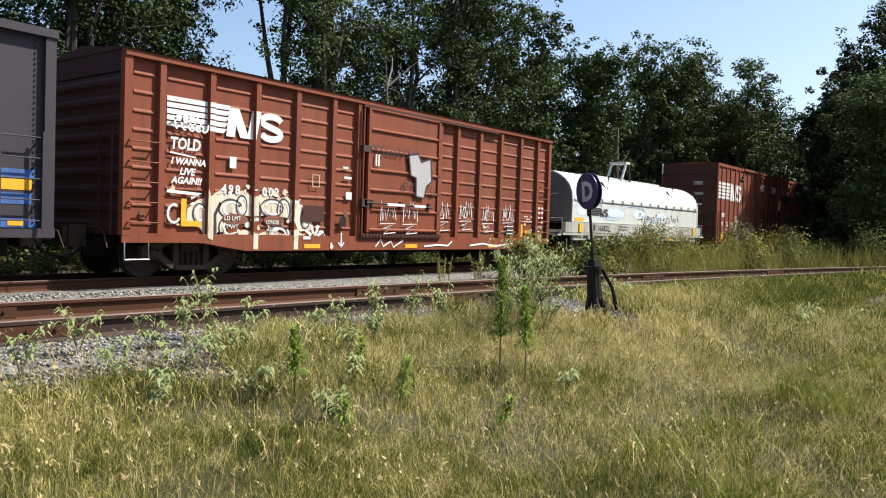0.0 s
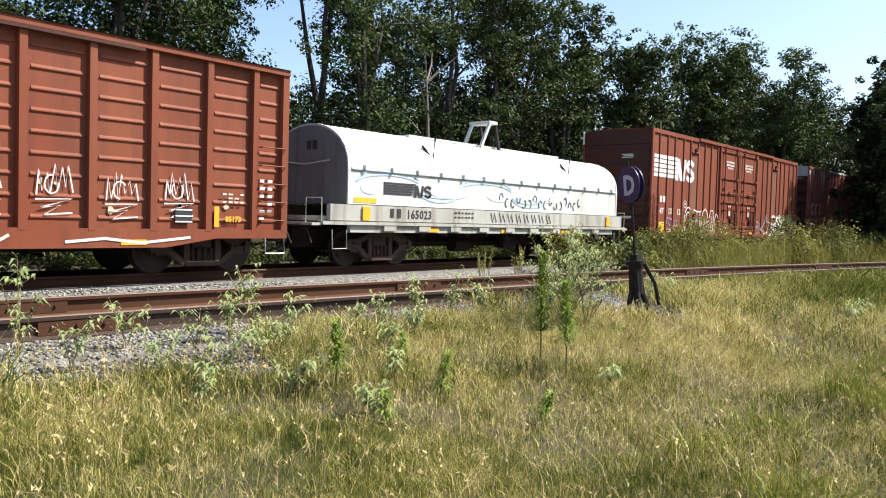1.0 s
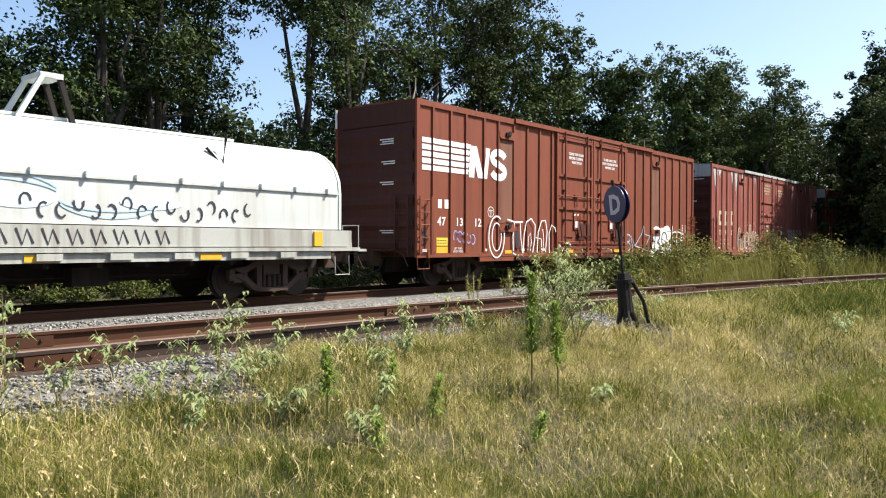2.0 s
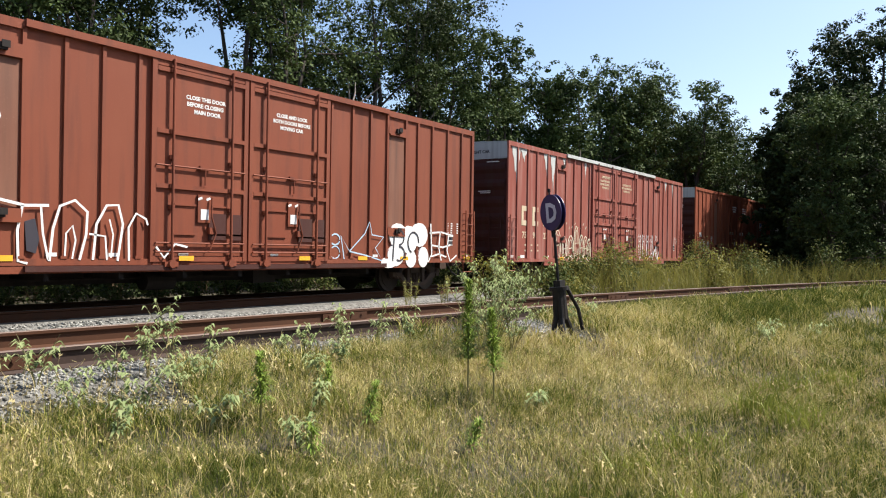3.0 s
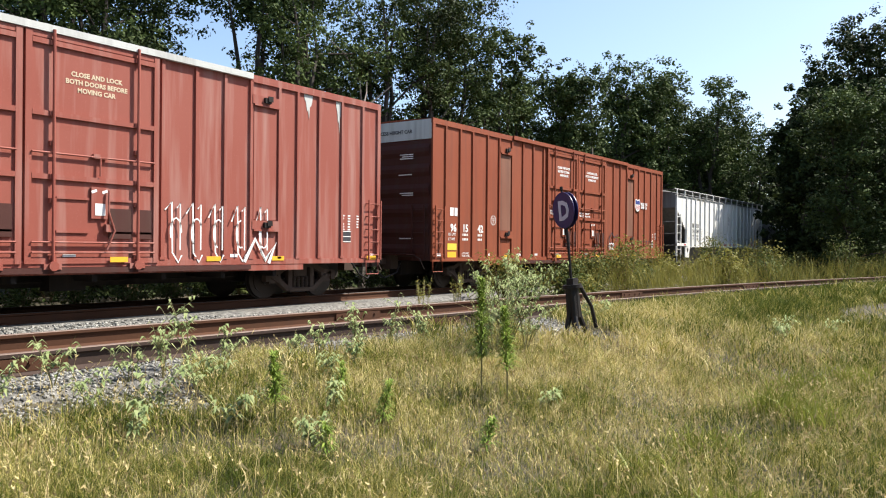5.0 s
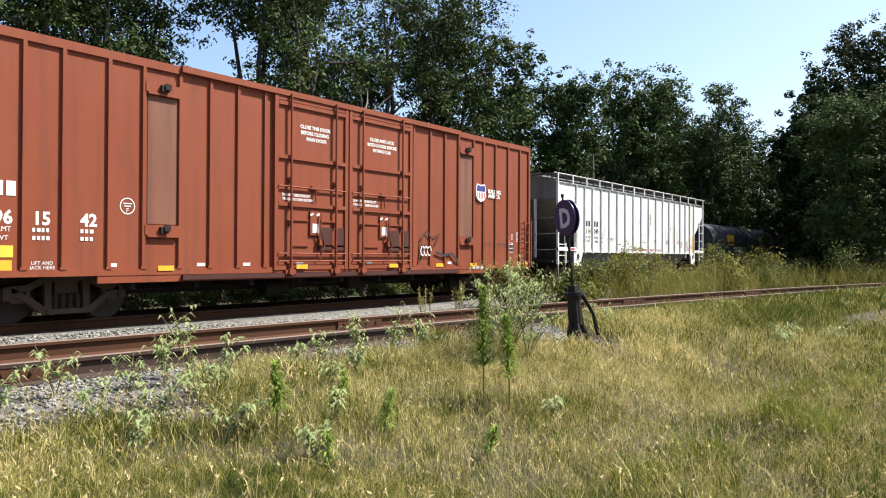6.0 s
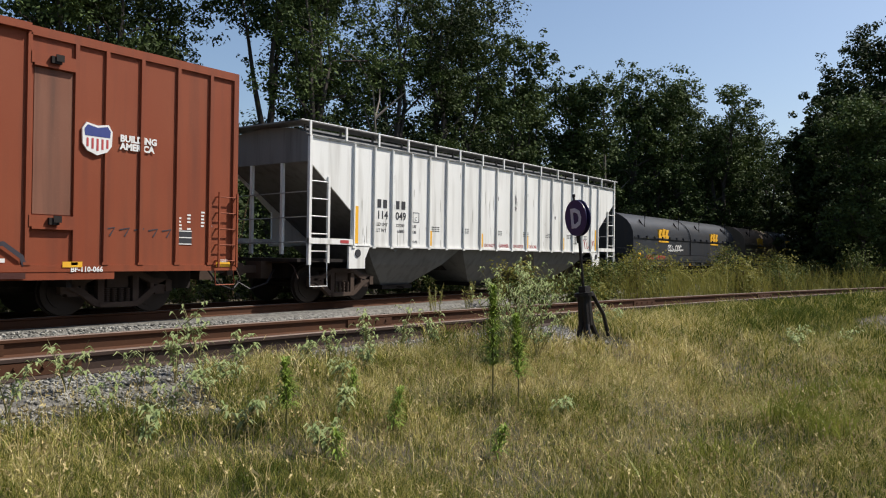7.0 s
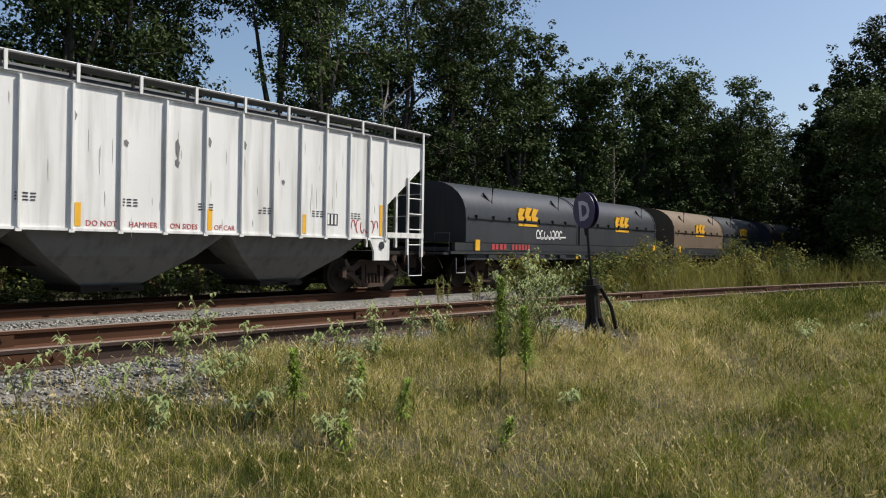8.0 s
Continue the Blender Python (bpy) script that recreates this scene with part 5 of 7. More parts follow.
        part("bolster_plate", Form().prism([(bx - 0.32, 1.43), (bx + 0.46 * 1, 1.43), (bx + 0.28, 1.10), (bx + 0.28, 0.86), (bx - 0.32, 0.86)] if out < 0 else
                                           [(bx + 0.32, 1.43), (bx - 0.46, 1.43), (bx - 0.28, 1.10), (bx - 0.28, 0.86), (bx + 0.32, 0.86)], "y", 0.02, 0.08), WHITECAR, car)
        part("jack_hole", Form().disc((bx, 0.012, 1.25), 0.10, 0.012, "y", 16), INKBLACK, car)
        add_coupler(car, x, out)
        add_truck(car, x - out * 1.60)
    # three discharge bays, grey lowered for the shade under the side
    for c in (4.3, 8.6, 12.9):
        f = Form()
        top = [(c - 2.12, 0.12, zl), (c + 2.12, 0.12, zl), (c + 2.12, WIDE - 0.12, zl), (c - 2.12, WIDE - 0.12, zl)]
        mid = [(c - 1.55, 0.42, 0.95), (c + 1.55, 0.42, 0.95), (c + 1.55, WIDE - 0.42, 0.95), (c - 1.55, WIDE - 0.42, 0.95)]
        low = [(c - 0.60, 0.95, 0.36), (c + 0.60, 0.95, 0.36), (c + 0.60, WIDE - 0.95, 0.36), (c - 0.60, WIDE - 0.95, 0.36)]
        f.add(top + mid + low, [(0, 1, 2, 3), (11, 10, 9, 8)] + [(i + 4 * k, (i + 1) % 4 + 4 * k, (i + 1) % 4 + 4 * k + 4, i + 4 * k + 4) for k in (0, 1) for i in range(4)])
        bay = part("discharge_bay", f, GREYSTEEL, car, "grey steel hopper bay, coloured dark for the shade under the side")
        g = Form().box(c - 0.66, c + 0.66, 0.85, WIDE - 0.85, 0.25, 0.37)
        g.tube([(c, 0.6, 0.31), (c, WIDE - 0.6, 0.31)], 0.03, 6)
        part("outlet_gate", g, UNDER, bay)
    part("centre_sill", Form().box(0.6, L - 0.6, MID - 0.2, MID + 0.2, 0.75, 1.1), UNDER, car)
    # stencils
    for x, t2 in ((2.46, "114"), (3.22, "049")):
        bars(car, "road_mark", x + 0.02, 2.46, 1, 2, 0.17, 0.22, 0.06, 0, INKBLACK, 0.046)
        lettering("car_number", t2, 0.30, x, 0.046, 2.17, INKBLACK, car, bold=0.006)
    lettering("weight_note", "LD LMT", 0.13, 2.46, 0.046, 1.98, INKBLACK, car)
    lettering("weight_note", "LT WT", 0.13, 2.46, 0.046, 1.82, INKBLACK, car)
    lettering("weight_note", "222200", 0.12, 3.24, 0.046, 1.98, INKBLACK, car)
    lettering("weight_note", "63800", 0.12, 3.30, 0.046, 1.82, INKBLACK, car)
    lettering("weight_note", "01-95", 0.11, 3.92, 0.046, 1.55, INKBLACK, car)
    lettering("weight_note", "LBS", 0.11, 3.96, 0.046, 1.98, INKBLACK, car)
    lettering("weight_note", "LBS", 0.11, 3.96, 0.046, 1.82, INKBLACK, car)
    g = Form().stroke([(3.98, 2.14), (4.24, 2.14), (4.24, 2.40), (3.98, 2.40), (3.98, 2.14)], 0.018, 0.046)
    part("plate_mark", g, INKBLACK, car)
    lettering("plate_letter", "C", 0.14, 4.05, 0.046, 2.18, INKBLACK, car)
    for x, z0, z1 in ((1.64, 1.50, 2.45), (4.74, 1.50, 1.92), (7.38, 1.50, 1.92), (10.18, 1.50, 1.94), (12.80, 1.50, 1.94), (15.48, 1.50, 2.3)):
        decal(car, "reflector", x, x + 0.11, z0, z1, YELLOW, 0.046)
    for x, w in ((7.58, "DO NOT"), (8.42, "HAMMER"), (9.30, "ON SIDES"), (10.34, "OF CAR")):
        lettering("warning_words", w, 0.15, x, 0.046, 1.51, INKRED, car)
    for x in (4.85, 6.35, 8.25, 9.95, 11.5, 13.1, 14.4):
        bars(car, "small_print", x, 2.02, 3, 3, 0.10, 0.022, 0.03, 0.035, INKBLACK, 0.046)
    decal(car, "stencil_box", 13.60, 13.95, 1.72, 2.0, INKBLACK, 0.046)
    for k in range(3):
        decal(car, "stencil_line", 13.60 + k * 0.12, 13.66 + k * 0.12, 1.74, 1.98, INKWHITE, 0.041)
    for x, z, h in ((7.35, 3.55, 0.18), (8.35, 3.15, 0.14), (9.45, 3.30, 0.42), (10.2, 3.42, 0.22), (11.1, 3.45, 0.2), (9.45, 2.9, 0.18), (12.2, 2.7, 0.12)):
        g = Form().prism([(x, z), (x + 0.05, z - h * 0.4), (x + 0.02, z - h), (x - 0.04, z - h * 0.7), (x - 0.05, z - h * 0.2)], "y", 0.042, 0.046)
        part("scar", g, GREYSTEEL, car)
    g = Form()
    for i in range(6):
        g.stroke(arc(14.5 + i * 0.17, 1.72, 0.07, 0.16, 70 * i, 70 * i + 200, 6), 0.025, 0.046)
    part("tag_scrawl", g, INKRED, car)
    decal(car, "red_placard", 1.05, 1.35, 1.49, 1.57, INKRED, -0.012)


def build_train():
    grey_car()
    ribbed_box_car()
    white_coil_car()
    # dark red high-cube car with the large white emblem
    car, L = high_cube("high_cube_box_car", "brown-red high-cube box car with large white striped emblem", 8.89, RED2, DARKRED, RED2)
    stripe_logo(car, 0.24, 2.30, 4.26, 4.06, 3.14, INKWHITE, -0.003, spans=ribbed_spans((0.036, 0.69, 1.46, 2.15, 3.02, 3.74, 4.56, 5.31), 0.036, 0.038, -0.002))
    bars(car, "road_mark", 0.92, 2.18, 1, 2, 0.20, 0.25, 0.08, 0, INKWHITE, SHEET)
    for x, t in ((0.90, "47"), (1.70, "13"), (2.56, "12")):
        lettering("car_number", t, 0.32, x, SHEET, 1.72, INKWHITE, car, spacing=1.15, bold=0.008)
    decal(car, "yellow_panel", 0.86, 1.34, 1.16, 1.38, LEMON, SHEET)
    decal(car, "yellow_panel", 0.86, 1.34, 0.92, 1.13, YELLOW, SHEET)
    bars(car, "small_print", 0.90, 1.29, 2, 4, 0.08, 0.02, 0.025, 0.05, INKBLACK, SHEET - 0.005)
    lettering("jack_note", "LIFT AND", 0.09, 1.62, SHEET, 1.05, INKWHITE, car)
    lettering("jack_note", "JACK HERE", 0.09, 1.60, SHEET, 0.97, INKWHITE, car)
    ring_mark(car, 3.38, 2.16, 0.15, INKWHITE)
    g = Form()
    for k in range(12):
        a = math.tau * k / 12
        g.stroke([(0.32 + 0.04 * math.cos(a), 1.42 + 0.04 * math.sin(a)), (0.32 + 0.18 * math.cos(a), 1.42 + 0.24 * math.sin(a))], 0.022, SHEET)
    part("dark_tag", g, SPRAYDARK, car)
    g = Form()
    for i in range(9):
        g.stroke(arc(1.70 + (i % 5) * 0.20, 1.42 + 0.12 * (i // 5) - 0.02 * i, 0.10, 0.14, 60 * i, 60 * i + 230, 7), 0.035, SHEET)
    part("violet_tag", g, SPRAYVIOLET, car)
    # tall looping white outline letters
    g = Form()
    g.stroke(arc(3.62, 1.42, 0.40, 0.62, 60, 400, 22), 0.048, -0.004)
    g.stroke(arc(3.62, 1.42, 0.24, 0.42, 0, 360, 18), 0.04, -0.004)
    part("outline_tag", g, SPRAYWHITE, car)
    for line, width in (([(4.18, 1.96), (4.60, 1.88), (5.02, 1.90)], 0.05), ([(4.56, 1.88), (4.48, 1.45), (4.50, 0.92), (4.66, 0.88)], 0.045), ([(4.88, 1.86), (4.92, 1.40), (5.02, 0.94)], 0.04),
                        ([(5.04, 0.92), (5.10, 1.50), (5.22, 1.90), (5.50, 2.02), (5.74, 1.82), (5.72, 1.40), (5.60, 0.94)], 0.048), ([(5.32, 0.96), (5.34, 1.42), (5.46, 1.56), (5.52, 1.30), (5.46, 0.96)], 0.032),
                        ([(5.86, 0.94), (5.92, 1.60), (6.12, 1.96), (6.36, 1.98), (6.46, 1.62), (6.36, 0.92)], 0.048), ([(5.78, 1.42), (6.10, 1.38), (6.14, 0.94)], 0.036), ([(6.18, 1.70), (6.26, 1.42), (6.22, 0.98)], 0.03),
                        ([(6.60, 0.92), (6.58, 1.56), (6.74, 1.84), (6.96, 1.74), (7.0, 1.62)], 0.042)):
        part("outline_tag", Form().stroke(line, width, -0.004), SPRAYWHITE, car)
    part("dark_tag", Form().prism([(4.60, 1.60), (4.78, 1.66), (4.86, 1.30), (4.80, 1.05), (4.64, 1.10)], "y", -0.004, 0.03), SPRAYDARK, car)
    g = Form().stroke([(7.16, 1.2), (7.35, 0.98), (7.6, 1.26), (7.9, 1.2)], 0.045, -0.056)
    part("outline_tag", g, SPRAYWHITE, car)
    g = Form()
    g.stroke([(12.75, 0.95), (12.62, 1.55), (12.95, 1.15), (13.55, 1.62), (13.75, 1.95), (13.85, 1.6), (14.35, 1.55), (14.0, 1.25), (14.3, 0.9), (13.6, 1.05), (12.95, 1.15)], 0.035, -0.002)
    g.stroke(arc(12.45, 1.45, 0.18, 0.14, 0, 340, 10), 0.04, SHEET)
    g.stroke(arc(12.45, 1.12, 0.18, 0.16, 0, 340, 10), 0.03, SHEET)
    part("fish_tag", g, SPRAYSKY, car)
    for i, (x, z, w, h) in enumerate(((15.0, 1.60, 0.8, 0.7), (14.9, 1.05, 0.75, 0.6), (15.5, 1.5, 0.8, 0.8), (16.0, 1.65, 0.8, 0.7), (16.2, 1.0, 0.5, 0.6), (15.6, 0.95, 0.5, 0.5), (14.6, 0.85, 0.7, 0.3))):
        part("white_piece", Form().prism(arc(x, z, w / 2, h / 2, 0, 342, 14), "y", -0.004 - 0.0007 * i, 0.04), SPRAYWHITE, car, "solid white spray-painted lettering")
    for line in ([(16.55, 2.0), (16.62, 1.1), (16.45, 0.86)], [(16.5, 1.72), (17.1, 1.76), (17.75, 1.66)], [(17.05, 1.78), (16.98, 1.3), (17.12, 0.9)], [(16.6, 1.36), (17.2, 1.30), (17.6, 1.38)],
                 [(17.5, 1.7), (17.42, 1.2), (17.6, 0.88), (17.95, 1.06)], [(16.6, 1.02), (17.0, 1.1), (17.4, 1.0)]):
        part("white_piece", Form().stroke(line, 0.05, -0.004), SPRAYWHITE, car)
    g = Form()
    g.stroke([(14.75, 0.9), (14.82, 1.7)] + arc(15.05, 1.55, 0.2, 0.2, 120, -90, 8) + arc(15.05, 1.1, 0.24, 0.2, 90, -120, 8), 0.05, -0.012)
    g.stroke(arc(15.7, 1.42, 0.26, 0.3, 0, 250, 10), 0.05, -0.012)
    part("dark_tag", g, SPRAYDARK, car)
    end_print(car, ((0.8, 4.02, 3), (0.75, 3.42, 2), (0.8, 2.86, 2), (0.8, 1.55, 2)))
    door_notes(car, False, INKWHITE)
    # faded red car
    car, L = high_cube("high_cube_box_car", "faded pinkish-red high-cube box car with peeling grey roof edge", 30.0, RED3, GREYEND, GREYEND)
    f = Form()
    for x, z, w in ((1.05, 2.15, 0.40), (1.86, 2.15, 0.44), (2.72, 2.17, 0.38)):
        f.box(x, x + w * 0.36, SHEET - 0.004, SHEET, z, z + 0.70)
        f.box(x, x + w, SHEET - 0.005, SHEET, z + 0.52, z + 0.70)
        f.box(x + w * 0.2, x + w, SHEET - 0.006, SHEET, z, z + 0.18)
    part("road_mark", f, INKCREAM, car)
    for x, t in ((1.10, "75"), (1.90, "90"), (2.74, "27")):
        lettering("car_number", t, 0.32, x, SHEET, 1.70, INKCREAM, car, spacing=1.1, bold=0.008)
    bars(car, "small_print", 1.3, 1.42, 2, 3, 0.12, 0.06, 0.35, 0.14, INKCREAM, SHEET)
    decal(car, "white_label", 1.0, 1.3, 0.98, 1.08, INKWHITE, SHEET)
    ring_mark(car, 3.95, 2.22, 0.17, INKCREAM)
    end_print(car, ((0.35, 4.32, 1), (0.7, 3.3, 2)))
    end_words(car, "EXCESS HEIGHT CAR", 0.15, 2.2, 4.66, INKBLACK)
    door_notes(car, True, INKCREAM)
    g = Form()
    for i, (x, w, h) in enumerate(((3.85, 0.50, 1.25), (4.45, 0.42, 1.0), (5.0, 0.55, 1.05), (5.5, 0.40, 1.45), (6.0, 0.42, 1.1), (6.4, 0.42, 1.05), (6.75, 0.36, 0.95))):
        zc = 0.82 + h / 2
        for k in (0, 0.16):
            g.stroke(arc(x, zc, w / 2 - k * 0.7, h / 2 - k, -60 + 20 * i, 285 + 20 * i, 14), 0.045 if k == 0 else 0.03, -0.006)
        g.stroke([(x - w * 0.3, zc), (x + w * 0.3, zc + 0.05)], 0.035, -0.006)
    for i in range(10):
        x = 4.4 + 0.26 * i
        g.stroke([(x, 2.2 + 0.1 * math.sin(i * 2)), (x + 0.07, 2.3 + 0.1 * math.sin(i * 2))], 0.03, SHEET)
    part("outline_tag", g, SPRAYCREAM, car, "cream bubble-letter graffiti outline")
    g = Form()
    for i, x in enumerate((12.45, 12.95, 13.5, 14.1, 14.75)):
        g.stroke([(x - 0.16, 1.95 - 0.06 * i), (x, 2.12), (x + 0.02, 1.1), (x + 0.16, 0.9), (x + 0.24, 1.05)], 0.035, -0.006)
        g.stroke([(x + 0.12, 2.0), (x + 0.2, 2.1), (x + 0.2, 1.15)], 0.03, -0.006)
        g.stroke(arc(x + 0.1, 1.5, 0.13, 0.3, 30 * i, 30 * i + 200, 7), 0.03, -0.006)
    g.stroke([(14.3, 0.9), (14.6, 1.4), (14.9, 0.95), (15.2, 1.3), (15.0, 0.86)], 0.09, -0.006)
    part("outline_tag", g, SPRAYWHITE, car)
    # peeled grey patches under the roof edge
    for x, w, d in ((0.3, 0.6, 1.3), (0.9, 0.5, 0.5), (2.7, 0.45, 0.9), (3.25, 0.40, 1.5), (4.3, 0.25, 0.5), (6.3, 0.2, 0.7), (7.3 - 0.6, 0.2, 0.5), (16.1, 0.3, 0.6), (17.2, 0.22, 0.8)):
        g = Form().prism([(x, 4.90), (x + w, 4.90), (x + w * 0.92, 4.9 - d * 0.28), (x + w * 0.80, 4.9 - d * 0.45), (x + w * 0.66, 4.9 - d * 0.52), (x + w * 0.58, 4.9 - d), (x + w * 0.48, 4.9 - d * 0.62),
                          (x + w * 0.36, 4.9 - d * 0.70), (x + w * 0.24, 4.9 - d * 0.34), (x + w * 0.08, 4.9 - d * 0.22)], "y", SHEET - 0.004, SHEET)
        part("peeled_patch", g, GREYEND, car)
    # orange-red car
    car, L = high_cube("high_cube_box_car", "clean orange-red high-cube box car with shield emblem", 51.25, RED4, GREYEND, RED4)
    bars(car, "road_mark", 0.95, 2.22, 1, 2, 0.18, 0.25, 0.05, 0, INKWHITE, SHEET)
    for x, t in ((0.97, "96"), (1.62, "15"), (2.48, "42")):
        lettering("car_number", t, 0.32, x, SHEET, 1.75, INKWHITE, car, bold=0.010)
    lettering("weight_note", "LD LMT", 0.12, 0.86, SHEET, 1.62, INKWHITE, car)
    lettering("weight_note", "LT WT", 0.12, 0.86, SHEET, 1.47, INKWHITE, car)
    bars(car, "small_print", 1.62, 1.62, 2, 4, 0.06, 0.07, 0.02, 0.07, INKWHITE, SHEET)
    bars(car, "small_print", 2.48, 1.62, 2, 3, 0.07, 0.07, 0.02, 0.07, INKWHITE, SHEET)
    decal(car, "yellow_panel", 0.82, 1.30, 1.18, 1.38, LEMON, SHEET)
    decal(car, "yellow_panel", 0.82, 1.28, 0.92, 1.13, YELLOW, SHEET)
    lettering("jack_note", "LIFT AND", 0.09, 1.60, SHEET, 1.05, INKWHITE, car)
    lettering("jack_note", "JACK HERE", 0.09, 1.58, SHEET, 0.97, INKWHITE, car)
    ring_mark(car, 3.41, 2.16, 0.15, INKWHITE)
    door_notes(car, False, INKWHITE)
    end_print(car, ((0.7, 4.0, 3), (0.75, 3.4, 1), (0.7, 2.85, 2), (0.7, 1.5, 1)))
    end_words(car, "EXCESS HEIGHT CAR", 0.15, 2.2, 4.66, INKBLACK)
    for x0 in (7.3, 9.72):
        lettering("door_notice", "DO NOT USE FORKLIFT", 0.085, x0, 0.004, 2.62, INKWHITE, car, bold=0.003)
        lettering("door_notice", "TRUCK TO OPEN DOORS", 0.085, x0, 0.004, 2.52, INKWHITE, car, bold=0.003)
    shield = [(15.42, 3.42), (15.50, 3.54), (15.71, 3.50), (15.92, 3.54), (16.00, 3.42), (15.99, 3.15), (15.90, 3.03), (15.71, 2.96), (15.52, 3.03), (15.43, 3.15)]
    part("shield_emblem", Form().prism(shield, "y", -0.006, 0.03), INKWHITE, car, "blue and white shield emblem")
    g = Form().prism([(15.46, 3.42), (15.52, 3.50), (15.71, 3.46), (15.90, 3.50), (15.96, 3.42), (15.95, 3.30), (15.47, 3.30)], "y", -0.010, -0.006)
    part("shield_field", g, NAVY, car)
    g = Form()
    for k in range(5):
        x = 15.50 + k * 0.095
        g.box(x, x + 0.04, -0.010, -0.006, 3.04 + 0.03 * abs(k - 2), 3.26)
    part("shield_stripe", g, INKRED, car)
    lettering("slogan", "BUILDING", 0.17, 16.17, 0.02, 3.28, INKWHITE, car, bold=0.008)
    lettering("slogan", "AMERICA", 0.17, 16.17, 0.02, 3.13, INKWHITE, car, bold=0.008)
    lettering("part_mark", "BF-110-066", 0.13, 15.25, -0.004, 0.84, INKWHITE, car, bold=0.004)
    g = Form()
    g.stroke([(12.55, 1.1), (12.6, 1.75), (12.85, 1.95), (13.1, 1.75), (13.5, 1.9), (13.25, 1.55)], 0.05, -0.004)
    g.stroke([(13.3, 1.35), (13.7, 1.25), (14.1, 1.32), (14.4, 1.1), (14.45, 0.95)], 0.08, -0.004)
    g.stroke([(12.5, 1.0), (12.62, 1.4), (12.8, 1.6)], 0.04, -0.004)
    for i in range(5):
        g.stroke([(15.9 + i * 0.3, 1.62), (16.1 + i * 0.3, 1.66), (16.0 + i * 0.3, 1.5)], 0.03, SHEET)
    part("dark_tag", g, SPRAYDARK, car)
    g = Form()
    for k in range(3):
        g.stroke(arc(12.65 + 0.16 * k, 1.38, 0.09, 0.13, 0, 300, 8), 0.035, -0.006)
    part("tag_scrawl", g, SPRAYWHITE, car)
    covered_hopper()
    black_coil_car(90.8, (BLACKHOOD, BLACKHOOD), True)
    black_coil_car(107.9, (TANHOOD, BLACKHOOD), False)
    black_coil_car(125.0, (BLACKHOOD, BLACKHOOD), False)


build_train()


# ---- derail marker stand
def build_marker():
    x, y = 9.67, 4.70
    zg = float(land(x, y))
    stand = tagged(new("derail_stand"), "black iron switch stand with round blue letter sign", "switch stand")
    stand.matrix_basis = pose(x, y, zg, -4.8, -2.4, 0)
    f = Form()
    for a in (35, 145, 215, 325):
        c, s = math.cos(radians(a)), math.sin(radians(a))
        f.tube([(c * 0.20, s * 0.18, 0.0), (c * 0.15, s * 0.14, 0.10), (c * 0.08, s * 0.07, 0.30), (c * 0.06, s * 0.055, 0.66)], [0.04, 0.036, 0.04, 0.04], 8)
    f.tube([(0, 0, 0.0), (0, 0, 0.40)], 0.03, 8)
    f.tube([(0, 0, 0.28), (0, 0, 0.68)], [0.085, 0.095], 12)
    f.disc((0, 0, 0.70), 0.13, 0.025, "z", 20)
    f.box(-0.24, 0.24, -0.20, 0.20, -0.12, 0.015)
    part("base_casting", f, BLACKIRON, stand)
    f = Form().box(-0.05, 0.10, -0.05, 0.05, 0.725, 0.81)
    f.disc((0.11, 0.0, 0.77), 0.04, 0.03, "x", 12)
    part("lock_housing", f, BLACKIRON, stand)
    f = Form().tube([(0.13, -0.05, 0.72), (0.18, -0.08, 0.60), (0.30, -0.12, 0.40), (0.36, -0.14, 0.10)], [0.03, 0.028, 0.026, 0.03], 8)
    part("throw_lever", f, BLACKIRON, stand)
    part("mast", Form().tube([(0, 0, 0.72), (0, 0, 1.50)], 0.020, 8), BLACKIRON, stand)
    f = Form().tube([(0, 0.03, 1.40), (0, 0.03, 2.03)], 0.014, 8)
    f.disc((0, 0.03, 2.045), 0.022, 0.022, "z", 8)
    part("sign_spine", f, BLACKIRON, stand)
    turn = pose(0, 0, 0, 0, 0, -118)
    front = part("sign_disc", Form().disc((0, -0.03, 1.74), 0.246, 0.006, "y", 40), BLUE, stand, "round blue sign with a white letter D")
    front.matrix_basis = turn
    rear = part("sign_disc", Form().disc((0, 0.035, 1.74), 0.246, 0.006, "y", 40), BLUE, stand)
    rear.matrix_basis = turn
    lettering("sign_letter", "D", 0.36, -0.115, -0.038, 1.615, SILVER_SIGN, front, bold=0.012, width=0.95)


SILVER_SIGN = plain("worn_white_letter", (0.50, 0.48, 0.55))


# ---- plants
def leaf_quads(centres, normals, length, width, rng):
    """Diamond leaves at the centres, facing roughly along the normals."""
    n = len(centres)
    nn = normals + rng.normal(0, 0.36, (n, 3))
    nn /= np.linalg.norm(nn, axis=1)[:, None]
    a = np.cross(nn, rng.normal(size=(n, 3)))
    a /= np.linalg.norm(a, axis=1)[:, None]
    b = np.cross(nn, a)
    le = (length * rng.uniform(0.6, 1.25, n))[:, None]
    wi = (width * rng.uniform(0.6, 1.2, n))[:, None]
    bend = nn * le * rng.uniform(-0.15, 0.3, n)[:, None]
    return np.stack([centres - a * le / 2, centres + b * wi / 2 + bend, centres + a * le / 2, centres - b * wi / 2 + bend], 1)


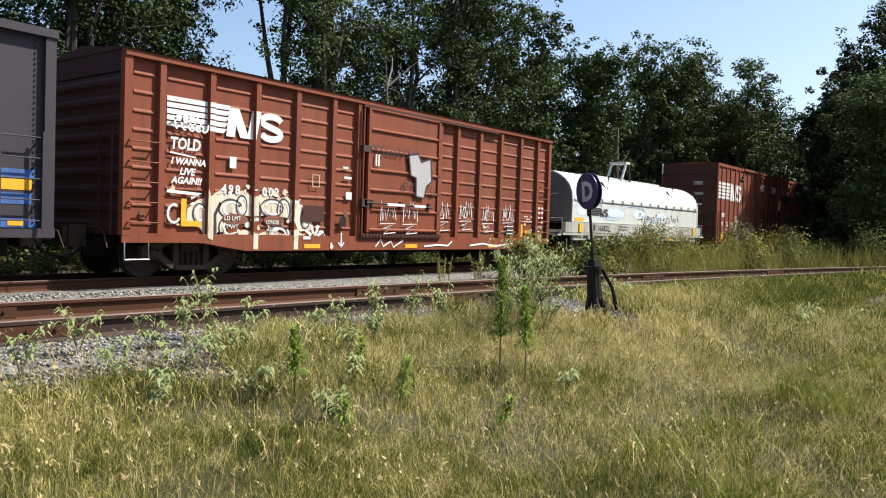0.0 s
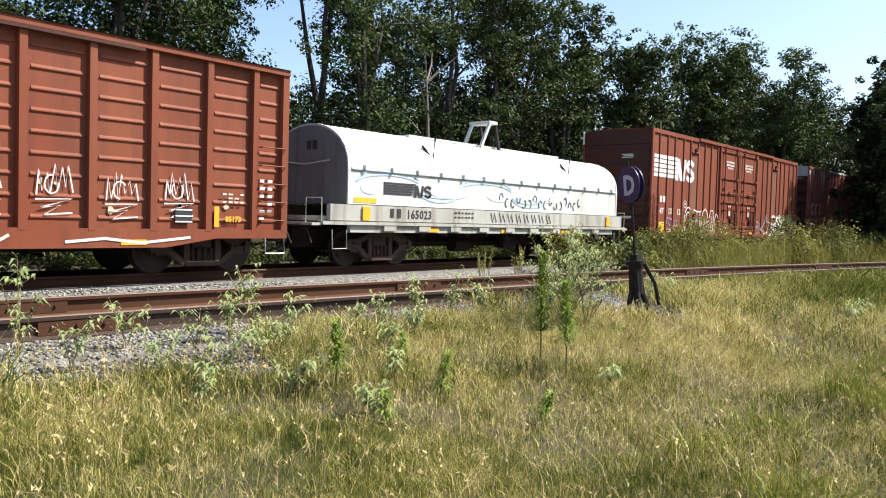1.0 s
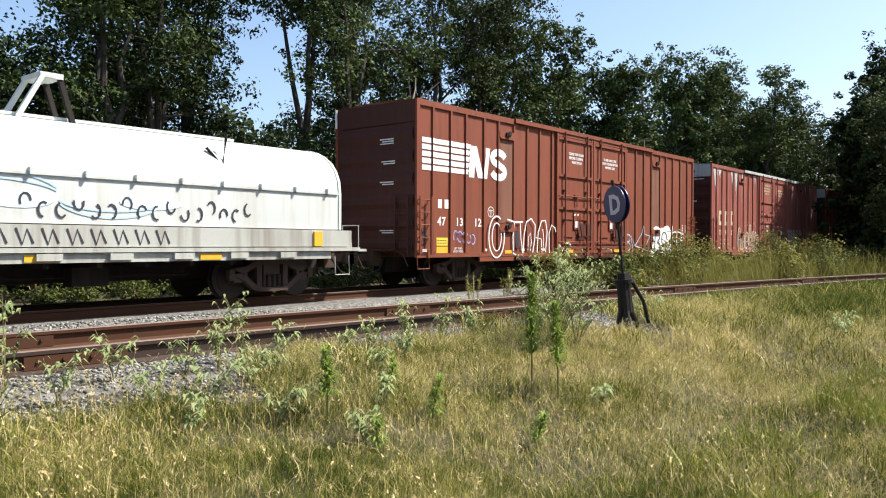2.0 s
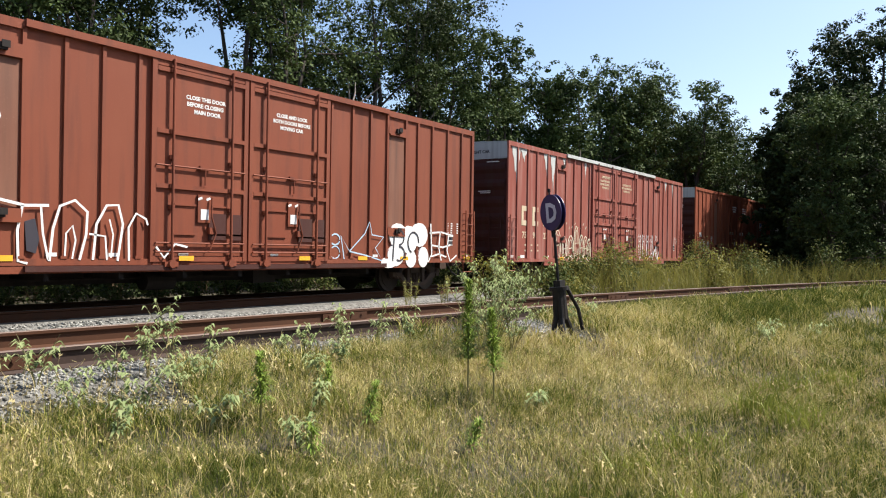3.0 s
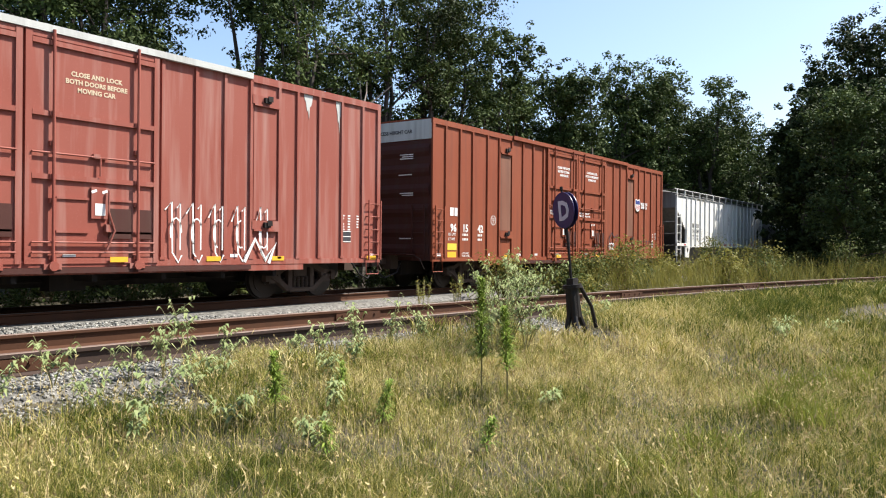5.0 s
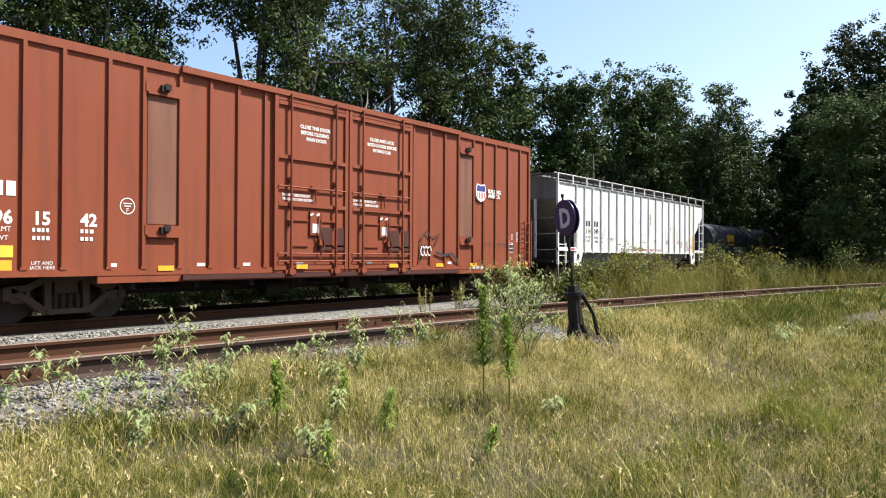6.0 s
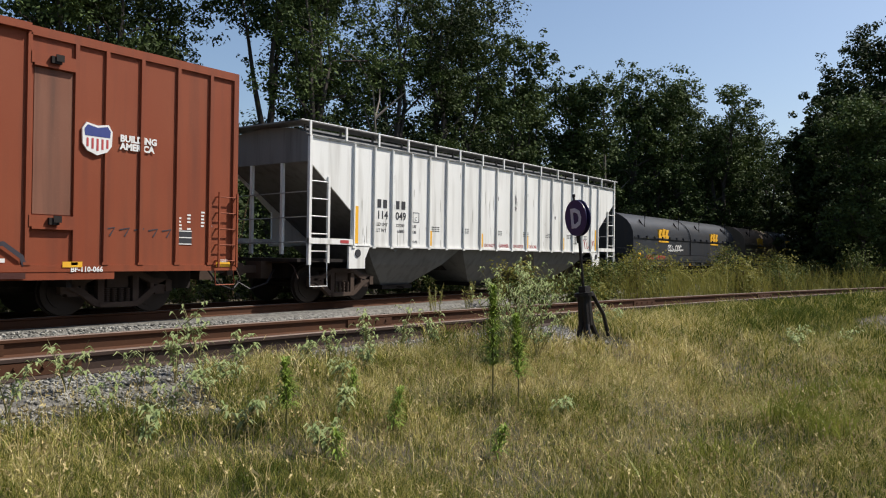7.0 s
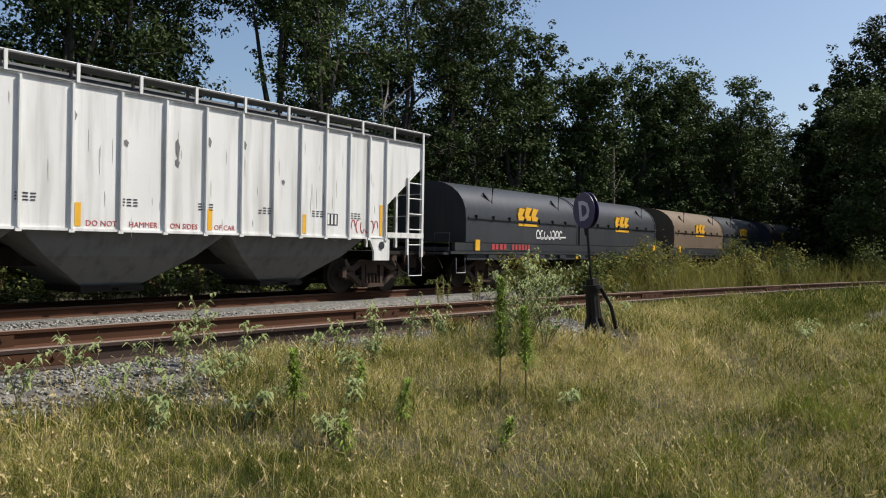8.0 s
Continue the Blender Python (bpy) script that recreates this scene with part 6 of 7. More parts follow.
def tree(x, y, h, w, seed, leaf, density=1.0, low=0.25, label="", shape="round", size=0.20):
    """A forked, tapered trunk with limbs and twigs; small ragged clumps of leaves along them, with gaps between."""
    rng = np.random.default_rng(seed)
    z0 = float(land(x, y)) - 0.1
    base = tagged(new("tree"), label or "broadleaf tree in dark green summer leaf", "tree", group="trees behind the track")
    base.matrix_basis = pose(x, y, z0)
    f = Form()
    r0 = 0.014 * h + 0.04
    lean = rng.normal(0, 0.035, 2) * h
    fork = rng.uniform(0.28, 0.42) * h
    foot = [np.array([lean[0] * t * 0.4, lean[1] * t * 0.4, fork * t]) for t in np.linspace(0, 1, 4)]
    f.tube(foot, [r0 * 1.4, r0, r0 * 0.92, r0 * 0.85], 8)
    leaders, turn = [], rng.uniform(0, math.tau)
    count = 3 if shape == "round" else 1
    for i in range(count):
        a = turn + i * math.tau / count + rng.normal(0, 0.3)
        out = (w * rng.uniform(0.10, 0.24)) if count > 1 else 0.0
        tall = h * (0.95 if i == 0 else rng.uniform(0.74, 0.92))
        way = np.array([math.cos(a) * out, math.sin(a) * out, 0])
        pts = [foot[-1] + way * u ** 0.8 + np.array([lean[0] * 0.6 * u, lean[1] * 0.6 * u, (tall - fork) * u]) + rng.normal(0, 0.10, 3) * (0 < u < 1) for u in np.linspace(0, 1, 6)]
        f.tube(pts, [r0 * (0.62 - 0.55 * k / 5) for k in range(6)], 6)
        leaders.append(pts)
    tips = [(p[k], 0.9) for p in leaders for k in ((5, 4) if low > 0.5 else (5, 4, 3, 2))]
    if low < 0.5:
        tips += [(p + rng.normal(0, 0.2, 3), 1.0) for p in foot[1:]] + [((foot[k] + foot[k + 1]) / 2, 1.0) for k in range(3)]
    limbs = 21
    for i in range(limbs):
        t = low + (0.97 - low) * (i + rng.random()) / limbs
        if t * h < fork:
            k = t * h / fork * 3
            line, j = foot, min(int(k), 2)
        else:
            line = leaders[i % count]
            k = min((t * h - fork) / (line[-1][2] - fork), 1.0) * 5
            j = min(int(k), 4)
        o = line[j] + (line[j + 1] - line[j]) * min(k - j, 1.0)
        a = i * 2.4 + rng.normal(0, 0.5)
        if shape == "cone":
            reach, rise = w * 0.5 * (1.08 - t) / (1.08 - low) * rng.uniform(0.75, 1.1), 0.1
        else:
            reach = w * 0.44 * math.sin(math.pi * (0.26 + 0.64 * (t - low) / (1 - low))) ** 0.6 * rng.uniform(0.55, 1.2)
            rise = reach * rng.uniform(0.05, 0.7)
        e = o + np.array([math.cos(a) * reach, math.sin(a) * reach, rise])
        m = (o + e) / 2 + np.array([0, 0, rise * 0.2]) + rng.normal(0, 0.15, 3)
        lr = max(0.028, r0 * (1 - t) * 0.5)
        f.tube([o, m, e], [lr, lr * 0.65, lr * 0.25], 5)
        tips += [(e, 1.0), (m, 0.8), ((m + e) / 2, 0.9)]
        for _ in range(3):
            b = m + (e - m) * rng.random()
            q = b + rng.normal(0, 1, 3) * np.array([1, 1, 0.9]) * (0.085 * w)
            f.tube([b, q], [lr * 0.4, lr * 0.12], 4)
            tips.append((q, 0.8))
    part("trunk", f, BARK, base, "grey-brown trunk with limbs")
    cs, ns = [], []
    spread = 0.06 * w + 0.26
    for c, k in tips:
        for _ in range(4):
            o = c + rng.normal(0, 1, 3) * np.array([1.0, 1.0, 0.95]) * spread * k
            n = int(26 * density * k * rng.uniform(0.4, 1.5))
            v = rng.normal(size=(n, 3))
            v /= np.linalg.norm(v, axis=1)[:, None] + 1e-9
            ext = np.array([1.0, 1.0, 0.75]) * (0.032 * w + 0.25) * rng.uniform(0.7, 1.35)
            cs.append(o + v * rng.random(n)[:, None] ** 0.5 * ext)
            ns.append(v * 0.7 + np.array([0, 0, 0.5]))
    cs, ns = np.concatenate(cs), np.concatenate(ns)
    keep = cs[:, 2] > 0.2
    crown = new("crown", quads("crown", leaf_quads(cs[keep], ns[keep], size * 1.1, size * 0.68, rng), leaf))
    crown.parent = base


def snag(x, y, h, seed):
    """A bare dying stem with a few twigs."""
    rng = np.random.default_rng(seed)
    base = tagged(new("dead_tree"), "thin bare grey tree standing among leafy ones", "tree", group="trees behind the track")
    base.matrix_basis = pose(x, y, float(land(x, y)) - 0.1)
    pts = [np.array([0.25 * math.sin(3 * t), 0.2 * t, h * t]) for t in np.linspace(0, 1, 8)]
    f = Form().tube(pts, [0.16 - 0.13 * k / 7 for k in range(8)], 6)
    for k in range(9):
        o = pts[3 + k % 5]
        a = k * 2.3
        e = o + np.array([math.cos(a), math.sin(a), 0.9]) * rng.uniform(0.8, 1.9)
        f.tube([o, (o + e) / 2 + rng.normal(0, 0.12, 3), e], [0.055, 0.035, 0.014], 4)
    part("trunk", f, GREYBARK, base)


def shrub(x, y, h, w, seed, leaf, label, size=0.13, n=900, group=""):
    rng = np.random.default_rng(seed)
    base = tagged(new("shrub"), label, "shrub", group=group)
    base.matrix_basis = pose(x, y, float(land(x, y)) - 0.03)
    f = Form()
    cs, ns = [], []
    for i in range(9):
        a, t = rng.uniform(0, math.tau), rng.random()
        e = np.array([math.cos(a) * w * 0.45 * t, math.sin(a) * w * 0.45 * t, h * rng.uniform(0.55, 0.98)])
        f.tube([(0.06 * math.cos(a), 0.06 * math.sin(a), 0), tuple(e * np.array([0.6, 0.6, 0.6])), tuple(e)], [0.018, 0.012, 0.004], 4)
        for u in (0.35, 0.6, 0.85, 1.0):
            k = n // 36
            v = rng.normal(0, 1, (k, 3))
            cs.append(e * u + v * np.array([0.13 * w, 0.13 * w, 0.09 * h]))
            ns.append(v * 0.4 + np.array([0, 0, 0.8]))
    part("stalk", f, DRYSTALK, base)
    cs, ns = np.concatenate(cs), np.concatenate(ns)
    keep = cs[:, 2] > 0.02
    ob = new("leaves", quads("leaves", leaf_quads(cs[keep], ns[keep], size, size * 0.5, rng), leaf))
    ob.parent = base


def build_woods():
    spec = (  # bearing from the camera, distance, height, width, leaf
        (72.0, 26, 7.2, 5.5, 0), (67.5, 27, 7.4, 5.0, 1), (62.6, 26, 12.2, 4.8, 0), (59.6, 27, 13.5, 5.6, 1), (58.0, 31, 14.2, 4.6, 0), (60.8, 33, 14.0, 6.0, 1),
        (45.4, 29, 13.8, 5.0, 0), (45.8, 33, 15.2, 5.4, 1), (48.9, 30, 14.8, 7.6, 0), (39.6, 34, 14.8, 5.4, 0), (37.2, 36, 15.4, 5.6, 1), (34.9, 38, 14.4, 4.8, 0), (35.8, 43, 16.4, 7.0, 1),
        (32.0, 41, 13.4, 4.6, 0), (30.3, 44, 11.6, 3.6, 0), (28.2, 45, 12.2, 3.4, 0), (26.2, 47, 12.4, 4.8, 0), (22.9, 51, 14.2, 5.0, 0), (21.2, 53, 13.6, 4.6, 0), (19.3, 55, 14.6, 5.2, 0),
        (17.0, 57, 13.9, 5.2, 0), (18.2, 60, 12.0, 6.0, 0), (15.9, 60, 11.0, 4.2, 0), (13.8, 64, 11.8, 6.5, 0), (11.9, 70, 11.2, 7.0, 1), (42.6, 36, 11.6, 5.6, 0), (24.4, 55, 9.4, 4.6, 0))
    for i, (az, d, h, w, k) in enumerate(spec):
        gap = az == 48.9
        tree(d * math.cos(radians(az)), d * math.sin(radians(az)), h, w, 40 + i, LEAF_DARK if k else LEAF_OAK, density=1.35 if d < 40 else 0.95, low=0.68 if gap else 0.06, size=0.15 if d < 40 else 0.21)
    snag(47 * math.cos(radians(24.9)), 47 * math.sin(radians(24.9)), 11.6, 5)
    snag(30 * math.cos(radians(41.6)), 30 * math.sin(radians(41.6)), 8.0, 6)
    # second row, deeper in the wood
    for i in range(17):
        az = 68 - i * 3.45
        d = 40 + 2.1 * i
        top = 6.0 if i in (0, 1, 4, 5) else 11.2 if i > 10 else 10.4
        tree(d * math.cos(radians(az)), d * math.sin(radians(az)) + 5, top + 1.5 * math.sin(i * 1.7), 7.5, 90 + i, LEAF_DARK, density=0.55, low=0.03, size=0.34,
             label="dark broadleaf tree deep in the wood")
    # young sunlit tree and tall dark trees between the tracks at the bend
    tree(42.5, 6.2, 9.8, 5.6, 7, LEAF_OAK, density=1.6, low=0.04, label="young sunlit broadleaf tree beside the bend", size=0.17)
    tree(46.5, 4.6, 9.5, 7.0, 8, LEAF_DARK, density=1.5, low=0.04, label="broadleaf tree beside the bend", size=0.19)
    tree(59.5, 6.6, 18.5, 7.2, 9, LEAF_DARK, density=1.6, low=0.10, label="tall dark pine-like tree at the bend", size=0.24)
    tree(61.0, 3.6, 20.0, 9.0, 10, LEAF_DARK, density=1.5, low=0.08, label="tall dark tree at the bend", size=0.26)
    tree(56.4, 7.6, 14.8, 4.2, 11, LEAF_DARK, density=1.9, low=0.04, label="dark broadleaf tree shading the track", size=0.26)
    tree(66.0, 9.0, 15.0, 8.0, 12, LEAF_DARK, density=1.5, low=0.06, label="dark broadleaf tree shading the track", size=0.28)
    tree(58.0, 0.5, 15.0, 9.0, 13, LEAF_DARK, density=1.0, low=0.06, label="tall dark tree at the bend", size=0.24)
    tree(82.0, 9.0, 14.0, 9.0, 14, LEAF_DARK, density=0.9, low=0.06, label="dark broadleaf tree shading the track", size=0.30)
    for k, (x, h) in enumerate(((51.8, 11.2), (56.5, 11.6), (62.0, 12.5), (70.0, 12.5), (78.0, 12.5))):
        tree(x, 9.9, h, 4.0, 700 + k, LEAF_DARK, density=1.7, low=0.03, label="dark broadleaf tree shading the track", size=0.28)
    tree(37.0, 17.9 + 6, 7.0, 5.0, 15, LEAF_LIGHT, density=1.2, low=0.05, label="small sunlit yellow-green tree behind the train", size=0.17)
    # brush under the trees, seen beneath and between the cars
    for i in range(30):
        x = 3.0 + i * 1.9 + random.uniform(-0.6, 0.6)
        y = 20.6 + random.uniform(-0.8, 1.8)
        shrub(x, y, random.uniform(1.8, 4.2), random.uniform(2.4, 3.6), 200 + i, LEAF_OAK if i % 3 else LEAF_LIGHT, "leafy green brush along the wood's edge", 0.17, 1200, "brush at the wood's edge")
    for i in range(34):
        x = 2.0 + i * 1.2
        shrub(x, 18.4 + random.uniform(-0.3, 0.5), random.uniform(0.45, 0.9), random.uniform(1.2, 1.8), 260 + i, LEAF_LIGHT, "low green weeds beyond the main track", 0.11, 700, "low weeds beyond the track")
    # closed backdrop of far woods, leaf colour darkened for its shade
    rng = np.random.default_rng(77)
    n = 42000
    a = np.radians(rng.uniform(3, 78, n))
    d = rng.uniform(62, 95, n)
    x, y = d * np.cos(a), d * np.sin(a)
    top = 9.5 + 1.6 * np.sin(a * 21) + 1.2 * np.sin(a * 47 + 1)
    z = rng.random(n) ** 0.8 * top
    keep = y > 21 + 0.10 * x
    c = np.stack([x, y, z], -1)[keep]
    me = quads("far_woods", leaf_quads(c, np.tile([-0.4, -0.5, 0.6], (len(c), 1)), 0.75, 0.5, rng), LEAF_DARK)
    tagged(new("far_woods", me), "dense dark foliage of the wood behind", "woods", kind="stuff")
    # undergrowth that hides the wood's floor, its shade put into the leaf colour
    n = 26000
    a, d = np.radians(rng.uniform(5, 80, n)), rng.uniform(23, 60, n)
    x, y = d * np.cos(a), d * np.sin(a)
    keep = y > 20.4
    c = np.stack([x, y, rng.random(n) ** 1.3 * 3.4 - 0.3], -1)[keep]
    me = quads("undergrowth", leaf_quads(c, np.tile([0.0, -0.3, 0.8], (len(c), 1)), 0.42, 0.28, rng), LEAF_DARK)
    tagged(new("undergrowth", me), "dense dark undergrowth on the wood's floor", "undergrowth", kind="stuff")
    # woods that close the line beyond the bend
    n = 20000
    x, y, z = rng.uniform(62, 190, n), rng.uniform(-14, 40, n), rng.random(n) ** 0.8 * 12
    keep = (np.abs(y - TRACK_Y) > 4.2) & (y - np.interp(x, [62, 190], [3, -14]) > 0) | (x > 178)
    # ring round the meadow behind the camera, unseen, added to block sky light
    a, d = np.radians(rng.uniform(84, 352, n)), rng.uniform(30, 42, n)
    x2, y2 = d * np.cos(a), d * np.sin(a)
    ring = (np.abs(y2 - TRACK_Y) > 4.2) & (np.abs(y2 - 8.4) > 3.0)
    c = np.concatenate([np.stack([x, y, z], -1)[keep], np.stack([x2, y2, rng.random(n) * 12], -1)[ring]])
    me = quads("far_woods", leaf_quads(c, np.tile([0.0, 0.0, 0.8], (len(c), 1)), 1.3, 0.9, rng), LEAF_DARK)
    tagged(new("far_woods", me), "dense dark foliage beyond the bend, with an added unseen ring that blocks sky light", "woods", kind="stuff")


def build_verge():
    """Tall golden-green weeds between the two tracks toward the bend."""
    for i in range(46):
        x = 19.5 + i * 0.78 + random.uniform(-0.3, 0.3)
        lo, hi = siding_y(x) + 1.9, 12.6
        y = random.uniform(lo + 0.3 * (hi - lo) * (i % 3) / 2, hi) if x > 24 else random.uniform(10.4, 12.4)
        shrub(x, y, (0.8 if x < 24 else 1.35) + random.uniform(-0.35, 0.7), random.uniform(1.3, 2.0), 400 + i, LEAF_GOLD if i % 2 else LEAF_LIGHT,
              "tall golden-green weeds between the tracks", 0.12, 1100, "weeds between the tracks")
    rng = np.random.default_rng(9)
    n = 9000
    x = rng.uniform(21, 60, n)
    lo = np.array([siding_y(v) for v in x]) + 1.5
    y = lo + rng.random(n) * (12.8 - lo)
    keep = y > lo
    me = quads("verge_grass", blades(x[keep], y[keep], rng.uniform(0.4, 1.45, keep.sum()), 0.012, rng), LEAF_GOLD)
    tagged(new("verge_grass", me), "long golden grass between the tracks", "grass", kind="stuff")


def blades(x, y, h, width, rng):
    """Tapering bent blades, each two joined strips: lower and upper."""
    n = len(x)
    off = np.abs(np.array([siding_y(v) for v in x]) - y)
    z = np.maximum(land(x, y), np.interp(off, [0, 1.75, 2.5], [0.098, 0.098, -0.252]))
    a = rng.uniform(0, math.tau, n)
    side = np.stack([np.cos(a), np.sin(a), np.zeros(n)], -1) * (width * rng.uniform(0.6, 1.3, n))[:, None]
    b = rng.uniform(0, math.tau, n)
    tilt = np.stack([np.cos(b), np.sin(b), np.zeros(n)], -1) * (h * np.abs(rng.normal(0.45, 0.50, n)))[:, None]
    root = np.stack([x, y, z - 0.01], -1)
    up = np.stack([np.zeros(n), np.zeros(n), h], -1)
    tip = root + up * rng.uniform(0.75, 1.0, n)[:, None] + tilt
    mid = root + up * 0.55 + tilt * 0.30
    return np.stack([root - side / 2, mid - side * 0.55, tip, mid + side * 0.55], 1)


def build_grass():
    rng = np.random.default_rng(21)
    xs, ys, hs, ws = [], [], [], []
    for d0, d1, n, w, hh, far in ((2.0, 5.0, 220000, 0.0027, 0.100, 76), (5.0, 9.5, 215000, 0.0043, 0.130, 76), (9.5, 18.0, 95000, 0.010, 0.20, 50), (18.0, 46.0, 60000, 0.020, 0.27, 32)):
        # most blades grow in small tufts, the rest singly
        m = n // 26
        a = np.radians(rng.uniform(-2, far, m))
        d = np.sqrt(rng.uniform(d0 ** 2, d1 ** 2, m))
        who = rng.integers(0, m, n)
        loose = rng.random(n) < 0.55
        gather = np.where(loose, 0.16, 0.028)[:, None] * rng.normal(size=(n, 2)) * (1 + 0.05 * d0)
        x, y = (d * np.cos(a))[who] + gather[:, 0], (d * np.sin(a))[who] + gather[:, 1]
        off = np.array([siding_y(v) for v in x]) - y
        edge = 1.55 - 0.58 * np.clip((x - 10.6) / 1.2, 0, 1) + 1.1 * np.clip((4.5 - x) / 1.0, 0, 1) + (0.25 * np.sin(x * 2.1) + 0.2 * np.sin(x * 5.3 + 1)) * np.clip((13.0 - x) / 2.0, 0.2, 1)
        clear = (np.hypot(x - 9.80, (y - 5.0) * 0.8) > 0.75)
        patch = np.sin(x * 2.3 + np.sin(y * 3.1)) * np.sin(y * 2.7 + np.sin(x * 1.9))
        keep = (off > edge) & clear & (rng.random(n) < 0.80 + 0.28 * patch)
        tall = (0.55 + 0.65 * rng.random(n) ** 1.6 + 0.30 * patch + 0.45 * np.exp(-((off - 2.4) / 1.2) ** 2)) * (0.65 + 0.75 * rng.random(m))[who]
        xs.append(x[keep]); ys.append(y[keep]); hs.append((hh * tall)[keep]); ws.append(np.full(keep.sum(), w))
    # long grass up to the siding's near rail toward the bend
    n = 34000
    x, off = rng.uniform(11.4, 32, n), rng.uniform(0.92, 3.2, n)
    y = np.array([siding_y(v) for v in x]) - off
    xs.append(x); ys.append(y); hs.append(rng.uniform(0.12, 0.30, n)); ws.append(np.full(n, 0.011))
    # thinner grass over the rest of the meadow round the camera
    n = 26000
    a, d = np.radians(rng.uniform(-284, 76, n)), np.sqrt(rng.uniform(0.2, 196, n))
    x, y = d * np.cos(a), d * np.sin(a)
    off = np.array([siding_y(v) for v in x]) - y
    keep = (off > 2.4) & ((d < 2.0) | (np.degrees(a) < -2))
    xs.append(x[keep]); ys.append(y[keep]); hs.append(rng.uniform(0.08, 0.2, keep.sum())); ws.append(np.full(keep.sum(), 0.009))
    x, y, h, w = (np.concatenate(v) for v in (xs, ys, hs, ws))
    me = quads("meadow_grass", blades(x, y, h, w, rng), GRASS)
    tagged(new("meadow_grass", me), "dry straw-coloured and green meadow grass", "grass", kind="stuff")
    # seed heads on thin stalks that stand above the rest
    n = 9000
    a, d = np.radians(rng.uniform(0, 74, n)), np.sqrt(rng.uniform(5, 150, n))
    x, y = d * np.cos(a), d * np.sin(a)
    off = np.array([siding_y(v) for v in x]) - y
    k = (off > 1.7) & (np.hypot(x - 9.8, y - 5.0) > 0.8)
    stalk = blades(x[k], y[k], rng.uniform(0.12, 0.34, k.sum()), 0.0034, rng)
    tip, way = stalk[:, 2], stalk[:, 2] - stalk[:, 0]
    way = way / np.linalg.norm(way, axis=1)[:, None]
    heads = []
    for u in range(4):
        c = tip - way * 0.013 * u
        side = rng.normal(0, 1, (len(c), 3)) * 0.006
        heads.append(np.stack([c - way * 0.010, c + side, c + way * 0.012 + side * 1.6, c - side * 0.6], 1))
    me = quads("seed_stalks", np.concatenate([stalk] + heads), SEED)
    tagged(new("seed_stalks", me), "thin seed-headed stalks above the meadow grass", "grass", kind="stuff")


def long_leaves(points, ways, length, width, droop, rng):
    """Narrow pointed leaves from the stem points outward."""
    n = len(points)
    side = np.cross(ways, np.array([0, 0, 1.0]))
    side /= np.linalg.norm(side, axis=1)[:, None] + 1e-6
    le = length[:, None]
    mid = points + ways * le * 0.5 + np.array([0, 0, 0.02])
    tip = points + ways * le - np.array([0, 0, 1.0]) * (droop * length)[:, None]
    return np.stack([points, mid + side * width / 2, tip, mid - side * width / 2], 1)


def spike_weed(x, y, h, seed, dead_foot=True):
    """Upright unbranched weed, a bottle-brush of narrow leaves."""
    rng = np.random.default_rng(seed)
    base = tagged(new("spike_weed"), "upright bright green weed with narrow leaves up its stem", "weed", group="upright weeds in the grass")
    base.matrix_basis = pose(x, y, float(land(x, y)))
    bend = rng.normal(0, 0.03, 2)
    part("stem", Form().tube([(bend[0] * t * t, bend[1] * t * t, h * t * 0.97) for t in np.linspace(0, 1, 5)], [0.009, 0.008, 0.007, 0.005, 0.002], 5), STALK, base)
    n = int(460 * h)
    t = rng.uniform(0.34 if dead_foot else 0.12, 1.0, n)
    a = np.arange(n) * 2.4
    up = 0.10 + 0.85 * t
    ways = np.stack([np.cos(a), np.sin(a), up], -1)
    ways /= np.linalg.norm(ways, axis=1)[:, None]
    pts = np.stack([bend[0] * t * t, bend[1] * t * t, h * t * 0.97], -1)
    le = (0.20 * (1.12 - 0.62 * t)) * rng.uniform(0.7, 1.2, n) * min(1.0, 0.5 + h * 0.6)
    ob = new("leaves", quads("leaves", long_leaves(pts, ways, le, 0.015, 0.22, rng), LEAF_SPIKE))
    ob.parent = base


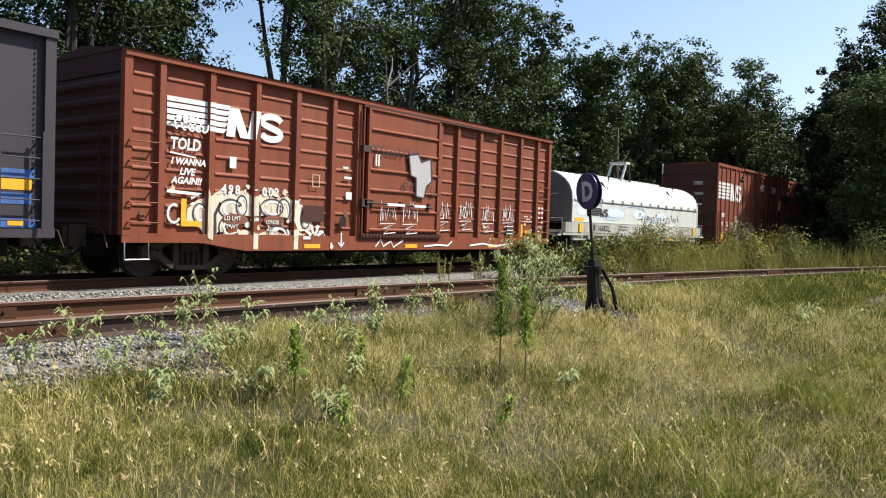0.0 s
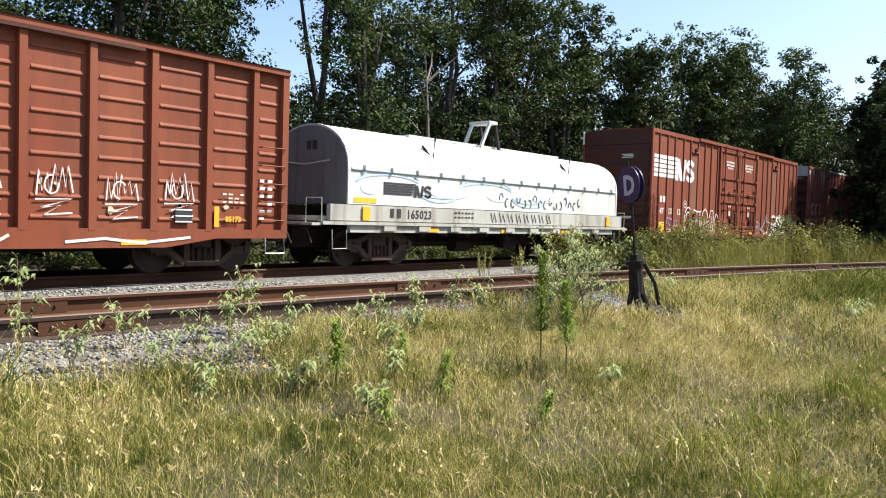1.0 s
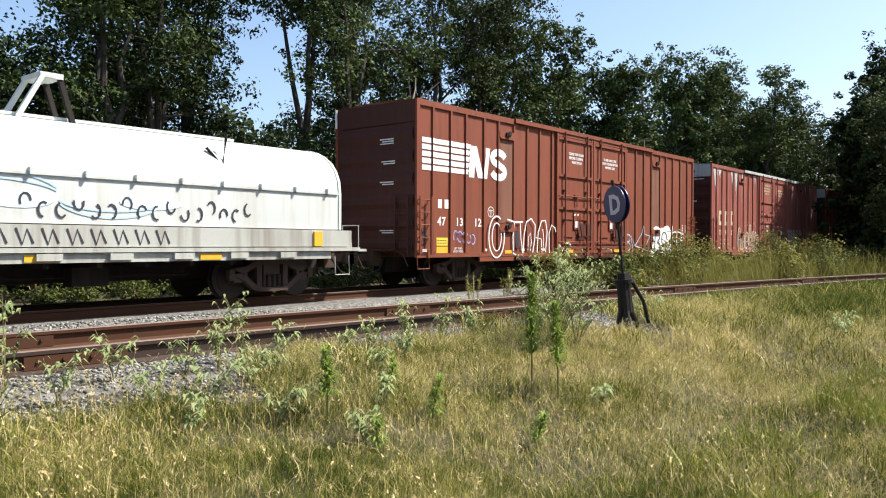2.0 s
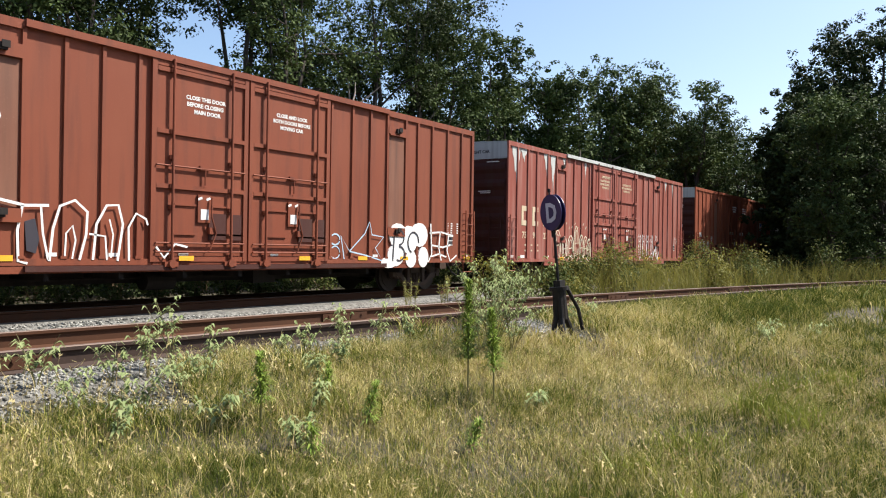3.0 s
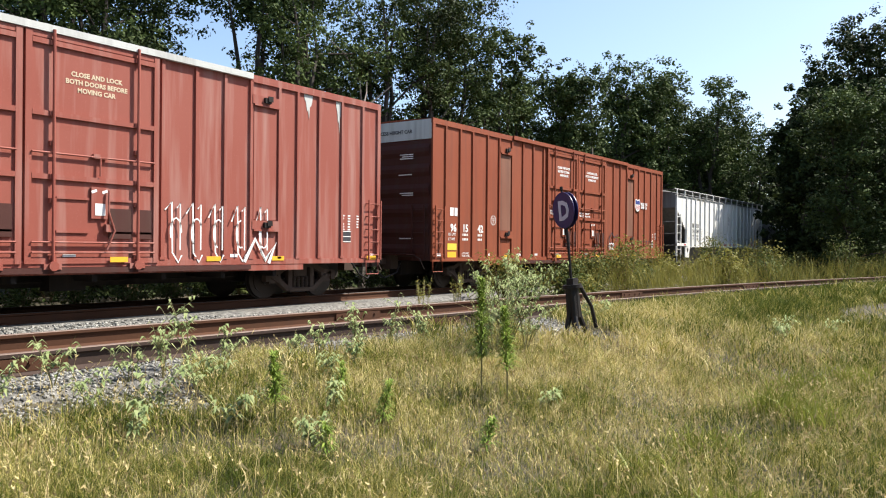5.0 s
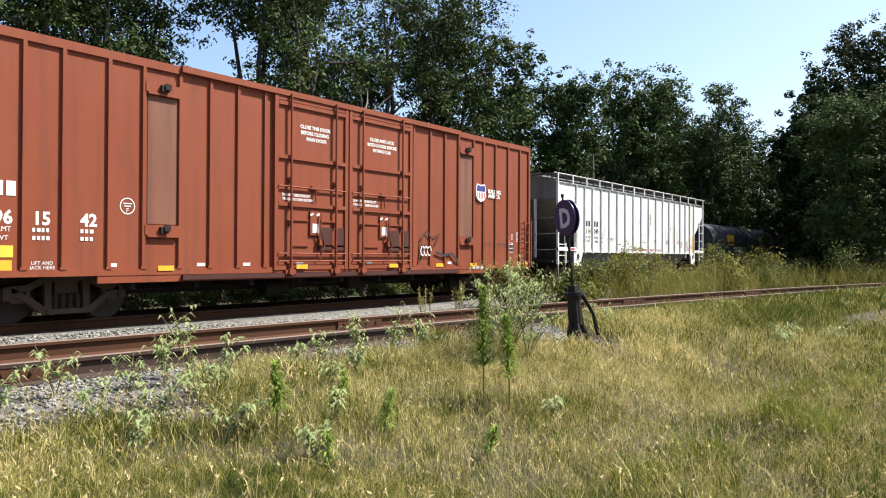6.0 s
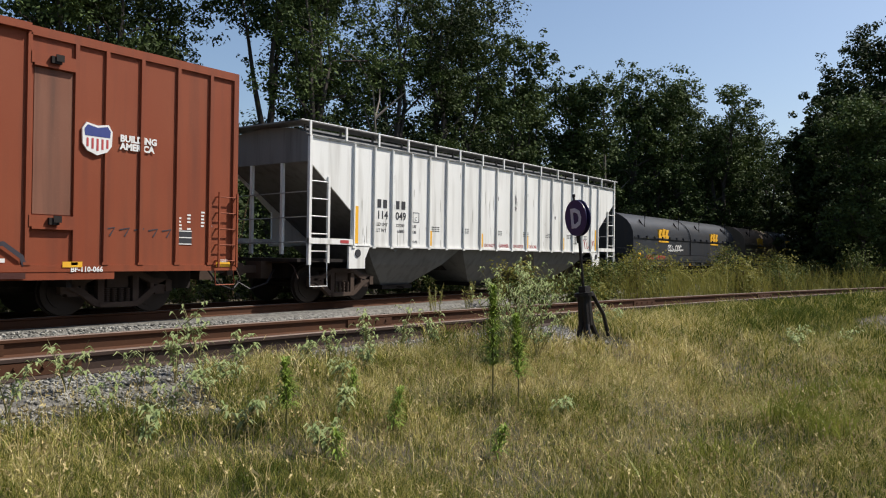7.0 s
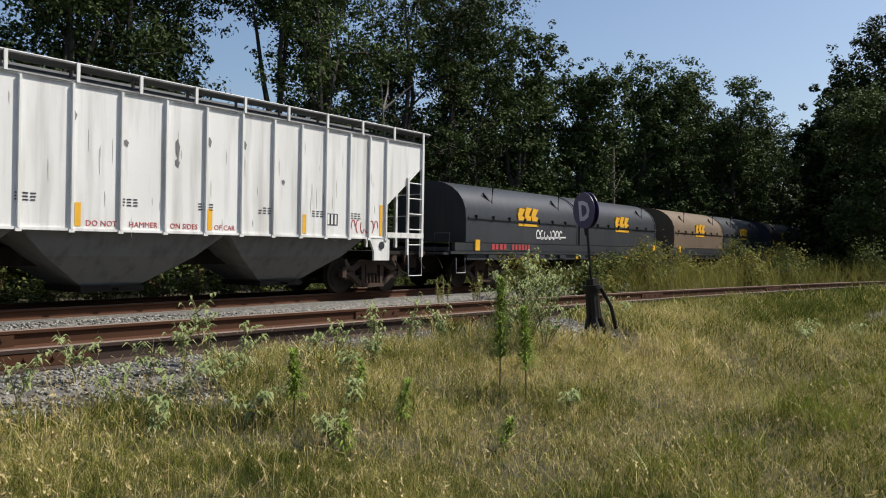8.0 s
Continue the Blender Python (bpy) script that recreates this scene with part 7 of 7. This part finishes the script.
def branchy_weed(x, y, h, spread, seed, leaf, label, stems=7, leaves=46, size=0.085, bare=0.25):
    """Loose pale weed: arching stems with scattered drooping leaves."""
    rng = np.random.default_rng(seed)
    base = tagged(new("branching_weed"), label, "weed", group="pale weeds beside the ballast")
    base.matrix_basis = pose(x, y, float(land(x, y)))
    f = Form()
    P, W = [], []
    for i in range(stems):
        a = rng.uniform(0, math.tau)
        r = spread * rng.uniform(0.15, 0.55)
        hh = h * rng.uniform(0.65, 1.0)
        pts = [np.array([math.cos(a) * r * u ** 1.5, math.sin(a) * r * u ** 1.5, hh * u]) for u in np.linspace(0, 1, 6)]
        f.tube(pts, [0.007, 0.006, 0.005, 0.004, 0.003, 0.0015], 4)
        runs = [(pts, leaves // 2, bare)]
        for _ in range(3):
            j = rng.integers(2, 5)
            b = rng.uniform(0, math.tau)
            e = pts[j] + np.array([math.cos(b), math.sin(b), 0.7]) * spread * rng.uniform(0.12, 0.28)
            f.tube([pts[j], e], [0.004, 0.0015], 4)
            runs.append(([pts[j], (pts[j] + e) / 2, e], leaves // 5, 0.1))
        for q, n, lo in runs:
            t = rng.uniform(lo, 1.0, n) * (len(q) - 1)
            j = np.minimum(t.astype(int), len(q) - 2)
            qa = np.array(q)
            P.append(qa[j] + (qa[j + 1] - qa[j]) * (t - j)[:, None])
            b = rng.uniform(0, math.tau, n)
            w = np.stack([np.cos(b), np.sin(b), rng.uniform(-0.1, 0.6, n)], -1)
            W.append(w / np.linalg.norm(w, axis=1)[:, None])
    part("stalk", f, STALK, base)
    P, W = np.concatenate(P), np.concatenate(W)
    ob = new("leaves", quads("leaves", long_leaves(P, W, size * rng.uniform(0.6, 1.3, len(P)), size * 0.30, 0.35, rng), leaf))
    ob.parent = base


def tuft(x, y, h, seed, mat_t=LEAF_TUFT, label="bright green tuft of long arching grass"):
    rng = np.random.default_rng(seed)
    base = tagged(new("grass_tuft"), label, "grass tuft", group="green grass tufts")
    base.matrix_basis = pose(0, 0, 0)
    n = 170
    me = quads("blade_clump", blades(x + rng.normal(0, 0.14, n), y + rng.normal(0, 0.14, n), h * rng.uniform(0.5, 1.1, n), 0.010, rng), mat_t)
    ob = tagged(new("blade_clump", me), kind="stuff")
    ob.parent = base


def build_weeds():
    for x, y, h in ((5.83, 3.75, 1.10), (5.96, 3.56, 0.85), (3.78, 4.15, 0.54), (4.49, 3.77, 0.35), (3.68, 3.56, 0.21), (4.73, 3.00, 0.25), (4.82, 4.50, 0.28)):
        spike_weed(x, y, h, int(x * 100 + y * 10), h > 0.5)
    branchy_weed(7.55, 4.52, 1.30, 1.25, 3, LEAF_WEED, "tall pale green bushy weed in seed", 17, 40, 0.062, 0.5)
    branchy_weed(7.25, 4.50, 1.18, 0.9, 4, LEAF_WEED, "tall pale green bushy weed in seed", 8, 32, 0.062, 0.5)
    branchy_weed(7.75, 4.40, 0.95, 0.8, 5, LEAF_WEED, "tall pale green bushy weed in seed", 6, 30, 0.062, 0.4)
    k = 0
    for x, y, h, s in ((3.2, 6.05, 0.55, 0.5), (3.75, 5.9, 0.45, 0.5), (4.05, 5.85, 0.6, 0.55), (4.5, 6.1, 0.85, 0.9), (4.75, 5.95, 0.5, 0.6), (5.2, 5.6, 0.5, 0.5), (5.85, 5.75, 0.55, 0.5),
                       (6.35, 5.7, 0.75, 0.6), (6.9, 5.7, 0.75, 0.6), (7.4, 5.55, 0.72, 0.6), (3.0, 5.2, 0.4, 0.5), (3.4, 5.0, 0.38, 0.5), (3.9, 5.2, 0.42, 0.5), (2.55, 5.6, 0.5, 0.5),
                       (4.3, 5.4, 0.4, 0.5), (2.45, 6.25, 0.95, 0.6), (2.9, 4.5, 0.34, 0.45), (3.5, 4.3, 0.34, 0.5), (5.0, 4.8, 0.40, 0.4), (5.6, 5.1, 0.42, 0.4), (3.7, 3.7, 0.3, 0.4),
                       (10.9, 5.15, 0.62, 0.5), (11.3, 5.05, 0.5, 0.5), (8.2, 5.2, 0.5, 0.4), (4.4, 4.2, 0.3, 0.4), (6.0, 3.2, 0.25, 0.4), (12.4, 2.6, 0.4, 0.8), (13.2, 2.9, 0.45, 0.9), (14.2, 2.3, 0.4, 0.9)):
        branchy_weed(x, y, h * 0.86, s * 0.8, 500 + k, LEAF_WEED, "pale green leafy weed growing through grass and stones", 3 if h < 0.6 else 4, 20, 0.085)
        k += 1
    for x, y, h in ((7.3, 1.6, 0.38), (7.0, 1.25, 0.34), (8.6, 1.7, 0.36), (5.8, 1.8, 0.22), (9.4, 1.35, 0.36), (4.9, 1.9, 0.2), (4.3, 1.2, 0.25)):
        tuft(x, y, h, int(x * 77))
    for x, y, h in ((1.75, 5.2, 0.50), (1.6, 4.9, 0.42), (10.6, 4.4, 0.36), (11.2, 4.1, 0.34), (8.9, 4.3, 0.32), (5.1, 5.2, 0.36), (12.4, 3.9, 0.36)):
        tuft(x, y, h, int(x * 91), GRASS, "dry straw-coloured tuft of tall grass")
    for i in range(9):
        branchy_weed(15.2 + i * 0.5, 11.6 + 0.25 * (i % 3), 0.9, 0.4, 800 + i, LEAF_GOLD, "dry brown weed stalks beside the track", 5, 16, 0.06)


build_marker()
build_woods()
build_verge()
build_grass()
build_weeds()


# ---- what moves: the train rolls past, its wheels turn
def travelled(t):
    u = t - 2.5
    return 13.147 * u + 0.007 * u * u


def motions():
    for car, s in CARS:
        walk(car, [(0.25 * k, pose(s - travelled(0.25 * k), SIDE_Y, 0)) for k in range(33)])
    for wheelset, dx in WHEELSETS:
        walk(wheelset, [(k / 30, pose(dx, 0, 0.46, 0, -math.degrees((travelled(k / 30) - travelled(0)) / 0.46), 0)) for k in range(241)])


motions()
